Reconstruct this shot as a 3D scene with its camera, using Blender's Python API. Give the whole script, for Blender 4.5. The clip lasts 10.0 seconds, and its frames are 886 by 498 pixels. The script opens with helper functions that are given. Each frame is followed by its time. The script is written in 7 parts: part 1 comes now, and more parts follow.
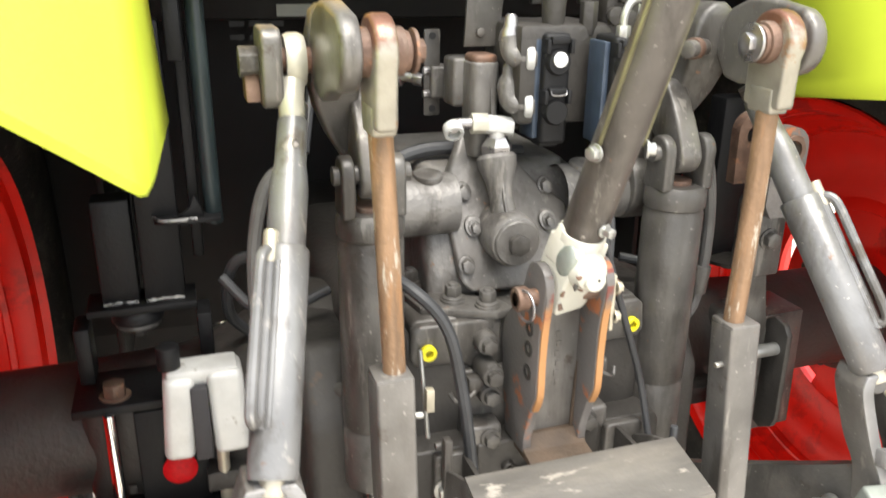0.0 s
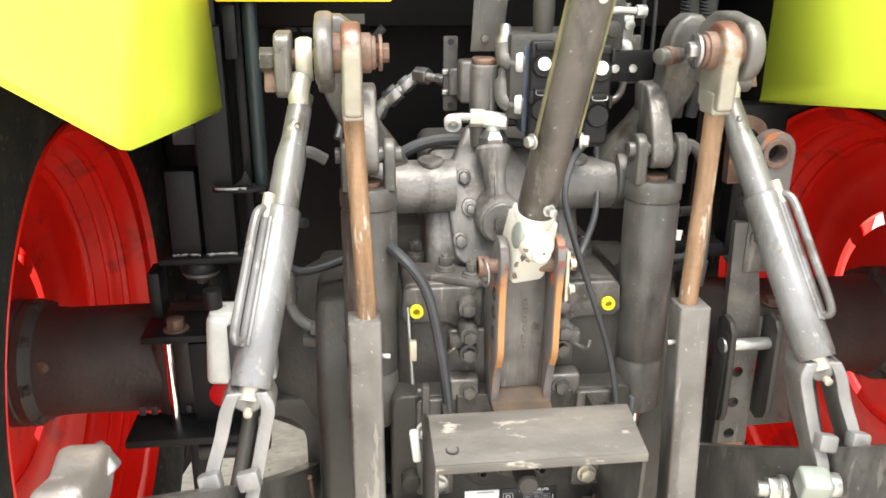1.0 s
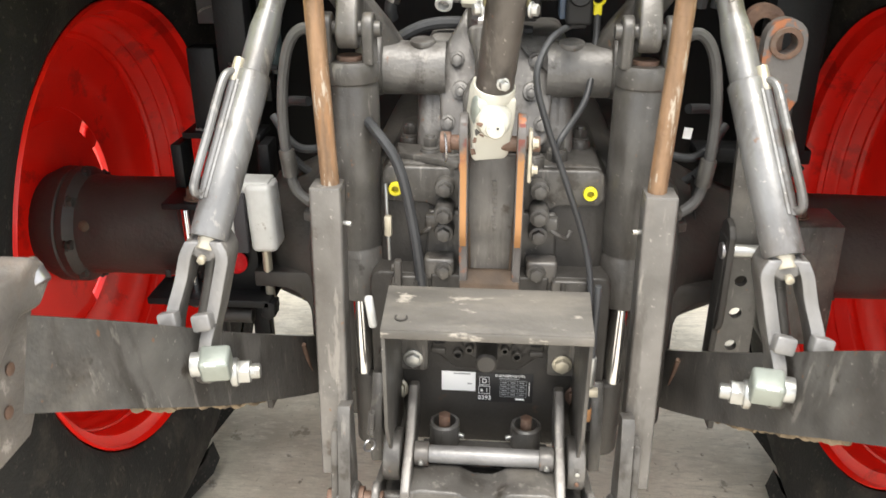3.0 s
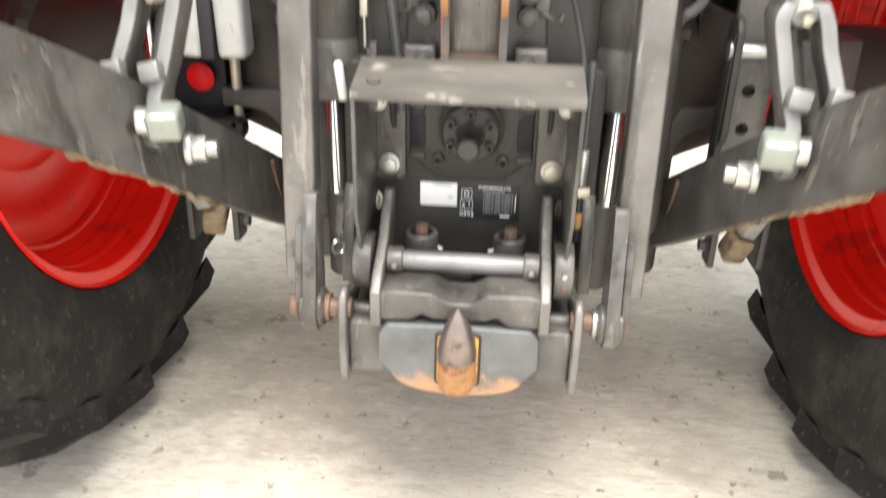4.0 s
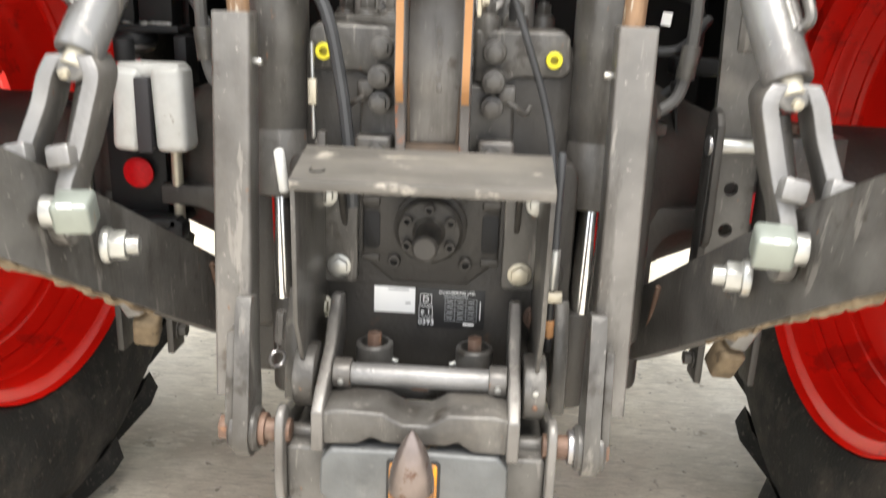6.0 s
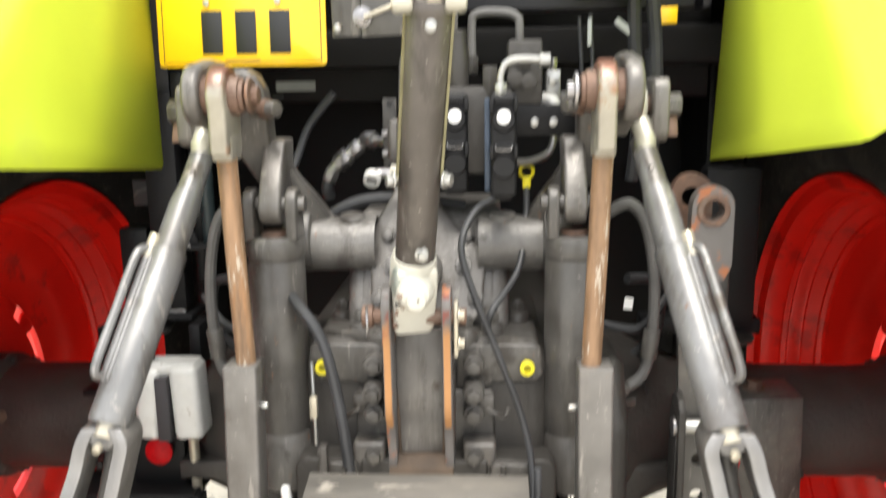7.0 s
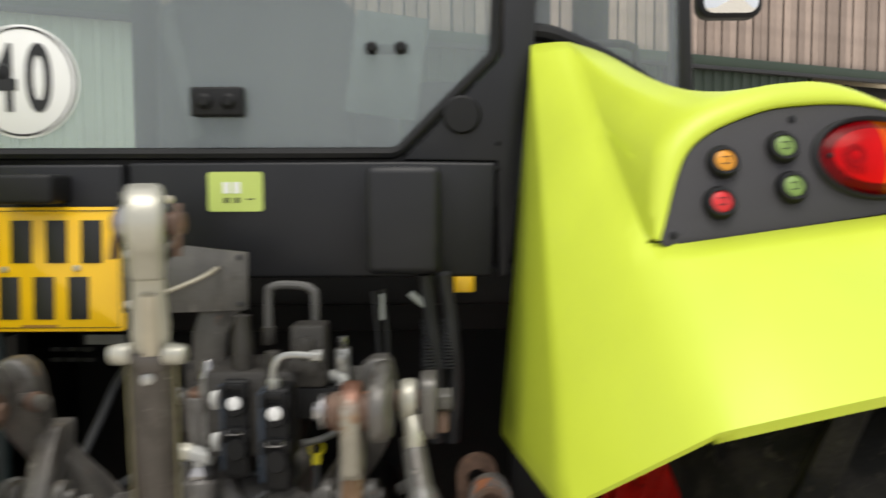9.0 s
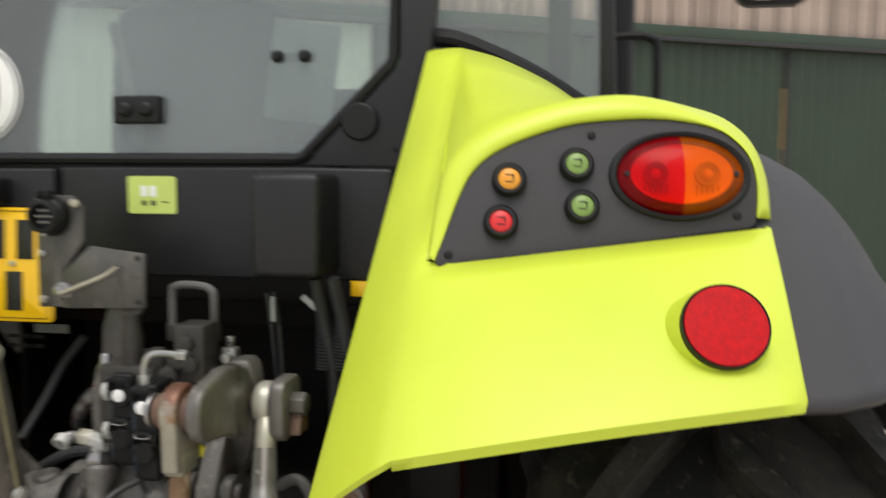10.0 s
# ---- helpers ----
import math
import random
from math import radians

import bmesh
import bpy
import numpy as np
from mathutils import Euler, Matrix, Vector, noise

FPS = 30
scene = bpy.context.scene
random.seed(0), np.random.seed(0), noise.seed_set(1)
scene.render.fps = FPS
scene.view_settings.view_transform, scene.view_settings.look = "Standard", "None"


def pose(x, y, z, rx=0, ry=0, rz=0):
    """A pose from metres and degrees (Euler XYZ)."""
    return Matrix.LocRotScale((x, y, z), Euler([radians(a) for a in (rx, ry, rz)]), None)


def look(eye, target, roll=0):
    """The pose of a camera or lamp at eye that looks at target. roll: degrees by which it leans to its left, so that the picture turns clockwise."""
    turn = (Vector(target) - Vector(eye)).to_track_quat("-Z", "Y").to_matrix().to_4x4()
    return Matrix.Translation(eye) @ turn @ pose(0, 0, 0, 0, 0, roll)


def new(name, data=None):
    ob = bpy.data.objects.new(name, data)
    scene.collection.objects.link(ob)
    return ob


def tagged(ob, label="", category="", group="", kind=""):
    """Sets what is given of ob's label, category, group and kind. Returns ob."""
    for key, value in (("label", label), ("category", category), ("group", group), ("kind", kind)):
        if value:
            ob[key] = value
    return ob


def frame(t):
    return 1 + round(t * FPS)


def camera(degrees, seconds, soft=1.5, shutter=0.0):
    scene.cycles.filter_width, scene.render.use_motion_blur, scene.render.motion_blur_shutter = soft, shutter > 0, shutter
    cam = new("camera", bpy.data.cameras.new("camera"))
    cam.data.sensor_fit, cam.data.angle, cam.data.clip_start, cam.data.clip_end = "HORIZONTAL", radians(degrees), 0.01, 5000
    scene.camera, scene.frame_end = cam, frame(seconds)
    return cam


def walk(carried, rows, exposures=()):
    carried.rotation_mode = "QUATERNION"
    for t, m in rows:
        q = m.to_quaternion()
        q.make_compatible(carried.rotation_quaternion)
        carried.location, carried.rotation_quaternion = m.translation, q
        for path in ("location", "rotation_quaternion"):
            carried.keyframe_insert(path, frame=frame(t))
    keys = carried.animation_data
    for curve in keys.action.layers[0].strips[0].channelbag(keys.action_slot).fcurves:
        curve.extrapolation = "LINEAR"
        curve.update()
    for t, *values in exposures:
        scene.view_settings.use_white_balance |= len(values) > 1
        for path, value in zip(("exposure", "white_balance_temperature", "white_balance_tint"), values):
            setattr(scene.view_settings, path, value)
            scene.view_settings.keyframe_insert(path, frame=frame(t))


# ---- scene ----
cam = camera(57.8, 10.0, 1.5, 0.5)
PATH = [
    (0, (-0.466, -0.96, 1.56), (0.14, 0.815, 0.869), 0.8),
    (0.2, (-0.429, -0.992, 1.538), (0.122, 0.803, 0.848), 1.3),
    (0.5, (-0.354, -1.068, 1.567), (0.029, 0.763, 0.861), 1.0),
    (1, (-0.263, -1.204, 1.577), (-0.036, 0.664, 0.9), 0.4),
    (1.5, (-0.19, -1.246, 1.556), (-0.047, 0.613, 0.832), -1.1),
    (2, (-0.139, -1.213, 1.515), (-0.081, 0.613, 0.701), -0.5),
    (2.2, (-0.106, -1.192, 1.514), (-0.115, 0.627, 0.683), -0.0),
    (3.3, (0.036, -1.294, 1.477), (-0.109, 0.524, 0.658), -0.1),
    (3.5, (0.042, -1.304, 1.393), (-0.093, 0.541, 0.633), -0.4),
    (4, (0.046, -1.282, 1.167), (-0.081, 0.525, 0.318), 1.5),
    (4.3, (0.037, -1.202, 1.0), (-0.092, 0.62, 0.187), 1.0),
    (4.5, (0.044, -1.16, 0.917), (-0.08, 0.698, 0.183), 1.2),
    (5, (0.043, -1.106, 0.877), (-0.047, 0.799, 0.273), 2.4),
    (5.2, (0.044, -1.102, 0.891), (-0.03, 0.81, 0.31), 2.5),
    (6.3, (0.072, -1.177, 1.209), (-0.027, 0.736, 0.634), 1.7),
    (6.5, (0.073, -1.182, 1.279), (-0.031, 0.738, 0.733), 0.5),
    (7, (0.102, -1.204, 1.468), (-0.012, 0.753, 1.074), -0.9),
    (7.5, (0.136, -1.223, 1.583), (0.051, 0.755, 1.303), -0.4),
    (8, (0.171, -1.224, 1.636), (0.098, 0.764, 1.422), -1.2),
    (8.5, (0.217, -1.229, 1.695), (0.14, 0.763, 1.539), -1.2),
    (9, (0.379, -1.161, 1.751), (0.372, 0.834, 1.606), -0.3),
    (9.3, (0.52, -1.088, 1.763), (0.617, 0.899, 1.559), 1.2),
    (9.5, (0.583, -1.093, 1.768), (0.714, 0.888, 1.532), 0.7),
    (9.7, (0.67, -1.109, 1.771), (0.677, 0.877, 1.545), 0.0),
    (10, (0.793, -1.135, 1.788), (0.465, 0.83, 1.607), 0.2),
]
EXPOSURE = [(0.0, 1.35), (0.5, 1.62), (1.2, 1.32), (2.2, 1.13), (3.5, 1.22), (4.0, 1.36), (4.5, 1.10), (5.2, 1.12), (6.5, 1.28), (7.0, 1.12), (7.5, 0.52), (8.3, 0.06), (8.8, -0.12), (9.2, -0.34), (9.5, -0.52), (10.0, -0.22)]
walk(cam, [(t, look(eye, target, roll)) for t, eye, target, roll in PATH], EXPOSURE)


# ---------------------------------------------------------------- world and light
world = bpy.data.worlds.new("overcast_sky")
scene.world = world
world.use_nodes = True
wn = world.node_tree.nodes
wl = world.node_tree.links
sky = wn.new("ShaderNodeTexSky")
sky.sky_type = "NISHITA"
sky.sun_disc = False
sky.sun_elevation = radians(69)
sky.sun_rotation = radians(173.5)
sky.air_density, sky.dust_density, sky.ozone_density = 1.0, 4.0, 1.0
wtc = wn.new("ShaderNodeTexCoord")
cloud = wn.new("ShaderNodeTexNoise")
cloud.inputs["Scale"].default_value = 2.2
cloud.inputs["Detail"].default_value = 5
cramp = wn.new("ShaderNodeValToRGB")
cramp.color_ramp.elements[0].position, cramp.color_ramp.elements[0].color = 0.3, (8.2, 8.6, 9.2, 1)
cramp.color_ramp.elements[1].position, cramp.color_ramp.elements[1].color = 0.75, (12.5, 12.6, 12.8, 1)
wmix = wn.new("ShaderNodeMixRGB")
wmix.inputs[0].default_value = 0.85
wl.new(wtc.outputs["Generated"], cloud.inputs["Vector"])
wl.new(cloud.outputs["Fac"], cramp.inputs["Fac"])
wl.new(sky.outputs["Color"], wmix.inputs[1])
wl.new(cramp.outputs["Color"], wmix.inputs[2])
wl.new(wmix.outputs["Color"], wn["Background"].inputs["Color"])
wn["Background"].inputs["Strength"].default_value = 0.115
sun = new("sun", bpy.data.lights.new("sun", "SUN"))
sun.data.energy, sun.data.angle, sun.data.color = 2.4, radians(35), (1.0, 0.95, 0.87)
sun.matrix_world = look((0.5, -4.4, 12.3), (0, 0, 0.8))


# ---------------------------------------------------------------- materials
def surf(name, base, rough=0.5, metal=0.0, var=0.18, scale=14.0, wear=None, wear_at=0.62, wear_scale=9.0,
         bump=0.15, bscale=160.0, dust=None, dust_at=0.55, coat=0.0, rvar=0.12, transmission=0.0, stretch=None, low_rust=None):
    """A painted, metal, rubber or plastic surface: two scales of tone, optional wear patches and dust, fine relief."""
    m = bpy.data.materials.new(name)
    m.use_nodes = True
    n, l = m.node_tree.nodes, m.node_tree.links
    b = n["Principled BSDF"]
    tc = n.new("ShaderNodeTexCoord")
    where = tc.outputs["Object"]
    if stretch:
        mp = n.new("ShaderNodeMapping")
        mp.inputs["Scale"].default_value = stretch
        l.new(where, mp.inputs["Vector"])
        where = mp.outputs["Vector"]
    n1 = n.new("ShaderNodeTexNoise")
    n1.inputs["Scale"].default_value, n1.inputs["Detail"].default_value = scale, 6
    l.new(where, n1.inputs["Vector"])
    r1 = n.new("ShaderNodeValToRGB")
    lo, hi = [max(0, c * (1 - var)) for c in base], [min(1, c * (1 + var)) for c in base]
    r1.color_ramp.elements[0].position, r1.color_ramp.elements[0].color = 0.3, (*lo, 1)
    r1.color_ramp.elements[1].position, r1.color_ramp.elements[1].color = 0.7, (*hi, 1)
    l.new(n1.outputs["Fac"], r1.inputs["Fac"])
    col = r1.outputs["Color"]
    for tint, at, sc, soft in ((wear, wear_at, wear_scale, 0.06), (dust, dust_at, wear_scale * 0.45, 0.3)):
        if tint:
            n2 = n.new("ShaderNodeTexNoise")
            n2.inputs["Scale"].default_value, n2.inputs["Detail"].default_value, n2.inputs["Roughness"].default_value = sc, 8, 0.65
            l.new(where, n2.inputs["Vector"])
            r2 = n.new("ShaderNodeValToRGB")
            r2.color_ramp.elements[0].position, r2.color_ramp.elements[1].position = at, at + soft
            l.new(n2.outputs["Fac"], r2.inputs["Fac"])
            mx = n.new("ShaderNodeMixRGB")
            l.new(r2.outputs["Color"], mx.inputs[0])
            l.new(col, mx.inputs[1])
            mx.inputs[2].default_value = (*tint, 1)
            col = mx.outputs["Color"]
    if low_rust:
        # a ragged rust stain that starts at the given lower edge
        tint, z0, z1 = low_rust
        sx = n.new("ShaderNodeSeparateXYZ")
        l.new(tc.outputs["Object"], sx.inputs[0])
        zr = n.new("ShaderNodeMapRange")
        zr.inputs["From Min"].default_value, zr.inputs["From Max"].default_value = z0, z1
        zr.inputs["To Min"].default_value, zr.inputs["To Max"].default_value = 0.42, -0.18
        l.new(sx.outputs["Z"], zr.inputs["Value"])
        nr = n.new("ShaderNodeTexNoise")
        nr.inputs["Scale"].default_value, nr.inputs["Detail"].default_value, nr.inputs["Roughness"].default_value = 26, 8, 0.7
        l.new(tc.outputs["Object"], nr.inputs["Vector"])
        sm = n.new("ShaderNodeMath")
        l.new(zr.outputs["Result"], sm.inputs[0])
        l.new(nr.outputs["Fac"], sm.inputs[1])
        rr = n.new("ShaderNodeValToRGB")
        rr.color_ramp.elements[0].position, rr.color_ramp.elements[1].position = 0.55, 0.78
        l.new(sm.outputs[0], rr.inputs["Fac"])
        mx = n.new("ShaderNodeMixRGB")
        l.new(rr.outputs["Color"], mx.inputs[0])
        l.new(col, mx.inputs[1])
        mx.inputs[2].default_value = (*tint, 1)
        col = mx.outputs["Color"]
    l.new(col, b.inputs["Base Color"])
    b.inputs["Metallic"].default_value = metal
    b.inputs["Coat Weight"].default_value = coat
    b.inputs["Coat Roughness"].default_value = 0.15
    b.inputs["Transmission Weight"].default_value = transmission
    mr = n.new("ShaderNodeMapRange")
    mr.inputs["To Min"].default_value, mr.inputs["To Max"].default_value = max(0.02, rough - rvar), min(1, rough + rvar)
    l.new(n1.outputs["Fac"], mr.inputs["Value"])
    l.new(mr.outputs["Result"], b.inputs["Roughness"])
    if bump:
        n3 = n.new("ShaderNodeTexNoise")
        n3.inputs["Scale"].default_value, n3.inputs["Detail"].default_value = bscale, 4
        l.new(tc.outputs["Object"], n3.inputs["Vector"])
        bp = n.new("ShaderNodeBump")
        bp.inputs["Strength"].default_value, bp.inputs["Distance"].default_value = bump, 0.004
        l.new(n3.outputs["Fac"], bp.inputs["Height"])
        l.new(bp.outputs["Normal"], b.inputs["Normal"])
    return m


GREY = surf("chassis_grey_paint", (0.088, 0.083, 0.076), 0.38, 0.1, 0.28, 16, wear=(0.042, 0.036, 0.030), wear_at=0.60, wear_scale=12, dust=(0.20, 0.178, 0.150), dust_at=0.56, bump=0.2)
GREY_LIGHT = surf("plate_grey_paint", (0.138, 0.130, 0.120), 0.35, 0.2, 0.24, 15, wear=(0.07, 0.057, 0.045), wear_at=0.61, wear_scale=12, dust=(0.25, 0.225, 0.195), dust_at=0.58)
CAST = surf("dark_cast_iron", (0.041, 0.0375, 0.0335), 0.52, 0.15, 0.25, 12, wear=(0.09, 0.055, 0.034), wear_at=0.68, dust=(0.072, 0.063, 0.053), dust_at=0.57, bump=0.35, bscale=110)
CAST_GREY = surf("grey_cast_housing", (0.158, 0.151, 0.141), 0.43, 0.15, 0.25, 16, wear=(0.06, 0.052, 0.044), wear_at=0.61, wear_scale=12, dust=(0.22, 0.20, 0.174), dust_at=0.56, bump=0.35, bscale=120)
BLACK = surf("black_plastic", (0.0065, 0.0065, 0.0072), 0.55, 0, 0.2, 20, bump=0.2, bscale=500, dust=(0.016, 0.0155, 0.0145), dust_at=0.62)
BLACK_PANEL = surf("black_body_panel", (0.0115, 0.0118, 0.0142), 0.45, 0, 0.2, 6, dust=(0.018, 0.018, 0.021), dust_at=0.5, bump=0.15, bscale=700)
BLACK_STEEL = surf("black_painted_steel", (0.0075, 0.0075, 0.008), 0.5, 0.05, 0.2, 15, wear=(0.04, 0.032, 0.025), wear_at=0.72, dust=(0.017, 0.016, 0.0145), dust_at=0.6)
GREY_PLASTIC = surf("dark_grey_plastic", (0.031, 0.029, 0.032), 0.55, 0, 0.10, 5, dust=(0.043, 0.040, 0.042), dust_at=0.58, bump=0.35, bscale=900)
LIME = surf("lime_green_paint", (0.575, 0.68, 0.045), 0.46, 0, 0.07, 4, dust=(0.52, 0.59, 0.075), dust_at=0.60, bump=0.05, bscale=300, coat=0.1)
RED = surf("red_rim_paint", (0.84, 0.013, 0.006), 0.36, 0, 0.12, 5, wear=(0.56, 0.012, 0.007), wear_at=0.58, wear_scale=6, dust=(0.62, 0.03, 0.018), dust_at=0.60, bump=0.08, bscale=120, coat=0.1)
RUBBER = surf("tyre_rubber", (0.017, 0.0163, 0.015), 0.8, 0, 0.25, 8, dust=(0.080, 0.072, 0.061), dust_at=0.53, bump=0.4, bscale=140)
HOSE = surf("hose_rubber", (0.035, 0.036, 0.038), 0.5, 0, 0.2, 20, dust=(0.09, 0.085, 0.08), dust_at=0.6, bump=0.1)
HOSE_GREY = surf("grey_overspray_hose", (0.105, 0.102, 0.098), 0.55, 0, 0.2, 20, dust=(0.16, 0.15, 0.14), dust_at=0.55, bump=0.1)
SILVER = surf("silver_grey_paint", (0.168, 0.167, 0.165), 0.35, 0.3, 0.20, 12, wear=(0.10, 0.088, 0.075), wear_at=0.60, dust=(0.165, 0.155, 0.14), dust_at=0.57, bump=0.12)
ALU = surf("cast_fork_metal", (0.235, 0.229, 0.222), 0.42, 0.4, 0.2, 16, wear=(0.15, 0.13, 0.11), wear_at=0.60, dust=(0.27, 0.25, 0.225), dust_at=0.6, bump=0.25)
ZINC = surf("zinc_plated_steel", (0.43, 0.43, 0.41), 0.34, 0.75, 0.18, 30, wear=(0.27, 0.21, 0.14), wear_at=0.60, bump=0.06)
ZINC_GREEN = surf("passivated_bolt_block", (0.27, 0.295, 0.265), 0.42, 0.4, 0.16, 25, wear=(0.28, 0.23, 0.165), wear_at=0.62, bump=0.1)
GALV = surf("yellow_passivated_metal", (0.47, 0.43, 0.34), 0.36, 0.5, 0.15, 22, wear=(0.30, 0.165, 0.10), wear_at=0.60, wear_scale=14, dust=(0.36, 0.34, 0.30), dust_at=0.55, bump=0.12)
BARE_WELD = surf("bare_weld_metal", (0.30, 0.295, 0.285), 0.38, 0.6, 0.2, 60, wear=(0.03, 0.03, 0.03), wear_at=0.52, wear_scale=90, bump=0.3)
EDGE_RUST = surf("edge_rust_primer", (0.165, 0.048, 0.036), 0.6, 0.05, 0.3, 22, wear=(0.105, 0.098, 0.090), wear_at=0.48, wear_scale=16, dust=(0.135, 0.11, 0.098), dust_at=0.55, bump=0.2, low_rust=((0.36, 0.175, 0.065), 1.09, 1.20))
RUST_SCALE = surf("brown_rust_scale", (0.078, 0.052, 0.033), 0.75, 0, 0.35, 18, wear=(0.14, 0.068, 0.035), wear_at=0.60, dust=(0.13, 0.105, 0.08), dust_at=0.58, bump=0.4)
CREAM = surf("chipped_cream_paint", (0.50, 0.485, 0.42), 0.5, 0.05, 0.08, 14, wear=(0.26, 0.15, 0.09), wear_at=0.61, wear_scale=26, bump=0.15)
CREAM_EYE = surf("dulled_cream_zinc", (0.47, 0.455, 0.385), 0.36, 0.4, 0.1, 14, wear=(0.34, 0.28, 0.18), wear_at=0.66, wear_scale=16, bump=0.1)
LINK_PAINT = surf("worn_umber_grey_paint", (0.0975, 0.0850, 0.0750), 0.45, 0.25, 0.2, 18, wear=(0.20, 0.17, 0.135), wear_at=0.66, wear_scale=20, bump=0.15)
RUST = surf("rusty_rod", (0.21, 0.128, 0.072), 0.58, 0.2, 0.4, 60, wear=(0.40, 0.35, 0.28), wear_at=0.57, wear_scale=85, dust=(0.36, 0.165, 0.055), dust_at=0.55, bump=0.4, stretch=(1.0, 1.0, 0.16))
ROD_EYE = surf("rust_crowned_rod_eye", (0.32, 0.30, 0.25), 0.36, 0.45, 0.22, 22, wear=(0.30, 0.19, 0.12), wear_at=0.60, wear_scale=16, dust=(0.33, 0.31, 0.28), dust_at=0.55, bump=0.15, low_rust=((0.18, 0.085, 0.055), 1.505, 1.415))
CLAW = surf("worn_claw_steel", (0.17, 0.155, 0.14), 0.45, 0.35, 0.25, 18, wear=(0.36, 0.33, 0.30), wear_at=0.60, wear_scale=18, dust=(0.20, 0.135, 0.095), dust_at=0.56, bump=0.3)
RUST_OR = surf("orange_rust", (0.33, 0.165, 0.065), 0.7, 0.05, 0.3, 40, wear=(0.20, 0.09, 0.045), wear_at=0.52, wear_scale=40, dust=(0.42, 0.19, 0.05), dust_at=0.56, bump=0.4)
RUST_PIN = surf("brown_rust_pin", (0.135, 0.082, 0.058), 0.58, 0.3, 0.3, 40, wear=(0.25, 0.125, 0.07), wear_at=0.60, wear_scale=50, dust=(0.21, 0.175, 0.14), dust_at=0.54, bump=0.35)
RUSTY_PLATE = surf("rust_edged_plate", (0.135, 0.125, 0.118), 0.5, 0.15, 0.15, 10, wear=(0.33, 0.12, 0.05), wear_at=0.57, wear_scale=22, dust=(0.22, 0.20, 0.18), dust_at=0.58, bump=0.25)
WORN_TOP = surf("scuffed_step_plate", (0.115, 0.106, 0.094), 0.5, 0.15, 0.3, 14, wear=(0.34, 0.31, 0.265), wear_at=0.60, wear_scale=34, dust=(0.19, 0.172, 0.146), dust_at=0.50, bump=0.2, bscale=160, stretch=(0.4, 1.3, 1.0))
CHROME = surf("chrome_piston_rod", (0.78, 0.78, 0.78), 0.16, 1.0, 0.03, 20, bump=0.0, rvar=0.03)
STEEL = surf("bare_bright_steel", (0.34, 0.33, 0.33), 0.3, 0.85, 0.15, 30, wear=(0.16, 0.12, 0.09), wear_at=0.66, bump=0.1)
HOOK = surf("worn_hook_steel", (0.20, 0.165, 0.15), 0.32, 0.75, 0.25, 25, wear=(0.12, 0.07, 0.05), wear_at=0.57, wear_scale=30, bump=0.2)
ORANGE = surf("rust_stained_orange", (0.66, 0.27, 0.015), 0.6, 0, 0.2, 30, wear=(0.30, 0.145, 0.06), wear_at=0.47, wear_scale=35, dust=(0.42, 0.20, 0.06), dust_at=0.52, bump=0.4)
GUARD = surf("scraped_guard_plate", (0.108, 0.111, 0.110), 0.45, 0.15, 0.30, 14, wear=(0.46, 0.31, 0.17), wear_at=0.630, wear_scale=20, dust=(0.21, 0.205, 0.195), dust_at=0.55, bump=0.25, low_rust=((0.38, 0.215, 0.12), 0.434, 0.500))
YELLOW = surf("yellow_cap", (0.80, 0.70, 0.02), 0.45, 0, 0.06, 20, bump=0.05)
PLATE_YELLOW = surf("yellow_reflective_plate", (0.93, 0.55, 0.006), 0.35, 0, 0.04, 5, bump=0.03, coat=0.3)
WHITE = surf("white_label", (0.86, 0.86, 0.85), 0.5, 0, 0.03, 9, bump=0.03)
WHITE_PLASTIC = surf("white_plastic", (0.52, 0.52, 0.50), 0.42, 0.15, 0.14, 20, wear=(0.30, 0.28, 0.24), wear_at=0.62, wear_scale=30, dust=(0.40, 0.39, 0.37), dust_at=0.55, bump=0.1)
INK = surf("black_ink", (0.012, 0.012, 0.013), 0.45, 0, 0.05, 9, bump=0)
REFLECT = surf("red_reflector", (0.46, 0.003, 0.006), 0.45, 0, 0.2, 160, bump=0.22, bscale=900, coat=0.08)
BTN_ORANGE = surf("orange_button", (0.72, 0.30, 0.02), 0.4, 0, 0.06, 30, bump=0.05)
BTN_RED = surf("red_button", (0.62, 0.02, 0.022), 0.4, 0, 0.06, 30, bump=0.05)
BTN_GREEN = surf("green_button", (0.20, 0.31, 0.075), 0.4, 0, 0.06, 30, bump=0.05)
STICKER_GREEN = surf("pale_green_sticker", (0.55, 0.66, 0.16), 0.4, 0, 0.04, 9, bump=0)
MUD = surf("dried_mud", (0.185, 0.138, 0.085), 0.95, 0, 0.35, 40, wear=(0.10, 0.072, 0.045), wear_at=0.55, wear_scale=30, bump=0.8, bscale=70)
BIN = surf("black_bin_plastic", (0.018, 0.019, 0.021), 0.5, 0, 0.15, 4, bump=0.1)
PALE_SHEET = surf("pale_sheeting", (0.58, 0.63, 0.54), 0.5, 0.05, 0.10, 0.9, dust=(0.48, 0.50, 0.43), dust_at=0.55, bump=0.1, bscale=30)
GREEN_SHEET = surf("dark_green_sheeting", (0.030, 0.048, 0.030), 0.5, 0.1, 0.15, 0.9, dust=(0.05, 0.06, 0.045), dust_at=0.55, bump=0.1, bscale=30)
STEELWORK = surf("brown_steelwork", (0.10, 0.045, 0.028), 0.6, 0.1, 0.2, 3, bump=0.2, bscale=30)
DARK_ROOF = surf("dark_roof_steel", (0.03, 0.03, 0.032), 0.6, 0.1, 0.2, 2, bump=0.1)
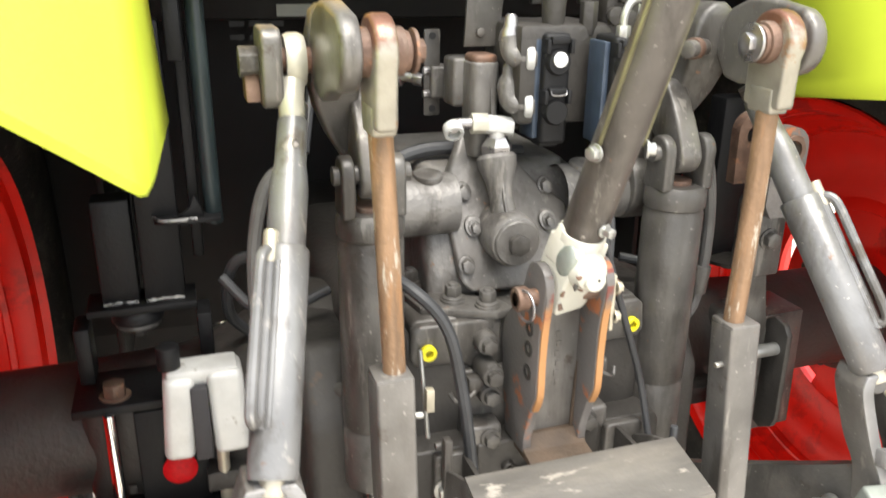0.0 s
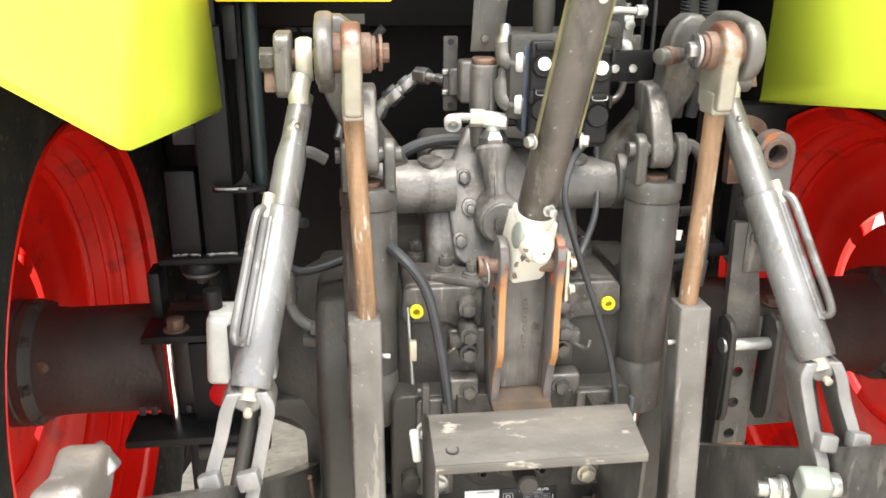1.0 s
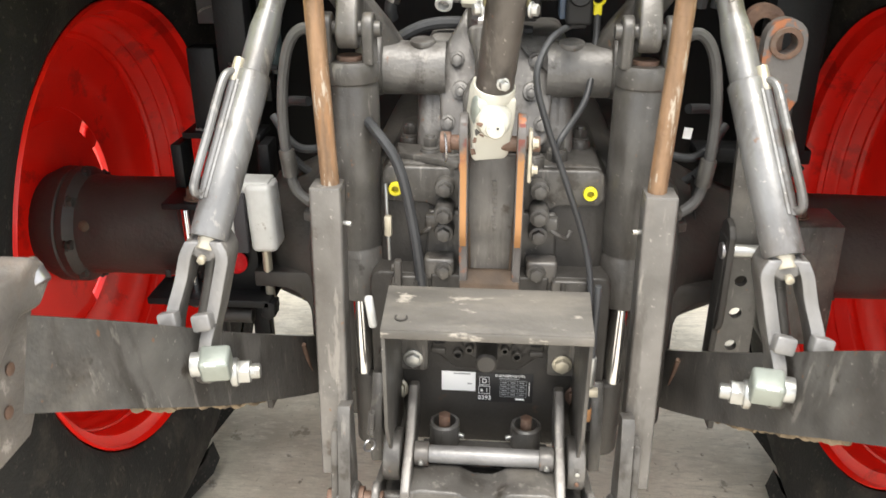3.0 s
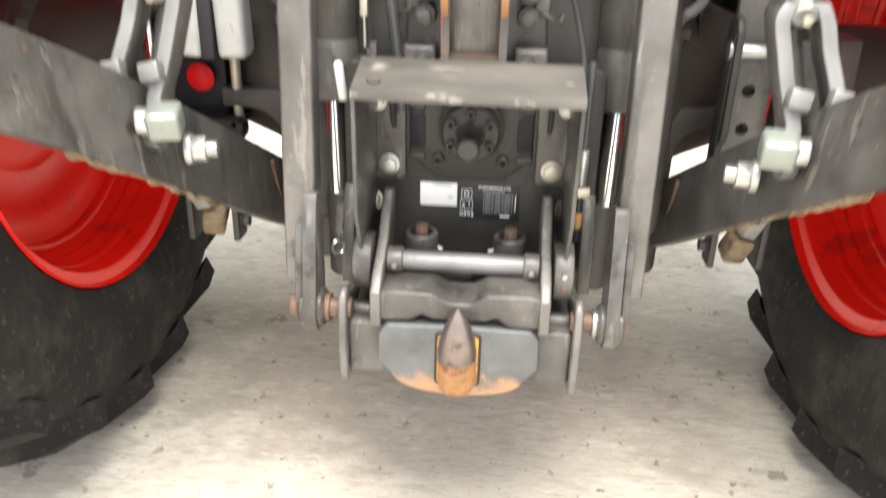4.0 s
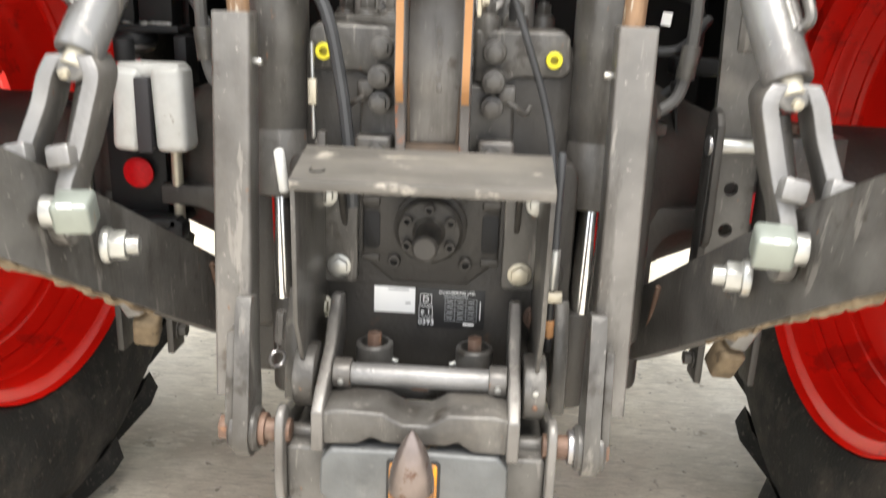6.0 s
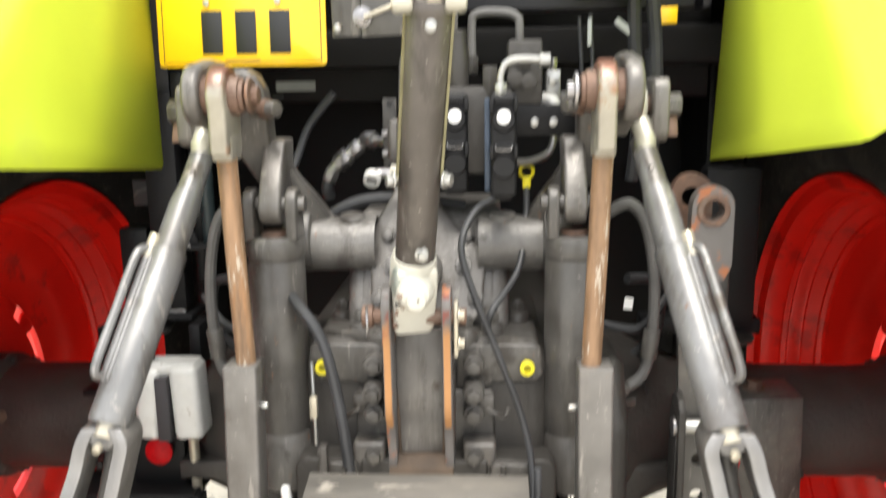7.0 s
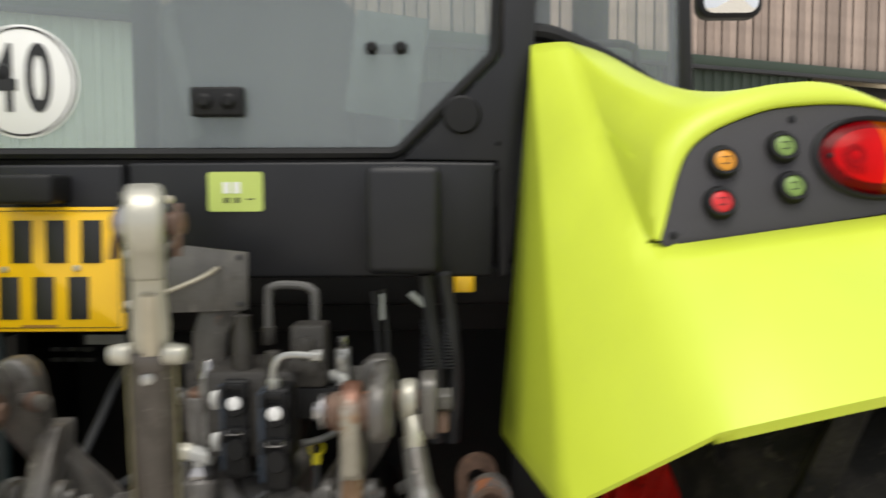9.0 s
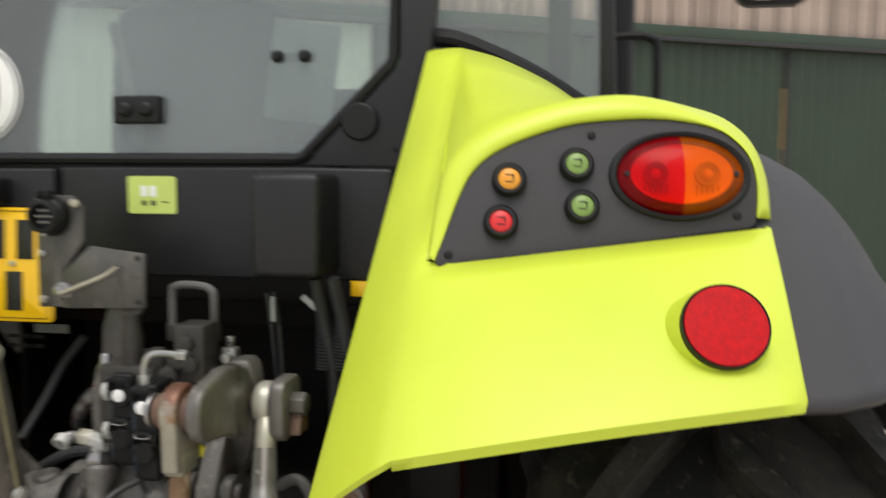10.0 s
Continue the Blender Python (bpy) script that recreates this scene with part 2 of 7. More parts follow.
YELLOW_BOARD = surf("ochre_wall_boards", (0.55, 0.38, 0.15), 0.7, 0, 0.12, 1.2, bump=0.1, bscale=20)
SEAT = surf("grey_seat_cloth", (0.16, 0.17, 0.18), 0.85, 0, 0.1, 8, bump=0.2)
CAB_GREY = surf("cab_lining", (0.13, 0.135, 0.14), 0.7, 0, 0.08, 4, bump=0.1)


for m, level in ((RED, 0.3), (RUBBER, 0.2), (REFLECT, 0.15), (BLACK, 0.35), (BLACK_PANEL, 0.4), (BLACK_STEEL, 0.25)):
    m.node_tree.nodes["Principled BSDF"].inputs["Specular IOR Level"].default_value = level


def overlay(m, layers, turn=0.0):
    """Lays soft-edged stains over a material: (scale, stretch, where, softness, tint, amount) each."""
    n, l = m.node_tree.nodes, m.node_tree.links
    b = n["Principled BSDF"]
    src = b.inputs["Base Color"].links[0].from_socket
    tc = n.new("ShaderNodeTexCoord")
    for sc, stretch_, at, soft_, tint, amount in layers:
        mp = n.new("ShaderNodeMapping")
        mp.inputs["Scale"].default_value = stretch_
        mp.inputs["Rotation"].default_value = (0, 0, turn)
        l.new(tc.outputs["Object"], mp.inputs["Vector"])
        nz = n.new("ShaderNodeTexNoise")
        nz.inputs["Scale"].default_value, nz.inputs["Detail"].default_value = sc, 6
        nz.inputs["Roughness"].default_value = 0.62
        l.new(mp.outputs["Vector"], nz.inputs["Vector"])
        rp = n.new("ShaderNodeValToRGB")
        rp.color_ramp.elements[0].position, rp.color_ramp.elements[1].position = at, min(1.0, at + soft_)
        rp.color_ramp.elements[1].color = (amount, amount, amount, 1)
        l.new(nz.outputs["Fac"], rp.inputs["Fac"])
        mx = n.new("ShaderNodeMixRGB")
        l.new(rp.outputs["Color"], mx.inputs[0])
        l.new(src, mx.inputs[1])
        mx.inputs[2].default_value = (*tint, 1)
        src = mx.outputs["Color"]
    l.new(src, b.inputs["Base Color"])
    return m


def concrete():
    """Broom-finished concrete: faint strokes across the yard, soft stains, tyre grime, grit and pits."""
    m = surf("yard_concrete", (0.66, 0.605, 0.505), 0.80, 0, 0.10, 1.6, wear=(0.55, 0.495, 0.41), wear_at=0.56, wear_scale=1.9,
             dust=(0.72, 0.665, 0.565), dust_at=0.50, bump=0.14, bscale=110)
    return overlay(m, (
        (1.3, (1, 1, 1), 0.48, 0.22, (0.36, 0.315, 0.25), 0.50), (3.3, (0.8, 1, 1), 0.50, 0.14, (0.38, 0.335, 0.27), 0.62),
        (7.0, (0.7, 1.2, 1), 0.51, 0.14, (0.40, 0.36, 0.30), 0.5), (11.0, (0.6, 1.2, 1), 0.54, 0.14, (0.80, 0.755, 0.66), 0.55),
        (24, (0.45, 1.5, 1), 0.53, 0.10, (0.40, 0.36, 0.30), 0.45), (70, (0.3, 1.7, 1), 0.53, 0.08, (0.41, 0.37, 0.31), 0.45),
        (45, (0.5, 1.4, 1), 0.57, 0.10, (0.80, 0.75, 0.65), 0.45), (13, (1, 0.7, 1), 0.635, 0.04, (0.20, 0.17, 0.13), 0.65),
        (30, (1, 0.8, 1), 0.645, 0.03, (0.16, 0.135, 0.105), 0.75), (85, (1, 1, 1), 0.665, 0.04, (0.13, 0.11, 0.09), 0.75), (190, (1, 1, 1), 0.54, 0.10, (0.40, 0.365, 0.31), 0.40)), 0.22)


def random_tone(name, base, rough, spread, bump=0.2, bscale=40, grain=(1, 1, 1)):
    """For repeated boards and blocks: tone differs from piece to piece."""
    m = surf(name, base, rough, 0, 0.15, 3, bump=bump, bscale=bscale)
    n, l = m.node_tree.nodes, m.node_tree.links
    b = n["Principled BSDF"]
    src = b.inputs["Base Color"].links[0].from_socket
    oi = n.new("ShaderNodeObjectInfo")
    mr = n.new("ShaderNodeMapRange")
    mr.inputs["To Min"].default_value, mr.inputs["To Max"].default_value = 1 - spread, 1 + spread
    l.new(oi.outputs["Random"], mr.inputs["Value"])
    hs = n.new("ShaderNodeHueSaturation")
    l.new(src, hs.inputs["Color"])
    l.new(mr.outputs["Result"], hs.inputs["Value"])
    l.new(hs.outputs["Color"], b.inputs["Base Color"])
    return m


BLUE_GREY = surf("blue_grey_coupler_side", (0.035, 0.050, 0.075), 0.45, 0.1, 0.2, 30, bump=0.1)
for m, hi, lo in ((GREY, 0.24, 0.028), (GREY_LIGHT, 0.30, 0.045), (CAST_GREY, 0.26, 0.040), (LINK_PAINT, 0.30, 0.034), (SILVER, 0.40, 0.075)):
    overlay(m, ((6, (1, 1, 0.5), 0.50, 0.16, (lo * 1.25, lo * 1.05, lo * 0.88), 0.6), (16, (1, 1, 0.22), 0.54, 0.10, (lo, lo * 0.86, lo * 0.72), 0.65),
                (34, (1.2, 1.2, 0.2), 0.60, 0.06, (hi, hi * 0.93, hi * 0.83), 0.45), (60, (1, 1, 0.6), 0.665, 0.04, (0.17, 0.085, 0.045), 0.75), (120, (1, 1, 1), 0.655, 0.04, (hi * 1.2, hi * 1.1, hi), 0.6)))
for m in (RUBBER,):
    overlay(m, ((9, (1, 1, 1), 0.52, 0.14, (0.060, 0.052, 0.042), 0.55), (60, (1, 1, 1), 0.60, 0.06, (0.085, 0.074, 0.060), 0.6)))
OLIVE = surf("dull_olive_passivation", (0.21, 0.195, 0.11), 0.42, 0.4, 0.2, 30, wear=(0.12, 0.09, 0.06), wear_at=0.6, bump=0.1)
CONCRETE = concrete()
TIMBER = random_tone("weathered_boarding", (0.42, 0.33, 0.28), 0.85, 0.22, 0.4, 60)
BLOCK = random_tone("concrete_block", (0.34, 0.29, 0.21), 0.9, 0.12, 0.4, 80)


def glass_material():
    m = bpy.data.materials.new("dusty_cab_glass")
    m.use_nodes = True
    n, l = m.node_tree.nodes, m.node_tree.links
    n.remove(n["Principled BSDF"])
    tr, gl, df = n.new("ShaderNodeBsdfTransparent"), n.new("ShaderNodeBsdfGlossy"), n.new("ShaderNodeBsdfDiffuse")
    tr.inputs["Color"].default_value = (0.74, 0.80, 0.78, 1)
    gl.inputs["Roughness"].default_value = 0.03
    df.inputs["Color"].default_value = (0.50, 0.54, 0.56, 1)
    fr = n.new("ShaderNodeFresnel")
    fr.inputs["IOR"].default_value = 1.7
    m1, m2 = n.new("ShaderNodeMixShader"), n.new("ShaderNodeMixShader")
    m1.inputs[0].default_value = 0.19
    l.new(tr.outputs[0], m1.inputs[1])
    l.new(df.outputs[0], m1.inputs[2])
    l.new(fr.outputs[0], m2.inputs[0])
    l.new(m1.outputs[0], m2.inputs[1])
    l.new(gl.outputs[0], m2.inputs[2])
    l.new(m2.outputs[0], n["Material Output"].inputs["Surface"])
    return m


GLASS = glass_material()


def lens_material(name, tint, body):
    """Clear coloured plastic: part of the light goes through to the reflector behind, part comes back from its ribs."""
    m = surf(name, body, 0.2, 0, 0.3, 30, bump=0.25, bscale=180, coat=0.2)
    n, l = m.node_tree.nodes, m.node_tree.links
    b = n["Principled BSDF"]
    b.inputs["Specular IOR Level"].default_value = 0.35
    tr, mx = n.new("ShaderNodeBsdfTransparent"), n.new("ShaderNodeMixShader")
    tr.inputs["Color"].default_value = (*tint, 1)
    mx.inputs[0].default_value = 0.28
    l.new(tr.outputs[0], mx.inputs[1])
    l.new(b.outputs[0], mx.inputs[2])
    l.new(mx.outputs[0], n["Material Output"].inputs["Surface"])
    return m


LENS_RED = lens_material("red_lamp_lens", (0.88, 0.004, 0.012), (0.50, 0.002, 0.008))
LENS_AMBER = lens_material("amber_lamp_lens", (1.0, 0.34, 0.002), (0.78, 0.15, 0.001))


def mirror_material():
    m = bpy.data.materials.new("mirror_glass")
    m.use_nodes = True
    b = m.node_tree.nodes["Principled BSDF"]
    b.inputs["Metallic"].default_value, b.inputs["Roughness"].default_value = 1.0, 0.02
    b.inputs["Base Color"].default_value = (0.85, 0.85, 0.85, 1)
    return m


MIRROR = mirror_material()
LAMP = bpy.data.materials.new("lit_lamp")
LAMP.use_nodes = True
LAMP.node_tree.nodes["Principled BSDF"].inputs["Emission Color"].default_value = (1, 0.95, 0.8, 1)
LAMP.node_tree.nodes["Principled BSDF"].inputs["Emission Strength"].default_value = 12

# ---------------------------------------------------------------- building helpers
WORLD_OF = {}


def thing(name, at=(0, 0, 0), label="", category="", group="", kind=""):
    ob = new(name)
    ob.location = at
    ob.empty_display_size = 0.1
    WORLD_OF[ob] = Matrix.Translation(at)
    return tagged(ob, label, category, group, kind)


def link_mesh(name, bm, material, angle=35):
    me = bpy.data.meshes.new(name)
    bmesh.ops.recalc_face_normals(bm, faces=bm.faces)
    bm.to_mesh(me)
    bm.free()
    me.materials.append(material)
    me.polygons.foreach_set("use_smooth", [True] * len(me.polygons))
    me.set_sharp_from_angle(angle=radians(angle))
    return me


def part(name, bm, material, parent=None, label="", angle=35):
    ob = new(name, link_mesh(name, bm, material, angle))
    if parent:
        ob.parent = parent
        ob.matrix_parent_inverse = WORLD_OF.get(parent, Matrix()).inverted()
    WORLD_OF[ob] = Matrix()
    if label:
        tagged(ob, label)
    return ob


def solo(name, bm, material, label, category, group="", kind="", angle=35):
    return tagged(part(name, bm, material, None, "", angle), label, category, group, kind)


def B():
    return bmesh.new()


def add(bm, tmp, m=None, bev=0.0, seg=2, bev_angle=30):
    if bev > 0:
        edges = [e for e in tmp.edges if len(e.link_faces) == 2 and e.calc_face_angle(0) > radians(bev_angle)]
        bmesh.ops.bevel(tmp, geom=edges, offset=bev, segments=seg, profile=0.5, affect="EDGES", clamp_overlap=True)
    if m is not None:
        tmp.transform(m)
    me = bpy.data.meshes.new("tmp")
    tmp.to_mesh(me)
    tmp.free()
    bm.from_mesh(me)
    bpy.data.meshes.remove(me)
    return bm


def box(bm, c, s, rot=(0, 0, 0), bev=0.003, seg=2):
    t = bmesh.new()
    bmesh.ops.create_cube(t, size=1)
    t.transform(Matrix.Diagonal((*s, 1)))
    return add(bm, t, pose(*c, *rot), bev, seg)


def axis_matrix(a, b):
    a, b = Vector(a), Vector(b)
    d = b - a
    return Matrix.Translation(a) @ d.to_track_quat("Z", "Y").to_matrix().to_4x4(), d.length


def cyl(bm, a, b, r, r2=None, n=24, bev=0.0015, twist=0):
    m, h = axis_matrix(a, b)
    t = bmesh.new()
    bmesh.ops.create_cone(t, cap_ends=True, segments=n, radius1=r, radius2=r if r2 is None else r2, depth=h)
    t.transform(pose(0, 0, h / 2, 0, 0, twist))
    return add(bm, t, m, bev, 2, 40)


def hexa(bm, a, b, r, twist=0):
    return cyl(bm, a, b, r, None, 6, r * 0.08, twist)


def lathe(bm, prof, a, b, n=32, closed=False):
    """Turn a profile of (radius, height along the axis from a towards b)."""
    m, _ = axis_matrix(a, b)
    rings = []
    t = bmesh.new()
    for r, h in prof:
        if r < 1e-5:
            rings.append([t.verts.new((0, 0, h))] * n)
        else:
            rings.append([t.verts.new((r * math.cos(2 * math.pi * i / n), r * math.sin(2 * math.pi * i / n), h)) for i in range(n)])
    pairs = list(zip(rings, rings[1:])) + ([(rings[-1], rings[0])] if closed else [])
    for p, q in pairs:
        for i in range(n):
            vs = []
            for v in (p[i], p[(i + 1) % n], q[(i + 1) % n], q[i]):
                if v not in vs:
                    vs.append(v)
            if len(vs) > 2:
                t.faces.new(vs)
    return add(bm, t, m)


def tube(bm, a, b, ro, ri, n=28, bev=0.0):
    _, h = axis_matrix(a, b)
    c = min(bev, h / 4)
    return lathe(bm, [(ri, 0), (ro - c, 0), (ro, c), (ro, h - c), (ro - c, h), (ri, h)], a, b, n, closed=True)


def smooth_path(pts, steps=6):
    pts = [Vector(p) for p in pts]
    out = []
    for i in range(len(pts) - 1):
        p0, p1, p2, p3 = pts[max(i - 1, 0)], pts[i], pts[i + 1], pts[min(i + 2, len(pts) - 1)]
        for k in range(steps):
            u = k / steps
            out.append(0.5 * ((2 * p1) + (p2 - p0) * u + (2 * p0 - 5 * p1 + 4 * p2 - p3) * u * u + (3 * p1 - p0 - 3 * p2 + p3) * u ** 3))
    return out + [pts[-1]]


def sweep(bm, pts, r, n=10, steps=6, caps=True, flat=None):
    """A round (or, with flat=(w, h), rectangular) section along a path."""
    path = smooth_path(pts, steps) if steps else [Vector(p) for p in pts]
    t = bmesh.new()
    rings = []
    up = Vector((0, 0, 1))
    side_last = None
    for i, p in enumerate(path):
        d = (path[min(i + 1, len(path) - 1)] - path[max(i - 1, 0)]).normalized()
        side = d.cross(up) if side_last is None else side_last - d * side_last.dot(d)
        if side.length < 1e-3:
            side = d.cross(Vector((1, 0, 0)))
        side.normalize()
        side_last = side
        nor = side.cross(d)
        if flat:
            w, h = flat[0] / 2, flat[1] / 2
            ring = [p + side * a + nor * b for a, b in ((-w, -h), (w, -h), (w, h), (-w, h))]
        else:
            ring = [p + side * r * math.cos(2 * math.pi * k / n) + nor * r * math.sin(2 * math.pi * k / n) for k in range(n)]
        rings.append([t.verts.new(v) for v in ring])
    k = len(rings[0])
    for p, q in zip(rings, rings[1:]):
        for i in range(k):
            t.faces.new((p[i], p[(i + 1) % k], q[(i + 1) % k], q[i]))
    if caps:
        t.faces.new(list(reversed(rings[0])))
        t.faces.new(rings[-1])
    return add(bm, t, None, 0.0025 if flat else 0.0, 2)


def prism(bm, pts, axis, lo, hi, bev=0.003, seg=2, holes=()):
    """A plate: outline pts in the two other axes (in order x, y, z), from lo to hi along axis; holes: (u, v, r)."""
    lo, hi = min(lo, hi), max(lo, hi)

    def at(u, v, w):
        return {"x": (w, u, v), "y": (u, w, v), "z": (u, v, w)}[axis]
    t = bmesh.new()
    if holes:
        loops = [[Vector((u, v, 0)) for u, v in pts]]
        for u, v, r in holes:
            loops.append([Vector((u + r * math.cos(2 * math.pi * k / 16), v + r * math.sin(2 * math.pi * k / 16), 0)) for k in range(16)])
        es = []
        for lp in loops:
            vs = [t.verts.new(at(p.x, p.y, lo)) for p in lp]
            es += [t.edges.new((vs[i], vs[(i + 1) % len(vs)])) for i in range(len(vs))]
        bmesh.ops.triangle_fill(t, edges=es, use_beauty=True)
        bev = 0
    else:
        t.faces.new([t.verts.new(at(u, v, lo)) for u, v in pts])
    bmesh.ops.recalc_face_normals(t, faces=t.faces)
    ext = bmesh.ops.extrude_face_region(t, geom=list(t.faces))
    d = Vector(at(0, 0, hi - lo))
    bmesh.ops.translate(t, verts=[v for v in ext["geom"] if isinstance(v, bmesh.types.BMVert)], vec=d)
    bmesh.ops.recalc_face_normals(t, faces=t.faces)
    return add(bm, t, None, bev, seg)


def arc(cu, cv, r, a0, a1, n=8):
    return [(cu + r * math.cos(radians(a0 + (a1 - a0) * k / n)), cv + r * math.sin(radians(a0 + (a1 - a0) * k / n))) for k in range(n + 1)]


def round_rect(u0, v0, u1, v1, r, n=4):
    return arc(u1 - r, v1 - r, r, 0, 90, n) + arc(u0 + r, v1 - r, r, 90, 180, n) + arc(u0 + r, v0 + r, r, 180, 270, n) + arc(u1 - r, v0 + r, r, 270, 360, n)


def ball(bm, c, r, s=(1, 1, 1), u=20, v=12):
    t = bmesh.new()
    bmesh.ops.create_uvsphere(t, u_segments=u, v_segments=v, radius=r)
    t.transform(Matrix.Diagonal((*s, 1)))
    return add(bm, t, Matrix.Translation(c))


def bolt(bm, c, d, r=0.009, head=0.008, washer=True):
    """A hexagon head on a washer at c, facing along d."""
    c, d = Vector(c), Vector(d).normalized()
    if washer:
        cyl(bm, c, c + d * 0.003, r * 1.35, None, 18, 0.0006)
    hexa(bm, c, c + d * (head + 0.003), r)
    return bm


def letters(txt, size, m, material, name, parent, depth=0.0006, bold=0.0):
    cu = bpy.data.curves.new(name, "FONT")
    cu.body, cu.size, cu.extrude, cu.align_x, cu.align_y, cu.offset = txt, size, depth, "CENTER", "CENTER", bold
    ob = new("letters_tmp", cu)
    bpy.context.view_layer.update()
    me = bpy.data.meshes.new_from_object(ob.evaluated_get(bpy.context.evaluated_depsgraph_get()))
    bpy.data.objects.remove(ob)
    bpy.data.curves.remove(cu)
    bm = bmesh.new()
    bm.from_mesh(me)
    bpy.data.meshes.remove(me)
    bm.transform(m)
    return part(name, bm, material, parent)

# ---------------------------------------------------------------- ground
bm = B()
bmesh.ops.create_grid(bm, x_segments=40, y_segments=40, size=150)
solo("ground", bm, CONCRETE, "stained pale grey concrete yard with fine grit", "concrete yard", kind="structure")

# ---------------------------------------------------------------- the tractor
AX = (0.308, 0.82)
tractor = thing("tractor", (0, 0.34, 0), "lime green farm tractor with red wheels parked on concrete", "tractor")


def rear_wheel(s):
    w = part("rear_wheel", lathe(B(), [(0.06, 0), (0.123, 0), (0.126, 0.004), (0.126, 0.030), (0.112, 0.060), (0.06, 0.060)],
                                 (s * 0.899, *AX), (s * 1.0, *AX), 40, True), CAST, tractor, "red-rimmed rear wheel with a worn black lugged tyre")
    half = [(0.486, 0.050), (0.484, 0.036), (0.503, 0.022), (0.545, 0.010), (0.61, 0.004), (0.675, 0.010), (0.728, 0.032), (0.756, 0.065), (0.774, 0.12), (0.784, 0.25)]
    prof = half + [(r, 0.5 - h) for r, h in reversed(half[:-1])] + [(0.486, 0.44), (0.486, 0.06)]
    bm = lathe(B(), prof, (s * 0.725, *AX), (s * 1.0, *AX), 96, True)
    for v in bm.verts:
        v.co.z = max(v.co.z, 0.004)
    part("tyre", bm, RUBBER, w)
    prof = [(0.500, 0.030), (0.504, 0.036), (0.500, 0.046), (0.486, 0.050), (0.474, 0.056), (0.468, 0.075), (0.466, 0.098), (0.462, 0.101), (0.459, 0.112), (0.462, 0.116), (0.455, 0.130), (0.450, 0.133), (0.446, 0.142), (0.447, 0.146), (0.440, 0.156),
            (0.430, 0.170), (0.424, 0.172), (0.419, 0.180), (0.418, 0.184), (0.418, 0.32), (0.436, 0.335), (0.455, 0.39), (0.470, 0.44), (0.496, 0.452), (0.504, 0.462), (0.500, 0.470), (0.488, 0.46),
            (0.486, 0.40), (0.478, 0.35), (0.45, 0.31), (0.45, 0.20), (0.48, 0.11), (0.494, 0.060)]
    rim = part("rim", lathe(B(), [(r * 0.954, h) for r, h in prof], (s * 0.725, *AX), (s * 1.0, *AX), 96, True), RED, w, "glossy red painted steel rim, dusty")
    # dished plate and hub disc with a slot between them
    dish = [(0.400, 0.188), (0.386, 0.195), (0.367, 0.204), (0.329, 0.214), (0.321, 0.221), (0.252, 0.229), (0.252, 0.243), (0.325, 0.236), (0.372, 0.220), (0.400, 0.204)]
    part("dish", lathe(B(), dish, (s * 0.725, *AX), (s * 1.0, *AX), 96, True), RED, rim)
    part("hub_disc", lathe(B(), [(0.02, 0.236), (0.18, 0.232), (0.222, 0.229), (0.222, 0.243), (0.02, 0.25)], (s * 0.725, *AX), (s * 1.0, *AX), 64, True), RED, rim)
    a0 = 60 if s > 0 else 46
    ring = arc(*AX, 0.272, a0, 290, 44) + arc(*AX, 0.205, 290, a0, 44)
    part("disc_ring", prism(B(), ring, "x", s * 0.956, s * 0.964, 0.002), RED, rim)
    part("disc_tab", prism(B(), arc(AX[0] + 0.20, AX[1] + 0.135, 0.026, 0, 345, 20), "x", s * 0.955, s * 0.963, 0.002), RED, rim)
    for k in range(10):
        a = 2 * math.pi * k / 10 + 0.2
        c = (s * 0.900, AX[0] + 0.106 * math.cos(a), AX[1] + 0.106 * math.sin(a))
        part("wheel_nut", bolt(B(), c, (-s, 0, 0), 0.012, 0.014), CAST, w)
    # lugs: one mesh a side of the tread, turned about the axle
    for side, phase in ((0, 0.0), (1, 0.5)):
        t = B()
        rows = []
        for k in range(6):
            u = k / 5
            h = 0.014 + 0.249 * u
            r0 = 0.715 + 0.066 * min(1, u * 3.6)
            top = 0.760 + 0.066 * min(1, u * 3.6)
            a = radians(24) * u ** 0.9
            hw = 0.030 - 0.008 * u
            ring = []
            for rr, ww in ((r0 - 0.01, hw + 0.010), (top, hw), (top, -hw), (r0 - 0.01, -hw - 0.010)):
                ang = a + ww / 0.82
                hh = h - (0.012 if k == 0 and rr == top else 0)
                ring.append(t.verts.new((s * ((0.725 if side == 0 else 1.225) + (hh if side == 0 else -hh)), rr * math.sin(ang), rr * math.cos(ang))))
            rows.append(ring)
        for p, q in zip(rows, rows[1:]):
            for i in range(4):
                t.faces.new((p[i], p[(i + 1) % 4], q[(i + 1) % 4], q[i]))
        t.faces.new(rows[0])
        t.faces.new(list(reversed(rows[-1])))
        b2 = add(B(), t, None, 0.005, 2, 30)
        me = link_mesh("lug", b2, RUBBER, 40)
        for k in range(21):
            ob = new("lug", me)
            ob.parent = w
            ob.matrix_basis = pose(0, *AX, 360 * (k + phase) / 21)
    return w


for s in (-1, 1):
    rear_wheel(s)


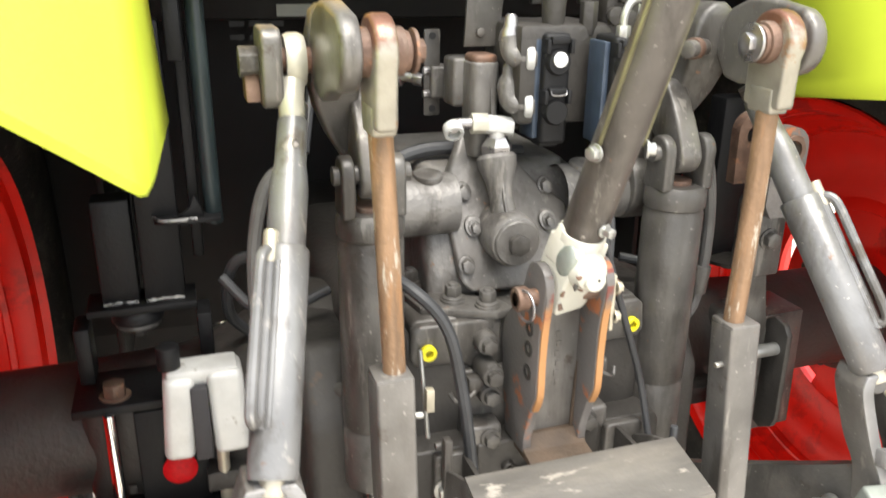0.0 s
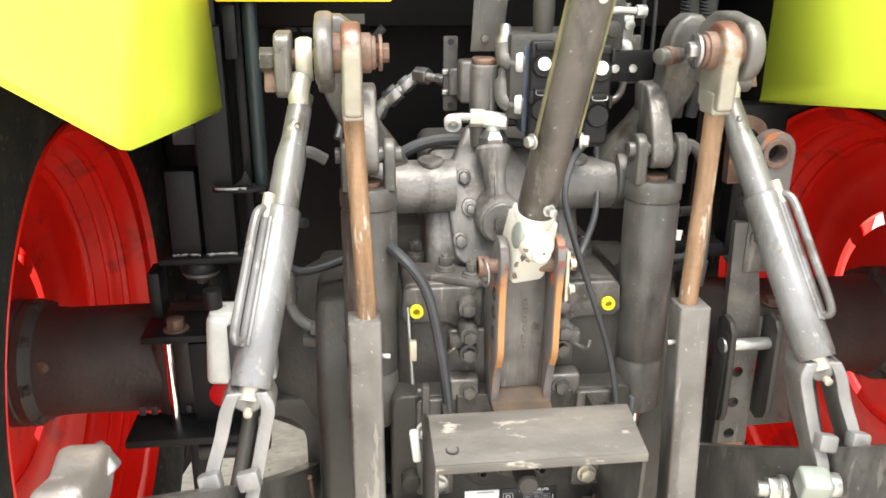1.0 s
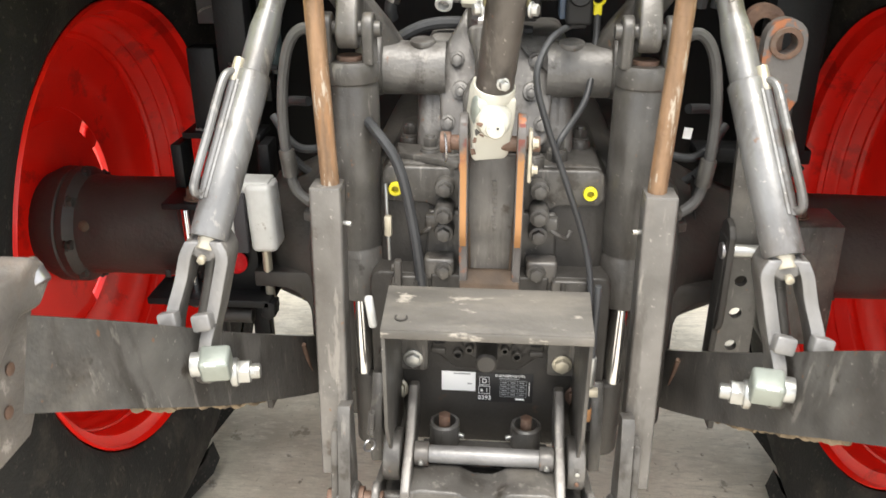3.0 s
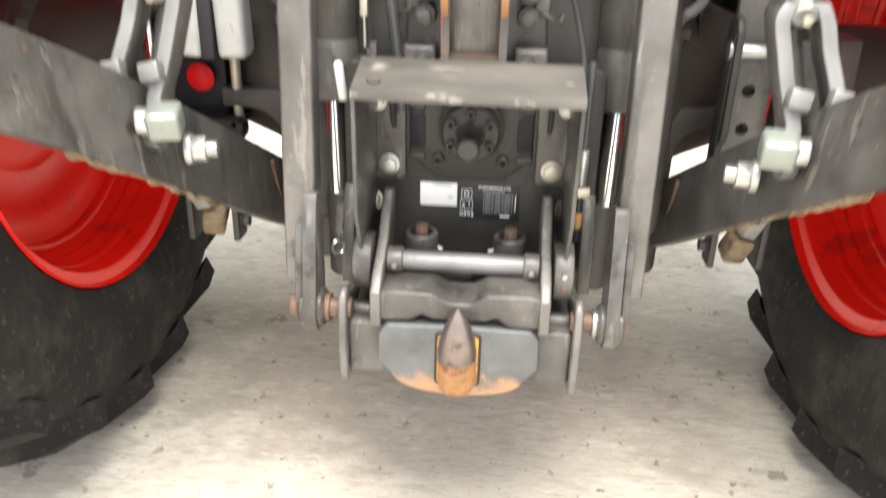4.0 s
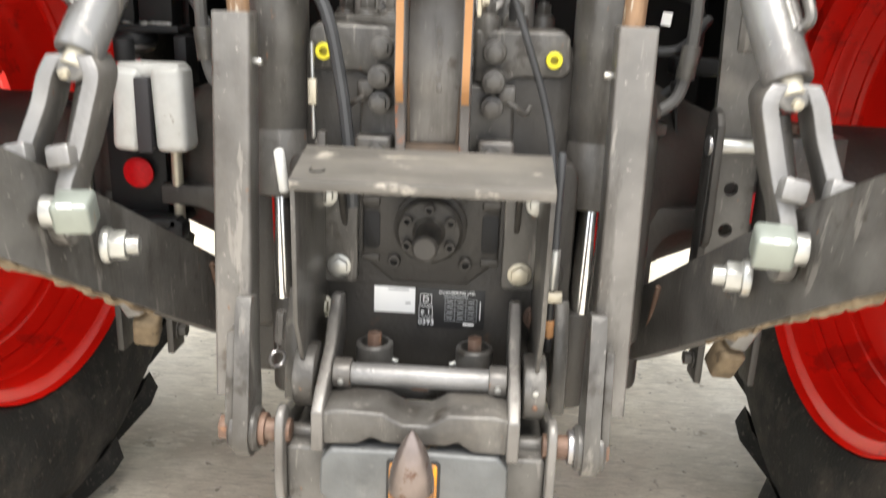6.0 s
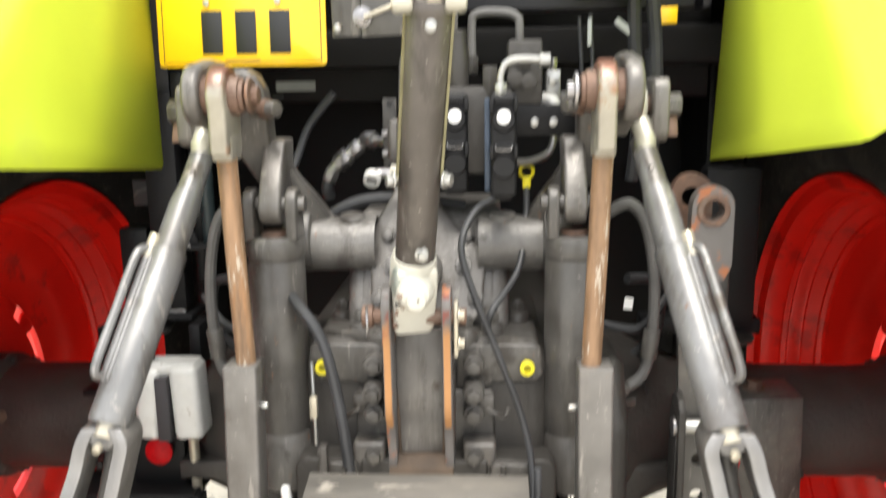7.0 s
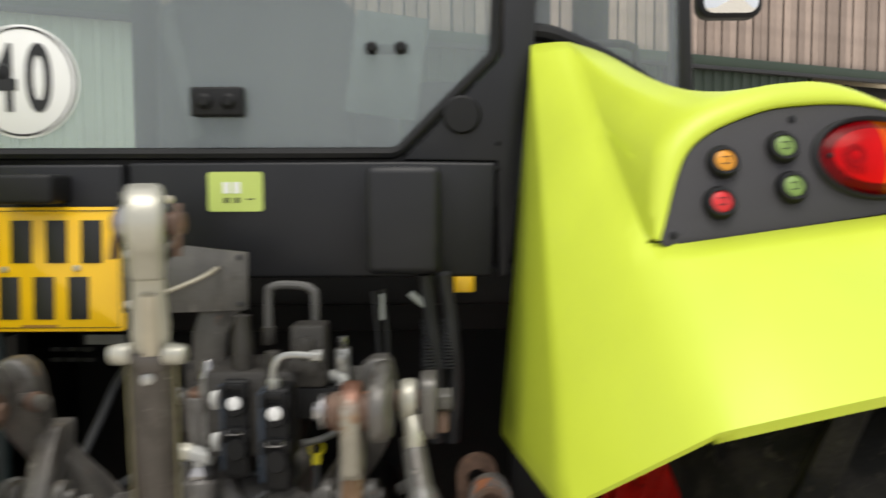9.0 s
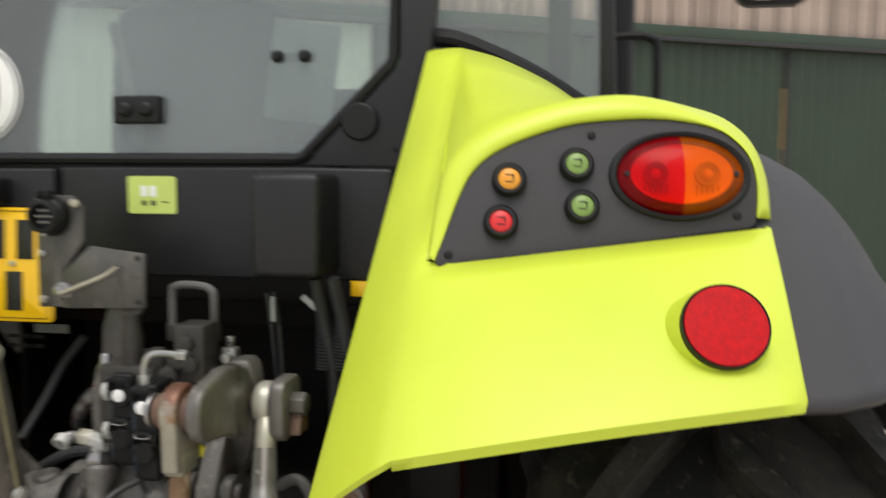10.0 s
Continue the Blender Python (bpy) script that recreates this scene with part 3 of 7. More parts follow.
def axle(s):
    a = part("axle_housing", lathe(B(), [(0.0, 0), (0.20, 0), (0.205, 0.02), (0.19, 0.08), (0.150, 0.16), (0.118, 0.24), (0.108, 0.40), (0.106, 0.58), (0.110, 0.624), (0.123, 0.637), (0.126, 0.641), (0.126, 0.656), (0.116, 0.660), (0.0, 0.665)],
                                   (s * 0.24, *AX), (s * 1.0, *AX), 48), CAST, tractor, "dark cast axle trumpet with dusty raised casting marks")
    part("axle_pad", box(B(), (s * 0.565, AX[0] - 0.025, AX[1]), (0.16, 0.175, 0.196), (0, 0, 0), 0.03, 4), CAST, a)
    for k in range(8):
        an = 2 * math.pi * k / 8
        part("flange_bolt", bolt(B(), (s * 0.879, AX[0] + 0.116 * math.cos(an), AX[1] + 0.116 * math.sin(an)), (-s, 0, 0), 0.011, 0.01), CAST, a)
    # raised casting marks
    for k in range(5):
        part("casting_mark", box(B(), (s * (0.56 + 0.022 * k + (0.02 if k > 2 else 0)), AX[0] - 0.122, AX[1] - 0.055), (0.012, 0.004, 0.016), bev=0.001), CAST, a)
    return a


for s in (-1, 1):
    ax = axle(s)
    if s < 0:
        part("rust_patch", ball(B(), (-0.845, 0.213, 0.846), 1, (0.020, 0.010, 0.022)), RUST_SCALE, ax, "patch of brown rust")

# transmission case behind the linkage
case = part("transmission_case", box(B(), (0, 0.42, 0.80), (0.50, 0.66, 0.50), bev=0.06, seg=4), CAST, tractor, "dark grey cast transmission case")
part("rear_cover", box(B(), (0, 0.20, 0.83), (0.40, 0.40, 0.46), bev=0.03, seg=3), CAST, case)
for s in (-1, 1):
    part("side_casting", prism(B(), [(0.02, 0.60), (0.22, 0.56), (0.42, 0.60), (0.42, 1.0), (0.10, 1.02), (0.03, 0.92)], "x", s * 0.24, s * 0.33, 0.02, 3), CAST, case)
for s in (-1, 1):
    web = [(s * 0.28, 0.80), (s * 0.47, 0.80), (s * 0.47, 0.766)] + arc(s * 0.42, 0.705, 0.06, 90, 90 + s * 90, 10) + [(s * 0.36, 0.57), (s * 0.28, 0.57)]
    part("fillet_web", prism(B(), web, "y", 0.14, 0.24, 0.004), CAST, case)
for s in (-1, 1):
    part("link_anchor", box(B(), (s * 0.300, 0.19, 0.545), (0.112, 0.13, 0.15), bev=0.02, seg=3), CAST, case)
part("underframe", box(B(), (0, 1.2, 0.82), (0.5, 1.4, 0.42), bev=0.05, seg=3), CAST, tractor)


for s in (-1, 1):
    part("side_tank", box(B(), (s * 0.58, 1.36, 0.665), (0.36, 0.80, 0.31), bev=0.05, seg=4), BLACK, tractor)


# ---- rear wall of the lift housing
def lean(bm):
    """The bolted face leans back from its lower edge."""
    for v in bm.verts:
        v.co.y += (v.co.z - 1.132) * 0.58 - 0.012
    return bm


lift = part("lift_housing", prism(B(), [(0.072, 1.07), (0.40, 1.07), (0.40, 1.262), (0.165, 1.262), (0.140, 1.245), (0.082, 1.125)], "x", -0.125, 0.125, 0.022, 4), CAST_GREY, tractor, "grey cast hydraulic lift housing with a bolted flange")
for s in (-1, 1):
    part("rib", prism(B(), [(0.072, 1.02), (0.22, 1.02), (0.22, 1.24), (0.16, 1.255), (0.115, 1.19), (0.076, 1.11)], "x", s * 0.085, s * 0.135, 0.018, 3), CAST_GREY, lift)
outline = [(-0.09, 1.108), (-0.075, 1.095), (0.075, 1.095), (0.09, 1.108), (0.100, 1.20), (0.052, 1.235), (0.024, 1.267), (0.006, 1.305), (-0.056, 1.305), (-0.068, 1.280), (-0.094, 1.240), (-0.098, 1.205)]
part("flange_plate", lean(prism(B(), outline, "y", 0.078, 0.100, 0.006, 3)), GREY_LIGHT, lift, "light grey flange plate held by hexagon bolts")
for s in (-1, 1):
    for x, z, r in ((0.067, 1.228, 0.0095), (0.079, 1.132, 0.0095), (0.060, 1.182, 0.007)):
        if r < 0.008:
            part("stud_boss", lean(cyl(B(), (s * x, 0.079, z), (s * x, 0.071, z), 0.014, None, 20)), CAST_GREY, lift)
        part("flange_bolt", lean(bolt(B(), (s * x, 0.078 if r > 0.008 else 0.071, z), (0, -1, 0), r, 0.009)), GREY, lift)
bm = lathe(B(), [(0.0, 0), (0.0325, 0), (0.034, 0.002), (0.034, 0.007), (0.0365, 0.008), (0.039, 0.012), (0.040, 0.03), (0.040, 0.10)], (-0.014, 0.030, 1.170), (-0.014, 0.2, 1.170), 36)
part("pivot_cap", bm, CAST_GREY, lift)
part("pivot_bolt", hexa(B(), (-0.014, 0.032, 1.170), (-0.014, 0.019, 1.170), 0.0165), GREY, lift)
bm = lathe(B(), [(0, 0), (0.036, 0), (0.028, 0.02), (0.019, 0.042), (0.0175, 0.062), (0.021, 0.085), (0.028, 0.104), (0.030, 0.118), (0.026, 0.124), (0, 0.124)], (-0.015, 0.072, 1.166), (-0.020, 0.112, 1.286), 30)
part("neck_casting", bm, CAST_GREY, lift, "waisted cast neck with a cast rib")
part("neck_rib", prism(B(), [(0.049, 1.190), (0.06, 1.180), (0.100, 1.266), (0.084, 1.266), (0.074, 1.235)], "x", -0.0225, -0.0165, 0.002), GREY_LIGHT, lift)
# upright column with its cap and the block behind it
col = round_rect(-0.052, 0.130, -0.008, 0.185, 0.014)
part("riser", prism(B(), col, "z", 1.275, 1.414, 0.004, 3), CAST_GREY, lift)
part("riser_cap", prism(B(), round_rect(-0.050, 0.132, -0.010, 0.183, 0.014), "z", 1.410, 1.424, 0.005, 3), RUST_PIN, lift, "rust-tinged cap of the cast column")
part("riser_rib", prism(B(), [(0.131, 1.385), (0.133, 1.392), (0.118, 1.31), (0.112, 1.30), (0.131, 1.30)], "x", -0.0245, -0.0175, 0.002), GREY_LIGHT, lift)
part("riser_block", box(B(), (-0.031, 0.195, 1.380), (0.074, 0.05, 0.072), bev=0.006, seg=3), CAST_GREY, lift)
part("riser_foot", box(B(), (0.012, 0.165, 1.318), (0.05, 0.05, 0.012), bev=0.003), CAST, lift)
for s in (-1, 1):
    bm = lathe(B(), [(0, 0), (0.041, 0), (0.0455, 0.005), (0.0455, 0.11)], (s * 0.195, 0.118, 1.213), (0, 0.118, 1.213), 40)
    part("rockshaft_end", bm, CAST_GREY, lift)
    part("dimple_cap", cyl(B(), (s * 0.125, 0.112, 1.250), (s * 0.125, 0.110, 1.263), 0.022, None, 26, 0.004), CAST_GREY, lift)
    # studs standing on the casting
    for x, y in ((0.150, 0.118), (0.107, 0.045), (0.066, 0.012)):
        b2 = cyl(B(), (s * x, y, 1.06), (s * x, y, 1.092), 0.0185, None, 24)
        lathe(b2, [(0.0, 0.0), (0.0165, 0.0), (0.0160, 0.004), (0.0125, 0.006), (0.0, 0.006)], (s * x, y, 1.091), (s * x, y, 2), 24)
        hexa(b2, (s * x, y, 1.095), (s * x, y, 1.112), 0.0125)
        cyl(b2, (s * x, y, 1.108), (s * x, y, 1.116), 0.0085, 0.007)
        part("stud_nut", b2, GREY, lift)
part("tie_strap", prism(B(), [(-0.17, 0.09), (-0.16, 0.03), (-0.06, -0.012), (-0.03, -0.005), (-0.04, 0.03), (-0.10, 0.075)], "z", 1.076, 1.088, 0.002), GREY, lift)

# ---- drawn crossbar with yellow plugs
bar = part("crossbar", box(B(), (0, 0.071, 1.036), (0.36, 0.13, 0.085), bev=0.012, seg=3), GREY, tractor, "grey cast crossbar with yellow plastic plugs")
for s in (-1, 1):
    pts = [(s * 0.05, 1.075), (s * 0.172, 1.076), (s * 0.182, 1.068), (s * 0.186, 1.026), (s * 0.177, 1.013), (s * 0.11, 1.011), (s * 0.095, 1.003), (s * 0.05, 1.003)]
    part("lug_plate", prism(B(), pts, "y", -0.006, 0.016, 0.005, 3), GREY, bar)
    b2 = tube(B(), (s * 0.161, -0.007, 1.038), (s * 0.161, -0.016, 1.038), 0.0115, 0.006, 24, 0.001)
    part("plug", b2, YELLOW, bar, "bright yellow plastic plug")
    # the shade inside the plug is painted as a darker yellow disc
    part("plug_recess_shade", cyl(B(), (s * 0.161, -0.007, 1.038), (s * 0.161, -0.009, 1.038), 0.0075, None, 20), surf("shaded_plug_yellow", (0.25, 0.22, 0.01), 0.5, bump=0), bar)

# ---- back plate under the crossbar, top-link bracket
brk = part("bracket_base", prism(B(), [(-0.105, 0.885), (0.105, 0.885), (0.112, 0.90), (0.108, 1.0), (-0.108, 1.0), (-0.112, 0.90)], "y", -0.01, 0.05, 0.006, 3), GREY, tractor, "grey bolted mounting for the top link")
for s in (-1, 1):
    for z, y in ((1.046, -0.025), (1.008, -0.048), (0.973, -0.040), (0.907, -0.046)):
        b2 = cyl(B(), (s * 0.078, 0.0, z), (s * 0.078, y, z), 0.0165, None, 22, 0.004)
        bolt(b2, (s * 0.078, y, z), (0, -1, 0), 0.0115, 0.011)
        part("mount_bolt", b2, GREY, brk)
    part("foot", box(B(), (s * 0.086, -0.028, 0.907), (0.052, 0.036, 0.040), bev=0.006, seg=3), GREY_LIGHT, brk)
    cheek = [(-0.03, 0.905), (-0.005, 1.04), (-0.01, 1.075), (-0.066, 1.145)] + arc(-0.106, 1.166, 0.030, 20, 200, 8) + [(-0.124, 1.10), (-0.124, 1.01), (-0.112, 0.985), (-0.094, 0.93), (-0.094, 0.905)]
    part("cheek_plate", prism(B(), cheek, "x", s * 0.036, s * 0.049, 0.002, 2), RUSTY_PLATE, brk, "grey cheek plate with orange rust on its edge")
    run = [(s * 0.0425, y, z) for y, z in ((-0.128, 1.186), (-0.1345, 1.158), (-0.1275, 1.11), (-0.1245, 1.06), (-0.1245, 1.012), (-0.113, 0.984))]
    part("edge_strip", sweep(B(), run, 0, steps=4, flat=(0.0095, 0.0034)), EDGE_RUST, brk, "edge worn to red primer and rust")
    for z in (1.10, 1.07, 1.035):
        part("pin_hole", tube(B(), (s * 0.049, -0.096, z), (s * 0.0505, -0.096, z), 0.011, 0.006, 18), CAST, brk)
part("web", prism(B(), [(-0.036, 1.0), (-0.036, 1.12), (0.036, 1.12), (0.036, 1.0), (0.032, 0.926), (-0.032, 0.926)], "y", -0.075, -0.06, 0.002), GREY_LIGHT, brk)
part("web_foot", prism(B(), [(-0.125, 0.897), (-0.125, 0.904), (-0.098, 0.909), (-0.080, 0.926), (-0.06, 0.926), (-0.06, 0.897)], "x", -0.048, 0.048, 0.002), RUST_SCALE, brk, "rusty lower foot of the bracket")
for s in (-1, 1):
    part("rust_strip", prism(B(), [(s * 0.0305, 0.924), (s * 0.0355, 0.924), (s * 0.0355, 1.03), (s * 0.033, 1.0)], "y", -0.079, -0.075, 0.0008), RUST_SCALE, brk)
for k, z in enumerate((1.075, 1.06, 1.045, 1.03, 1.015, 1.00)):
    part("casting_mark", box(B(), (0.004 + 0.002 * (k % 2), -0.0755, z), (0.007, 0.002, 0.009), bev=0.0006), GREY_LIGHT, brk)
# hitch pin with ring
pin = part("top_link_pin", cyl(B(), (-0.078, -0.108, 1.150), (0.07, -0.108, 1.150), 0.0115), RUST_PIN, brk, "rusty top-link pin with a linch ring")
b2 = cyl(B(), (-0.078, -0.108, 1.150), (-0.062, -0.108, 1.150), 0.016)
part("pin_head", b2, RUST_PIN, pin)
bm = lathe(B(), [(0.020 + 0.0018 * math.cos(a), 0.0018 * math.sin(a)) for a in [k * math.pi / 4 for k in range(8)]], (-0.070, -0.123, 1.146), (-0.10, -0.128, 1.146), 28, True)
part("linch_ring", bm, STEEL, pin)
b2 = box(B(), (0.0555, -0.113, 1.134), (0.006, 0.022, 0.080), bev=0.002)
part("retainer_plate", b2, GALV, pin)
for z in (1.155, 1.114):
    part("retainer_bolt", bolt(B(), (0.0585, -0.121, z), (1, 0, 0), 0.007, 0.006), GALV, pin)


# ---- lift cylinders
def lift_cylinder(s):
    x, y = s * 0.233, 0.02
    c = part("lift_cylinder", lathe(B(), [(0, 0), (0.040, 0), (0.0445, 0.004), (0.0445, 0.094), (0.0425, 0.097), (0.0425, 0.102), (0.0445, 0.105), (0.0445, 0.376), (0.0428, 0.379), (0.0428, 0.383),
                                           (0.0452, 0.386), (0.0456, 0.395), (0.0455, 0.41), (0.040, 0.418), (0.0, 0.418)], (x, y, 0.827), (x, y, 2), 40), GREY, tractor, "grey painted hydraulic lift cylinder with a chrome rod")
    part("piston_rod", cyl(B(), (x - s * 0.006, y, 0.55), (x, y, 0.83), 0.017), CHROME, c, "bright chrome piston rod")
    part("gland", cyl(B(), (x - s * 0.014, y + 0.01, 0.50), (x - s * 0.014, y + 0.01, 0.66), 0.034, None, 28, 0.006), CAST, c)
    for e in (-1, 1):
        ear = [(y - 0.03, 1.240), (y - 0.030, 1.294)] + arc(y - 0.006, 1.296, 0.024, 170, 10, 8) + [(y + 0.026, 1.240)]
        part("clevis_ear", prism(B(), ear, "x", x + e * 0.024, x + e * 0.042, 0.004, 3), GREY, c)
    part("clevis_pin", cyl(B(), (x - s * 0.052, y - 0.006, 1.294), (x + s * 0.05, y - 0.006, 1.294), 0.0125), GREY, c)
    part("clevis_seat", cyl(B(), (x, y, 1.240), (x, y, 1.252), 0.022), RUST_PIN, c)
    strap = [(y + 0.024, 1.385), (y + 0.032, 1.392), (y + 0.085, 1.392), (y + 0.075, 1.33), (y + 0.04, 1.30)] + arc(y - 0.006, 1.290, 0.027, 10, -185, 10) + [(y - 0.028, 1.305), (y - 0.008, 1.34)]
    part("lift_strap", prism(B(), strap, "x", x - 0.017, x + 0.017, 0.005, 3), GREY_LIGHT, c)


for s in (-1, 1):
    lift_cylinder(s)


# ---- lift arms
def lift_arm(s):
    plate = arc(-0.116, 1.462, 0.043, 110, 275, 10) + [(-0.07, 1.412), (-0.03, 1.395), (0.005, 1.40), (0.028, 1.43), (0.030, 1.465), (0.008, 1.495), (-0.03, 1.510), (-0.07, 1.512)]
    a = part("lift_arm", prism(B(), plate, "x", s * 0.278, s * 0.302, 0.007, 3), GREY_LIGHT, tractor, "heavy grey lift arm with rusty pivot bolts")
    # forged beam: round head, undercut neck, broad foot on the rockshaft
    rows = []
    for lo, hi, y in (((0.288, 1.501), (0.268, 1.501), 0.026), ((0.297, 1.493), (0.252, 1.490), 0.024), ((0.303, 1.468), (0.241, 1.470), 0.022), ((0.303, 1.430), (0.236, 1.435), 0.024), ((0.300, 1.398), (0.237, 1.405), 0.032),
                      ((0.294, 1.374), (0.238, 1.385), 0.042), ((0.276, 1.335), (0.222, 1.356), 0.060), ((0.248, 1.290), (0.206, 1.325), 0.074), ((0.208, 1.240), (0.183, 1.292), 0.090), ((0.174, 1.178), (0.160, 1.252), 0.108)):
        rows.append([Vector((s * x, y + dy, z)) for (x, z), dy in ((lo, 0), (hi, 0), (hi, 0.046), (lo, 0.046))])
    t = B()
    rings = [[t.verts.new(p) for p in r] for r in rows]
    for p, q_ in zip(rings, rings[1:]):
        for k in range(4):
            t.faces.new((p[k], p[(k + 1) % 4], q_[(k + 1) % 4], q_[k]))
    t.faces.new(rings[0])
    t.faces.new(list(reversed(rings[-1])))
    bmesh.ops.recalc_face_normals(t, faces=t.faces)
    part("arm_beam", add(B(), t, None, 0.007, 3, 50), GREY, a)
    part("arm_boss", cyl(B(), (s * 0.19, 0.118, 1.222), (s * 0.235, 0.118, 1.222), 0.056, None, 32, 0.006), GREY, a)
    blk = round_rect(-0.015, 1.385, 0.065, 1.478, 0.018)
    part("outer_cheek", prism(B(), blk, "x", s * 0.340, s * 0.364, 0.004, 3), GREY_LIGHT, a)
    part("pivot_bolt", hexa(B(), (s * 0.364, 0.026, 1.437), (s * 0.387, 0.026, 1.437), 0.019), GREY, a)
    part("lock_tab", prism(B(), [(0.005, 1.392), (0.045, 1.392), (0.048, 1.42), (0.02, 1.428)], "x", s * 0.364, s * 0.382, 0.003), RUST_PIN, a, "rusty locking tab")
    part("pivot_shaft", cyl(B(), (s * 0.295, 0.026, 1.437), (s * 0.352, 0.026, 1.437), 0.016), RUST_PIN, a)
    part("stop_pin", cyl(B(), (s * 0.214, 0.004, 1.440), (s * 0.26, 0.03, 1.440), 0.0125, None, 24, 0.003), GREY_LIGHT, a)
    part("stop_pin_collar", cyl(B(), (s * 0.228, 0.012, 1.440), (s * 0.240, 0.019, 1.440), 0.0150), RUST_PIN, a)


for s in (-1, 1):
    lift_arm(s)


# ---- hitch lift rods (rusty rod in a square tube)
def hitch_rod(s):
    t = thing("hitch_lift_rod", (s * 0.25, -0.15, 0.6), "rusty lift rod in a grey square tube below a lift arm", "lift rod", "pair of hitch lift rods")
    x, y0 = s * 0.247, -0.122
    eye = arc(y0, 1.462, 0.040, -28, 208, 14) + [(y0 - 0.034, 1.382), (y0 + 0.034, 1.382)]
    xe = s * 0.2545
    part("rod_eye", prism(B(), eye, "x", xe - 0.013, xe + 0.013, 0.006, 3), ROD_EYE, t, "yellow-passivated rod eye, rust along its crown")
    part("rod_collar", box(B(), (xe, y0, 1.392), (0.029, 0.046, 0.034), bev=0.005, seg=3), ROD_EYE, t)
    b2 = cyl(B(), (s * 0.222, y0, 1.462), (s * 0.235, y0, 1.462), 0.022, None, 26, 0.003)
    cyl(b2, (s * 0.285, y0, 1.462), (s * 0.228, y0, 1.462), 0.026, None, 26, 0.003)
    part("eye_bush", b2, RUST_PIN, t)
    b2 = cyl(B(), (s * 0.205, y0, 1.462), (s * 0.226, y0, 1.462), 0.013, None, 6, 0.001)
    cyl(b2, (s * 0.214, y0, 1.462), (s * 0.219, y0, 1.462), 0.024, None, 26)
    part("eye_nut", b2, RUST_PIN if s < 0 else STEEL, t)
    part("rod", sweep(B(), [(xe, y0 - 0.002, 1.385), (x + s * 0.002, -0.130, 1.24), (x - s * 0.004, -0.133, 1.08)], 0.0140, 18, 4), RUST, t, "heavily rusted round rod")
    lo, hi = Vector((s * 0.247, -0.180, 0.595)), Vector((s * 0.248, -0.133, 1.083))
    m, h = axis_matrix(lo, hi)
    b3 = B()
    prof_o, prof_i = round_rect(-0.024, -0.024, 0.024, 0.024, 0.005), round_rect(-0.019, -0.019, 0.019, 0.019, 0.003)
    tt = B()
    rings = [[tt.verts.new((u, v, z)) for u, v in pr] for pr, z in ((prof_o, 0), (prof_o, h), (prof_i, h), (prof_i, 0))]
    k = len(prof_o)
    for p, q in zip(rings, rings[1:] + rings[:1]):
        for i in range(k):
            tt.faces.new((p[i], p[(i + 1) % k], q[(i + 1) % k], q[i]))
    add(b3, tt, m)
    part("square_tube", b3, GREY_LIGHT, t, "grey square steel tube with worn corners")
    part("tube_cap", box(B(), tuple(hi + Vector((0, 0, 0.002))), (0.047, 0.047, 0.008), bev=0.003), GREY_LIGHT, t)
    part("grease_nipple", cyl(B(), (s * 0.224, -0.146, 1.03), (s * 0.211, -0.148, 1.03), 0.004), ZINC, t)
    strap = [(-0.225, 0.730), (-0.217, 0.743), (-0.190, 0.737), (-0.183, 0.595), (-0.190, 0.565)] + arc(-0.223, 0.561, 0.036, 10, -190, 12) + [(-0.247, 0.615)]
    part("hook_strap", prism(B(), strap, "x", s * 0.214, s * 0.234, 0.004, 3), GREY, t)
    part("outer_strap", prism(B(), [(-0.220, 0.695), (-0.165, 0.695), (-0.185, 0.575), (-0.245, 0.575)], "x", s * 0.236, s * 0.248, 0.003), GREY, t)
    part("strap_eye", tube(B(), (s * 0.205, -0.223, 0.561), (s * 0.244, -0.223, 0.561), 0.030, 0.017, 30, 0.004), GREY, t)
    part("eye_pin", cyl(B(), (s * 0.165, -0.223, 0.561), (s * (0.258 if s < 0 else 0.249), -0.223, 0.561), 0.0155), RUST_PIN, t, "rusty pivot pin")
    part("pin_washer", cyl(B(), (s * 0.197, -0.223, 0.561), (s * 0.206, -0.223, 0.561), 0.022, None, 26), RUST_PIN if s < 0 else STEEL, t)
    part("pin_nut", hexa(B(), (s * 0.240, -0.223, 0.561), (s * (0.259 if s < 0 else 0.250), -0.223, 0.561), 0.018), RUST_PIN, t)


for s in (-1, 1):
    hitch_rod(s)


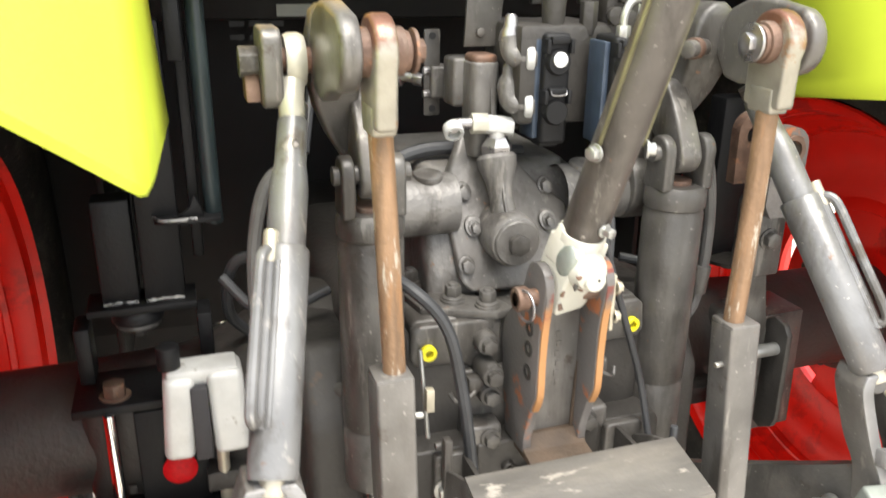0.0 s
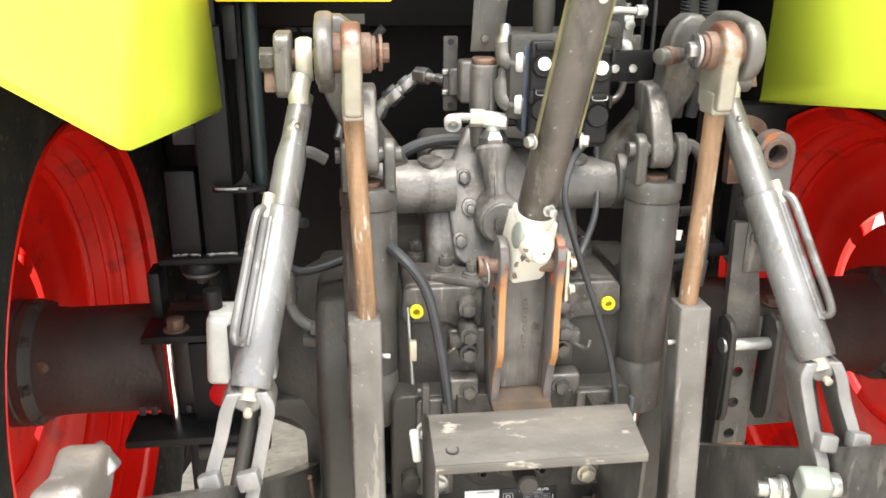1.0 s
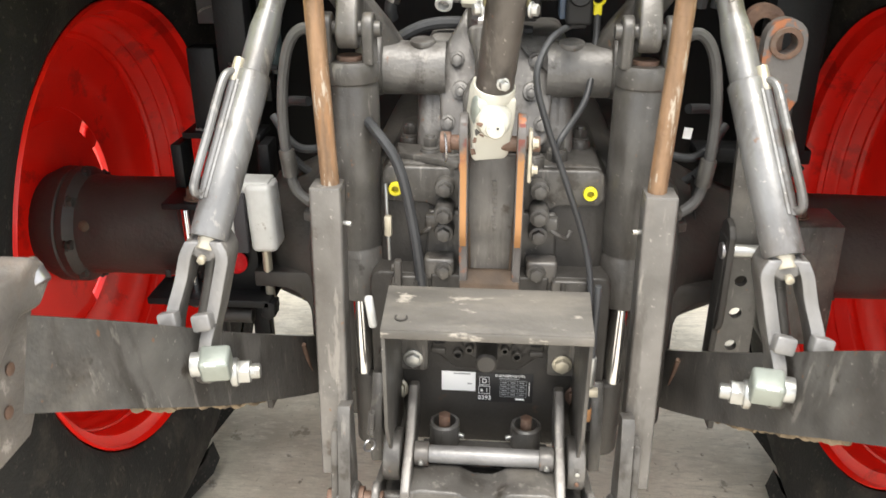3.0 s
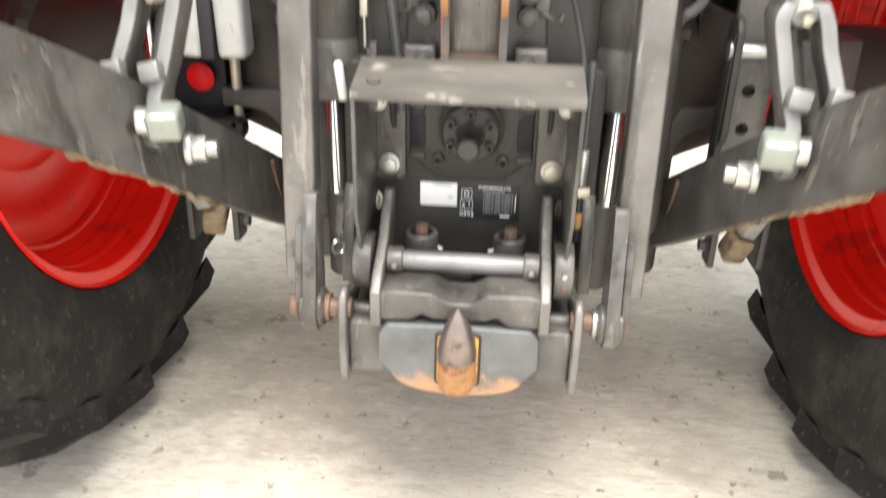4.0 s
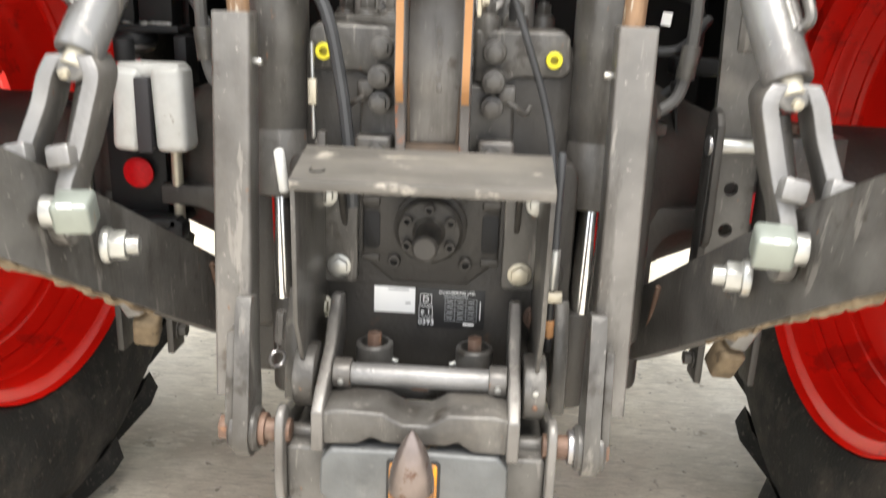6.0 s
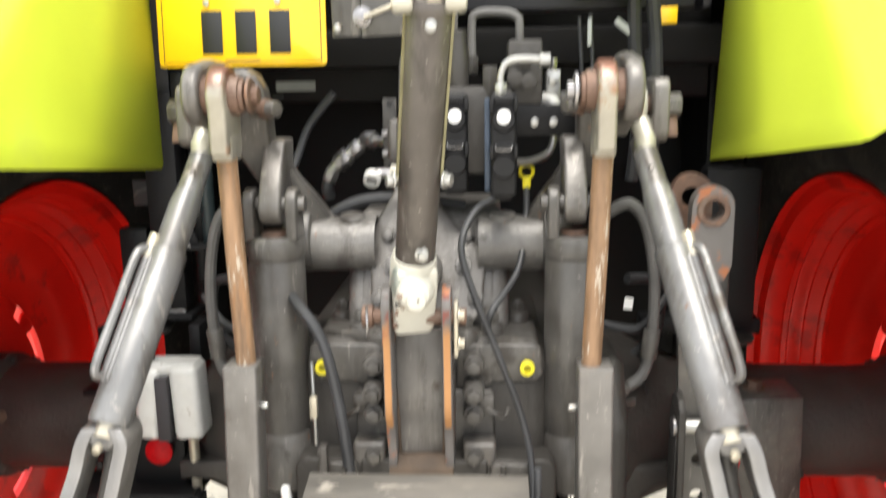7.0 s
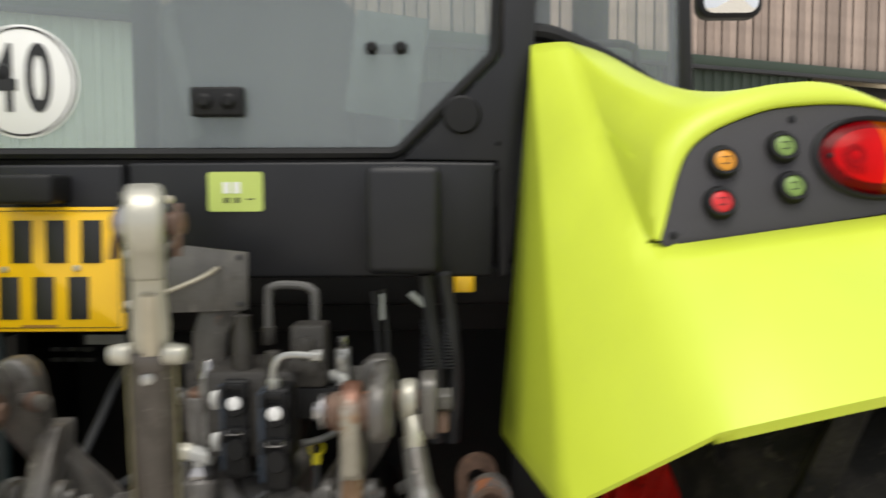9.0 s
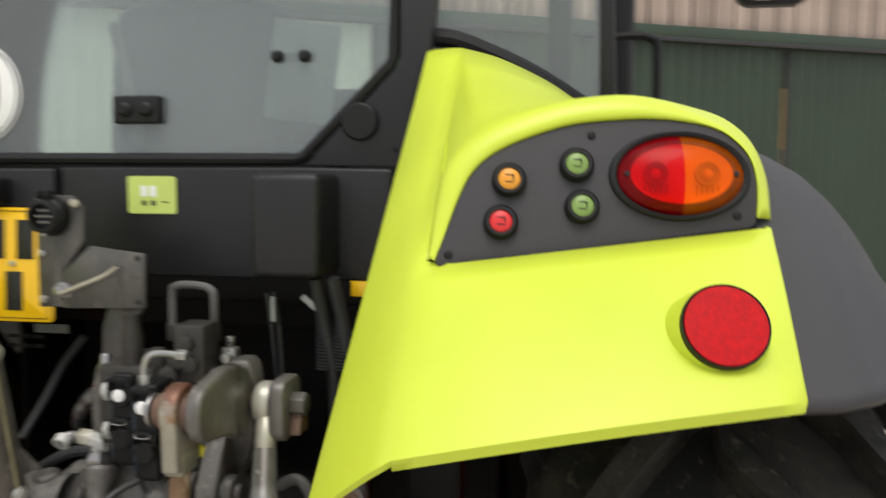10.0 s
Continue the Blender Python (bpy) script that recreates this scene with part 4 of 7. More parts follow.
# ---- lower links
def lower_link(s):
    t = thing("lower_link", (s * 0.40, -0.2, 0.6), "flat grey lower link arm with dried mud along its lower edge", "lower link", "pair of lower links")
    path = [(s * 0.345, 0.20, 0.562), (s * 0.362, 0.06, 0.638), (s * 0.415, -0.20, 0.795), (s * 0.475, -0.36, 0.900), (s * 0.56, -0.52, 1.00)]
    part("link_bar", sweep(B(), path, 0, steps=5, flat=(0.026, 0.115)), GREY, t)
    low = [(x, y - 0.026, z - 0.052) for x, y, z in path[1:4]]
    run = smooth_path(low, 20)
    rnd = random.Random(7)
    k = 0
    while k < len(run) - 5:
        n_ = rnd.randint(7, 14)
        if rnd.random() < 0.85:
            bm = sweep(B(), run[k:k + n_ + 1], rnd.uniform(0.0045, 0.008), 8, 3)
            for v in bm.verts:
                v.co += Vector((noise.noise(v.co * 70), noise.noise(v.co * 65 + Vector((5, 0, 0))), noise.noise(v.co * 60))) * 0.007
            part("mud_crust", bm, MUD, t, "brown crust of dried mud")
        k += n_
    e = path[-1]
    claw = [(-0.44, 1.075), (-0.448, 1.10), (-0.47, 1.105), (-0.50, 1.085), (-0.545, 1.10), (-0.60, 1.06), (-0.62, 0.98), (-0.585, 0.90), (-0.52, 0.90), (-0.485, 0.94), (-0.47, 1.03)]
    part("claw_plate", prism(B(), claw, "x", s * 0.535, s * 0.562, 0.005, 3), CLAW, t)
    hook = [(-0.438, 1.070), (-0.444, 1.098), (-0.468, 1.112), (-0.50, 1.102), (-0.545, 1.116), (-0.60, 1.078), (-0.628, 0.98), (-0.595, 0.93), (-0.565, 1.02), (-0.51, 1.055), (-0.47, 1.048)]
    part("claw_hook", prism(B(), hook, "x", s * 0.518, s * 0.566, 0.009, 3), CLAW, t, "worn bare metal claw")
    part("claw_tip", cyl(B(), (s * 0.52, -0.462, 1.072), (s * 0.54, -0.455, 1.098), 0.016, None, 20, 0.004), STEEL, t)
    for y, z in ((-0.55, 0.955), (-0.53, 1.0)):
        part("rivet", cyl(B(), (s * 0.535, y, z), (s * 0.532, y, z), 0.008), RUST_PIN, t)
    # pivot bolts through the bar
    n = Vector((-s * 0.983, 0.18, 0))
    c = Vector((s * 0.397, -0.226, 0.805))
    b2 = cyl(B(), c, c + n * 0.012, 0.0225, None, 28, 0.004)
    hexa(b2, c + n * 0.010, c + n * 0.030, 0.0195)
    part("stabiliser_nut", b2, ZINC, t, "bright zinc-plated lock nut")
    part("stabiliser_bolt", cyl(B(), c, c + n * 0.045, 0.0112), ZINC, t)
    b2 = B()
    for k in range(5):
        cyl(b2, c + n * (0.0315 + 0.0026 * k), c + n * (0.0328 + 0.0026 * k), 0.0122, None, 18, 0)
    part("thread", b2, ZINC, t)
    c = Vector((s * 0.421, -0.300, 0.865))
    b2 = box(B(), tuple(c + n * 0.030), (0.044, 0.040, 0.040), (20, 0, -s * 10), 0.006, 3)
    part("lock_block", b2, ZINC_GREEN, t, "pale green-grey passivated lock block")
    part("lock_mark", box(B(), tuple(c + n * 0.030 + Vector((0, -0.0215, 0.007))), (0.016, 0.003, 0.016), (20, 0, -s * 10), 0.0003), WHITE, t)
    part("link_pin", cyl(B(), c - n * 0.005, c + n * 0.03, 0.018), ZINC, t)
    # joint seam, guide, stabiliser below
    part("seam", sweep(B(), [(s * 0.352, 0.035, 0.70), (s * 0.351, 0.05, 0.66), (s * 0.353, 0.10, 0.56)], 0.005, 8), RUST_PIN, t)
    st = part("stabiliser", sweep(B(), [(s * 0.515, 0.0, 0.690), (s * 0.505, 0.04, 0.655), (s * 0.490, 0.07, 0.60)], 0.017, 14, 3), MUD, t, "mud-caked check link under the arm")
    part("stabiliser_sleeve", cyl(B(), (s * 0.503, 0.045, 0.648), (s * 0.492, 0.066, 0.604), 0.024, None, 6, 0.003), ALU, st)
    part("stabiliser_fork", box(B(), (s * 0.483, 0.08, 0.567), (0.042, 0.046, 0.058), (25, 8, 12), 0.009, 3), MUD, st)
    for e in (-1, 1):
        part("anchor_lug", box(B(), (s * 0.483 + e * 0.043, 0.09, 0.575), (0.012, 0.05, 0.10), bev=0.003), CAST, st)
    part("anchor_bolt", bolt(B(), (s * 0.434, 0.09, 0.560), (-s, 0, 0), 0.012, 0.012), CAST, st)


for s in (-1, 1):
    lower_link(s)


# ---- levelling turnbuckles
def blade(pts, w, y0, y1):
    """A plate w wide, reaching from y0 to y1 behind a curve."""
    t = bmesh.new()
    rings = [[t.verts.new(p + Vector((dx, dy, 0))) for dx, dy in ((-w / 2, y0), (w / 2, y0), (w / 2, y1), (-w / 2, y1))] for p in smooth_path(pts, 5)]
    for p, q in zip(rings, rings[1:]):
        for i in range(4):
            t.faces.new((p[i], p[(i + 1) % 4], q[(i + 1) % 4], q[i]))
    t.faces.new(rings[0])
    t.faces.new(list(reversed(rings[-1])))
    bmesh.ops.recalc_face_normals(t, faces=t.faces)
    return add(B(), t, None, 0.002, 2, 40)


def turnbuckle(s):
    t = thing("levelling_link", (s * 0.38, -0.2, 0.8), "silver-painted turnbuckle link with a crank handle and forked end", "lift link", "pair of levelling links")
    top, mid, low = Vector((s * 0.322, 0.026, 1.437)), Vector((s * 0.331, -0.006, 1.372)), Vector((s * 0.398, -0.214, 1.062))
    d = (low - mid).normalized()
    eye = B()
    lathe(eye, [(0.016, -0.011), (0.030, -0.012), (0.033, -0.006), (0.033, 0.006), (0.030, 0.012), (0.016, 0.011)], top, top + Vector((s, 0, 0)), 30, True)
    part("top_eye", eye, CREAM_EYE, t, "worn bright zinc eye")
    part("eye_shank", sweep(B(), [top + d * 0.028, top + d * 0.055, mid], 0.0155, 14), CREAM_EYE, t)
    b2 = B()
    for k in range(5):
        cyl(b2, mid - d * (0.004 * k + 0.001), mid - d * (0.004 * k + 0.003), 0.0175, None, 20, 0)
    part("thread", b2, STEEL, t)
    L = (low - mid).length
    part("body", lathe(B(), [(0, 0), (0.0165, 0), (0.0180, 0.003), (0.0185, 0.055), (0.0205, 0.070), (0.0225, 0.085), (0.0225, 0.16), (0.0225, 0.2)], mid, low, 28), SILVER, t, "silver-grey painted tapered body")
    part("sleeve", lathe(B(), [(0.020, 0.158), (0.0255, 0.158), (0.0275, 0.161), (0.0275, L + 0.026), (0.026, L + 0.032), (0.016, L + 0.032), (0.0, L + 0.01)], mid, low, 32), SILVER, t)
    part("grub_screw", cyl(B(), mid + d * 0.02 + Vector((0, -0.018, -0.003)), mid + d * 0.02 + Vector((0, -0.028, -0.005)), 0.004), STEEL, t)
    o = Vector((s * 0.0215, -0.0225, 0.0))
    a0, a1 = mid + d * 0.150, mid + d * 0.335
    out = Vector((s * 0.011, -0.013, 0.004))
    part("handle", sweep(B(), [a0 + o * 0.9, a0 + o + d * 0.002 + out * 0.7, a0 + o + out + d * 0.02, a0 + o + out + d * 0.09, a1 + o + out - d * 0.02, a1 + o + out * 0.6, a1 + o * 0.85], 0.0065, 10), SILVER, t, "bent round crank handle")
    part("hinge_rib", sweep(B(), [mid + d * 0.14 + o * 0.95, mid + d * 0.345 + o * 0.95], 0.008, 10, 0), SILVER, t)
    part("catch_rod", sweep(B(), [mid + d * 0.16 + o * 1.05 + Vector((-s * 0.01, -0.006, 0)), mid + d * 0.34 + o * 1.05 + Vector((-s * 0.01, -0.006, 0))], 0.0042, 8, 0), SILVER, t)
    part("catch_stub", cyl(B(), mid + d * 0.128 + o * 0.95, mid + d * 0.165 + o * 0.95, 0.0085), GALV, t)
    # no opening is cut: a black block stands for the shade in the window
    part("slot", box(B(), tuple(mid + d * 0.362 + Vector((s * 0.006, -0.0225, -0.013))), (0.024, 0.016, 0.036), (-38, 0, -s * 8), 0.004), BLACK, t, "black block for the shaded thread window")
    b2 = B()
    for k in range(6):
        cyl(b2, mid + d * (0.356 + 0.005 * k) + o * 0.40, mid + d * (0.359 + 0.005 * k) + o * 0.40, 0.0165, None, 18, 0)
    part("inner_thread", b2, GALV, t)
    part("stem", cyl(B(), low - d * 0.03, low + d * 0.05, 0.0145), GALV, t)
    # fork
    f0 = low + d * 0.040
    f2 = Vector((s * 0.425, -0.255, 0.830))
    part("fork_head", prism(B(), [(f0.x - 0.020, f0.z + 0.008), (f0.x + 0.020, f0.z + 0.008), (f0.x + 0.027, f0.z - 0.010), (f0.x + 0.006, f0.z - 0.024), (f0.x - 0.006, f0.z - 0.024), (f0.x - 0.027, f0.z - 0.010)], "y", f0.y - 0.012, f0.y + 0.02, 0.005, 3), ALU, t, "bare cast fork")
    part("fork_nipple", cyl(B(), f0 + Vector((0, -0.022, -0.012)), f0 + Vector((0, -0.032, -0.014)), 0.006), GALV, t)
    for x_end, pts in ((0.414, [(s * 0.390, -0.244, 1.036), (s * 0.380, -0.250, 1.016), (s * 0.387, -0.256, 0.980), (s * 0.398, -0.268, 0.930), (s * 0.408, -0.284, 0.888), (s * 0.412, -0.290, 0.835)]),
                       (0.464, [(s * 0.424, -0.244, 1.036), (s * 0.434, -0.250, 1.014), (s * 0.443, -0.256, 0.978), (s * 0.456, -0.269, 0.935), (s * 0.464, -0.284, 0.892), (s * 0.464, -0.284, 0.835)])):
        arm = part("fork_arm", blade(pts, 0.018, 0.0, 0.050), GREY_LIGHT, t)
        part("edge_strip", blade(pts, 0.0188, -0.003, 0.001), ALU, arm, "paler front edge strip")
        part("fork_eye", cyl(B(), (s * x_end - 0.012, -0.270, 0.846), (s * x_end + 0.008, -0.270, 0.846), 0.028, None, 28, 0.004), GREY_LIGHT, t)
        part("fork_foot", box(B(), (s * (x_end - 0.006), -0.280, 0.925), (0.030, 0.022, 0.026), (-15, s * 12, 0), 0.005), ALU, t)
    part("fork_rod", sweep(B(), [f0 + Vector((0, 0.02, -0.03)), f0 + Vector((s * 0.018, 0.01, -0.11)), f2 + Vector((s * 0.02, 0.0, 0.0))], 0.011, 12), GREY, t)


for s in (-1, 1):
    turnbuckle(s)

# ---------------------------------------------------------------- gearbox rear face with the power take-off
face = part("rear_face", prism(B(), round_rect(-0.205, 0.555, 0.205, 0.90, 0.02), "y", -0.0445, 0.05, 0.004, 3), CAST, tractor, "dark cast rear face with the power take-off stub")
fl = [(-0.080, 0.737), (-0.054, 0.715), (0.054, 0.715), (0.080, 0.737), (0.099, 0.756), (0.099, 0.90), (-0.099, 0.90), (-0.099, 0.750)]
part("pto_flange", prism(B(), fl, "y", -0.050, -0.04, 0.004, 3), CAST, face)
bm = lathe(B(), [(0, 0), (0.014, 0), (0.0175, 0.004), (0.0175, 0.075), (0.023, 0.08), (0.042, 0.082), (0.046, 0.087), (0.046, 0.105), (0.052, 0.108), (0.052, 0.125)], (0, -0.173, 0.804), (0, 0, 0.804), 44)
part("pto_stub", bm, CAST, face, "worn dark power take-off stub in its bolted flange")
for k in range(6):
    a = radians(60 * k + 30)
    c = (0.0345 * math.cos(a), -0.092, 0.804 + 0.0345 * math.sin(a))
    part("pto_bolt", tube(B(), c, (c[0], -0.104, c[2]), 0.0075, 0.004, 18, 0.001), CAST, face)
for sx in (-1, 1):
    for z in (0.857, 0.749):
        c = (sx * 0.0515, -0.048, z)
        part("corner_bolt", tube(B(), c, (c[0], -0.060, z), 0.0095, 0.0055, 18, 0.0015), CAST, face)
    # flat black plate gives the shaded inside of the pocket
    part("pocket_shade", prism(B(), round_rect(sx * 0.085 - 0.012, 0.766, sx * 0.085 + 0.012, 0.822, 0.006), "y", -0.0515, -0.0498, 0.001), BLACK, face)
    for e in (0.836, 0.752):
        part("pocket_rim", box(B(), (sx * 0.086, -0.052, e), (0.026, 0.008, 0.012), bev=0.003), CAST, face)
# labels
lab = part("type_label", box(B(), (-0.0505, -0.0450, 0.686), (0.061, 0.002, 0.040), bev=0.0004), WHITE, face, "torn white paper label with faded print")
for dx, dz, w in ((0.006, 0.0165, 0.030), (0.020, -0.004, 0.008)):
    part("print_bar", box(B(), (-0.0505 + dx, -0.0463, 0.686 + dz), (w, 0.0006, 0.002), bev=0), surf("faded_print", (0.3, 0.3, 0.3), 0.6, bump=0), lab)
plate = part("maker_plate", box(B(), (0.0335, -0.0450, 0.6755), (0.099, 0.002, 0.061), bev=0.0004), INK, face, "black maker's plate with white print and numbers")
letters("D", 0.013, pose(-0.004, -0.0467, 0.689, 90), WHITE, "plate_letter", plate)
letters("e 1", 0.012, pose(-0.004, -0.0467, 0.670, 90), WHITE, "plate_letter", plate)
letters("0393", 0.012, pose(-0.003, -0.0467, 0.6535, 90), WHITE, "plate_letter", plate)
for cx, cz, w, h in ((-0.004, 0.689, 0.017, 0.016), (-0.004, 0.670, 0.020, 0.016)):
    for dx, dz, ww, hh in ((0, h / 2, w, 0.0007), (0, -h / 2, w, 0.0007), (w / 2, 0, 0.0007, h), (-w / 2, 0, 0.0007, h)):
        part("plate_line", box(B(), (cx + dx, -0.0463, cz + dz), (ww, 0.0006, hh), bev=0), WHITE, plate)
letters("ENGINEERING LTD.", 0.0062, pose(0.042, -0.0467, 0.7015, 90), WHITE, "plate_letter", plate)
GREY_PRINT = surf("grey_print", (0.28, 0.29, 0.3), 0.6, bump=0)
for k in range(5):
    part("table_line", box(B(), (0.0480, -0.0463, 0.6915 - 0.0085 * k), (0.047, 0.0006, 0.0007), bev=0), GREY_PRINT, plate)
for x in (0.0245, 0.0390, 0.0555, 0.0715):
    part("table_line", box(B(), (x, -0.0463, 0.6745), (0.0007, 0.0006, 0.034), bev=0), GREY_PRINT, plate)
for k in range(3):
    for j in range(4):
        part("plate_bar", box(B(), (0.0315 + 0.0158 * k, -0.0463, 0.6873 - 0.0085 * j), (0.009, 0.0006, 0.0020), bev=0), GREY_PRINT, plate)
part("plate_bar", box(B(), (0.0765, -0.0463, 0.6750), (0.0012, 0.0006, 0.028), bev=0), WHITE, plate)
part("plate_bar", box(B(), (0.040, -0.0463, 0.6955), (0.036, 0.0006, 0.0024), bev=0), GREY_PRINT, plate)
part("plate_bar", box(B(), (0.060, -0.0463, 0.6525), (0.016, 0.0006, 0.003), bev=0), WHITE, plate)

# ---- guard box over the power take-off
guard = part("pto_guard", prism(B(), [(-0.249, 0.906), (-0.151, 0.929), (-0.143, 0.921), (-0.151, 0.921), (-0.249, 0.898)], "x", -0.156, 0.156, 0.001), WORN_TOP, tractor, "steel guard hood scuffed pale by boots")
part("guard_lip", box(B(), (0, -0.2495, 0.899), (0.312, 0.006, 0.014), bev=0.002), WORN_TOP, guard)
part("guard_hole", tube(B(), (-0.128, -0.222, 0.9115), (-0.128, -0.2221, 0.9132), 0.010, 0.0075, 20), CAST, guard)
for s in (-1, 1):
    ck = [(-0.246, 0.899), (-0.240, 0.72), (-0.205, 0.655), (-0.10, 0.62), (-0.03, 0.62), (-0.03, 0.86), (-0.10, 0.90), (-0.148, 0.921)]
    part("guard_cheek", prism(B(), ck, "x", s * 0.150, s * 0.156, 0.001), GREY, guard)
    br = round_rect(min(s * 0.104, s * 0.166), 0.715, max(s * 0.104, s * 0.166), 0.900, 0.008)
    part("guard_bracket", prism(B(), br, "y", -0.060, -0.044, 0.003, 3), GREY, guard)
    part("bracket_rib", prism(B(), [(-0.060, 0.898), (-0.060, 0.80), (-0.08, 0.82), (-0.125, 0.898)], "x", s * 0.118, s * 0.126, 0.002), CAST, guard)
    c = Vector((s * 0.130, -0.060, 0.740))
    b2 = cyl(B(), c, c + Vector((0, -0.004, 0)), 0.0175, None, 26)
    hexa(b2, c, c + Vector((0, -0.013, 0)), 0.0135)
    part("guard_bolt", b2, ZINC if s < 0 else GALV, guard, "zinc-plated bolt")
    for z in (0.845,):
        part("guard_bolt", bolt(B(), (s * 0.150, -0.060, z), (0, -1, 0), 0.0135, 0.011), ZINC, guard)
    part("socket_boss", cyl(B(), (s * 0.176, -0.04, 0.744), (s * 0.176, -0.068, 0.744), 0.016, None, 24, 0.003), CAST, face)

# ---------------------------------------------------------------- pick-up hitch
hitch = thing("pickup_hitch", (0, -0.2, 0.42), "grey pick-up hitch with a bare steel hook and scraped guard plate", "tow hitch")
part("cross_beam", prism(B(), [(-0.235, 0.455), (-0.10, 0.455), (-0.10, 0.548), (-0.235, 0.545)], "x", -0.170, 0.170, 0.006, 3), GREY, hitch)
gp = [(-0.121, 0.530), (-0.108, 0.547), (0.0, 0.549), (0.108, 0.547), (0.121, 0.532), (0.122, 0.494), (0.100, 0.470)] + [(0.100 * math.cos(a), 0.470 - 0.031 * math.sin(a)) for a in [math.pi * k / 12 for k in range(1, 12)]] + [(-0.100, 0.470), (-0.123, 0.494)]
gp = [(u, v + (0.008 if v > 0.5 else -0.005)) for u, v in gp]
part("guard_plate", prism(B(), gp, "y", -0.254, -0.220, 0.005, 3), GUARD, hitch, "grey guard plate scraped and rusty along its curved lower edge")
part("orange_insert", prism(B(), round_rect(-0.031, 0.460, 0.031, 0.543, 0.006), "y", -0.262, -0.244, 0.003), ORANGE, hitch, "orange insert stained with rust")
part("insert_frame", prism(B(), round_rect(-0.035, 0.456, 0.035, 0.547, 0.006), "y", -0.256, -0.244, 0.002), INK, hitch)
bm = lathe(B(), [(0, 0), (0.025, 0), (0.0295, 0.012), (0.0290, 0.045), (0.0272, 0.072), (0, 0.072)], (0, -0.268, 0.462), (0, -0.281, 0.60), 30)
for v in bm.verts:
    v.co += Vector((noise.noise(v.co * 60), noise.noise(v.co * 55 + Vector((2, 0, 0))), 0)) * 0.003
part("hook_root", bm, RUST_OR, hitch, "rust-orange root of the hook")
part("hook", lathe(B(), [(0.0285, 0), (0.0284, 0.010), (0.0262, 0.028), (0.0200, 0.050), (0.0118, 0.068), (0.0054, 0.080), (0.002, 0.0845), (0, 0.085)], (0, -0.281, 0.524), (0, -0.289, 0.609), 36), HOOK, hitch, "pointed hitch hook, polished bare steel")
hb = [(-0.126, 0.553), (-0.126, 0.598), (-0.10, 0.604), (-0.04, 0.602), (-0.028, 0.594), (-0.016, 0.588), (0.016, 0.588), (0.028, 0.595), (0.04, 0.604), (0.10, 0.606), (0.126, 0.600), (0.126, 0.552), (0.075, 0.552), (0.055, 0.566), (0.04, 0.560), (-0.04, 0.560), (-0.055, 0.566), (-0.075, 0.556)]
hb = [(u, v + 0.006) for u, v in hb]
part("keeper_bar", prism(B(), hb, "y", -0.251, -0.178, 0.005, 3), GREY, hitch, "grey keeper bar with a notched middle")
for s in (-1, 1):
    sp = [(-0.285, 0.46), (-0.292, 0.52), (-0.285, 0.585)] + arc(-0.262, 0.585, 0.022, 170, 20, 6) + [(-0.19, 0.58), (-0.12, 0.56), (-0.10, 0.46), (-0.20, 0.448), (-0.27, 0.445)]
    sp = [(u + 0.036, v - 0.008) for u, v in sp]
    part("side_plate", prism(B(), sp, "x", s * 0.170, s * 0.182, 0.004, 3), GREY_LIGHT, hitch)
    arm = [(-0.075, 0.690), (-0.082, 0.708), (-0.104, 0.713), (-0.135, 0.690), (-0.162, 0.660), (-0.228, 0.625), (-0.254, 0.606), (-0.257, 0.552), (-0.240, 0.552), (-0.19, 0.585), (-0.12, 0.60), (-0.075, 0.65)]
    part("keeper_arm", prism(B(), arm, "x", s * 0.117, s * 0.133, 0.003, 3), GREY_LIGHT, hitch)
    part("pivot_disc", cyl(B(), (s * 0.137, -0.175, 0.622), (s * 0.166, -0.175, 0.622), 0.044, None, 36, 0.004), GREY, hitch)
    part("tube_collar", cyl(B(), (s * 0.116, -0.178, 0.627), (s * 0.092, -0.178, 0.627), 0.0205, None, 28, 0.002), GREY_LIGHT, hitch)
    part("collar_screw", cyl(B(), (s * 0.104, -0.196, 0.625), (s * 0.104, -0.203, 0.624), 0.0045), ZINC, hitch)
    part("lower_spacer", cyl(B(), (s * 0.13, -0.20, 0.548), (s * 0.17, -0.20, 0.548), 0.012), GREY, hitch)
    cup = part("spring_cup", tube(B(), (s * 0.071, -0.108, 0.600), (s * 0.071, -0.108, 0.645), 0.0265, 0.020, 30, 0.003), GREY, hitch)
    part("cup_bolt", hexa(B(), (s * 0.071, -0.108, 0.605), (s * 0.071, -0.108, 0.658), 0.011), RUST_PIN, cup)
    part("cup_nipple", cyl(B(), (s * 0.046, -0.113, 0.620), (s * 0.036, -0.115, 0.618), 0.004), ZINC, cup)
    part("pivot_ear", prism(B(), [(-0.10, 0.54), (-0.05, 0.54), (-0.02, 0.60), (-0.02, 0.69), (-0.05, 0.70), (-0.09, 0.64)], "x", s * 0.184, s * 0.206, 0.004), GREY, hitch)
    part("rust_bolt", bolt(B(), (s * 0.158, -0.06, 0.675), (0, -1, 0.3), 0.014, 0.012), RUST_PIN if s > 0 else GALV, hitch)
part("lock_tube", cyl(B(), (-0.115, -0.178, 0.627), (0.115, -0.178, 0.627), 0.0150, None, 28), ALU, hitch, "bare steel locking tube")
part("back_bar", box(B(), (0, -0.12, 0.585), (0.22, 0.05, 0.022), bev=0.004), GREY, hitch)
part("tab", box(B(), (0.0, -0.172, 0.609), (0.022, 0.012, 0.006), bev=0.001), RUST_PIN, hitch)
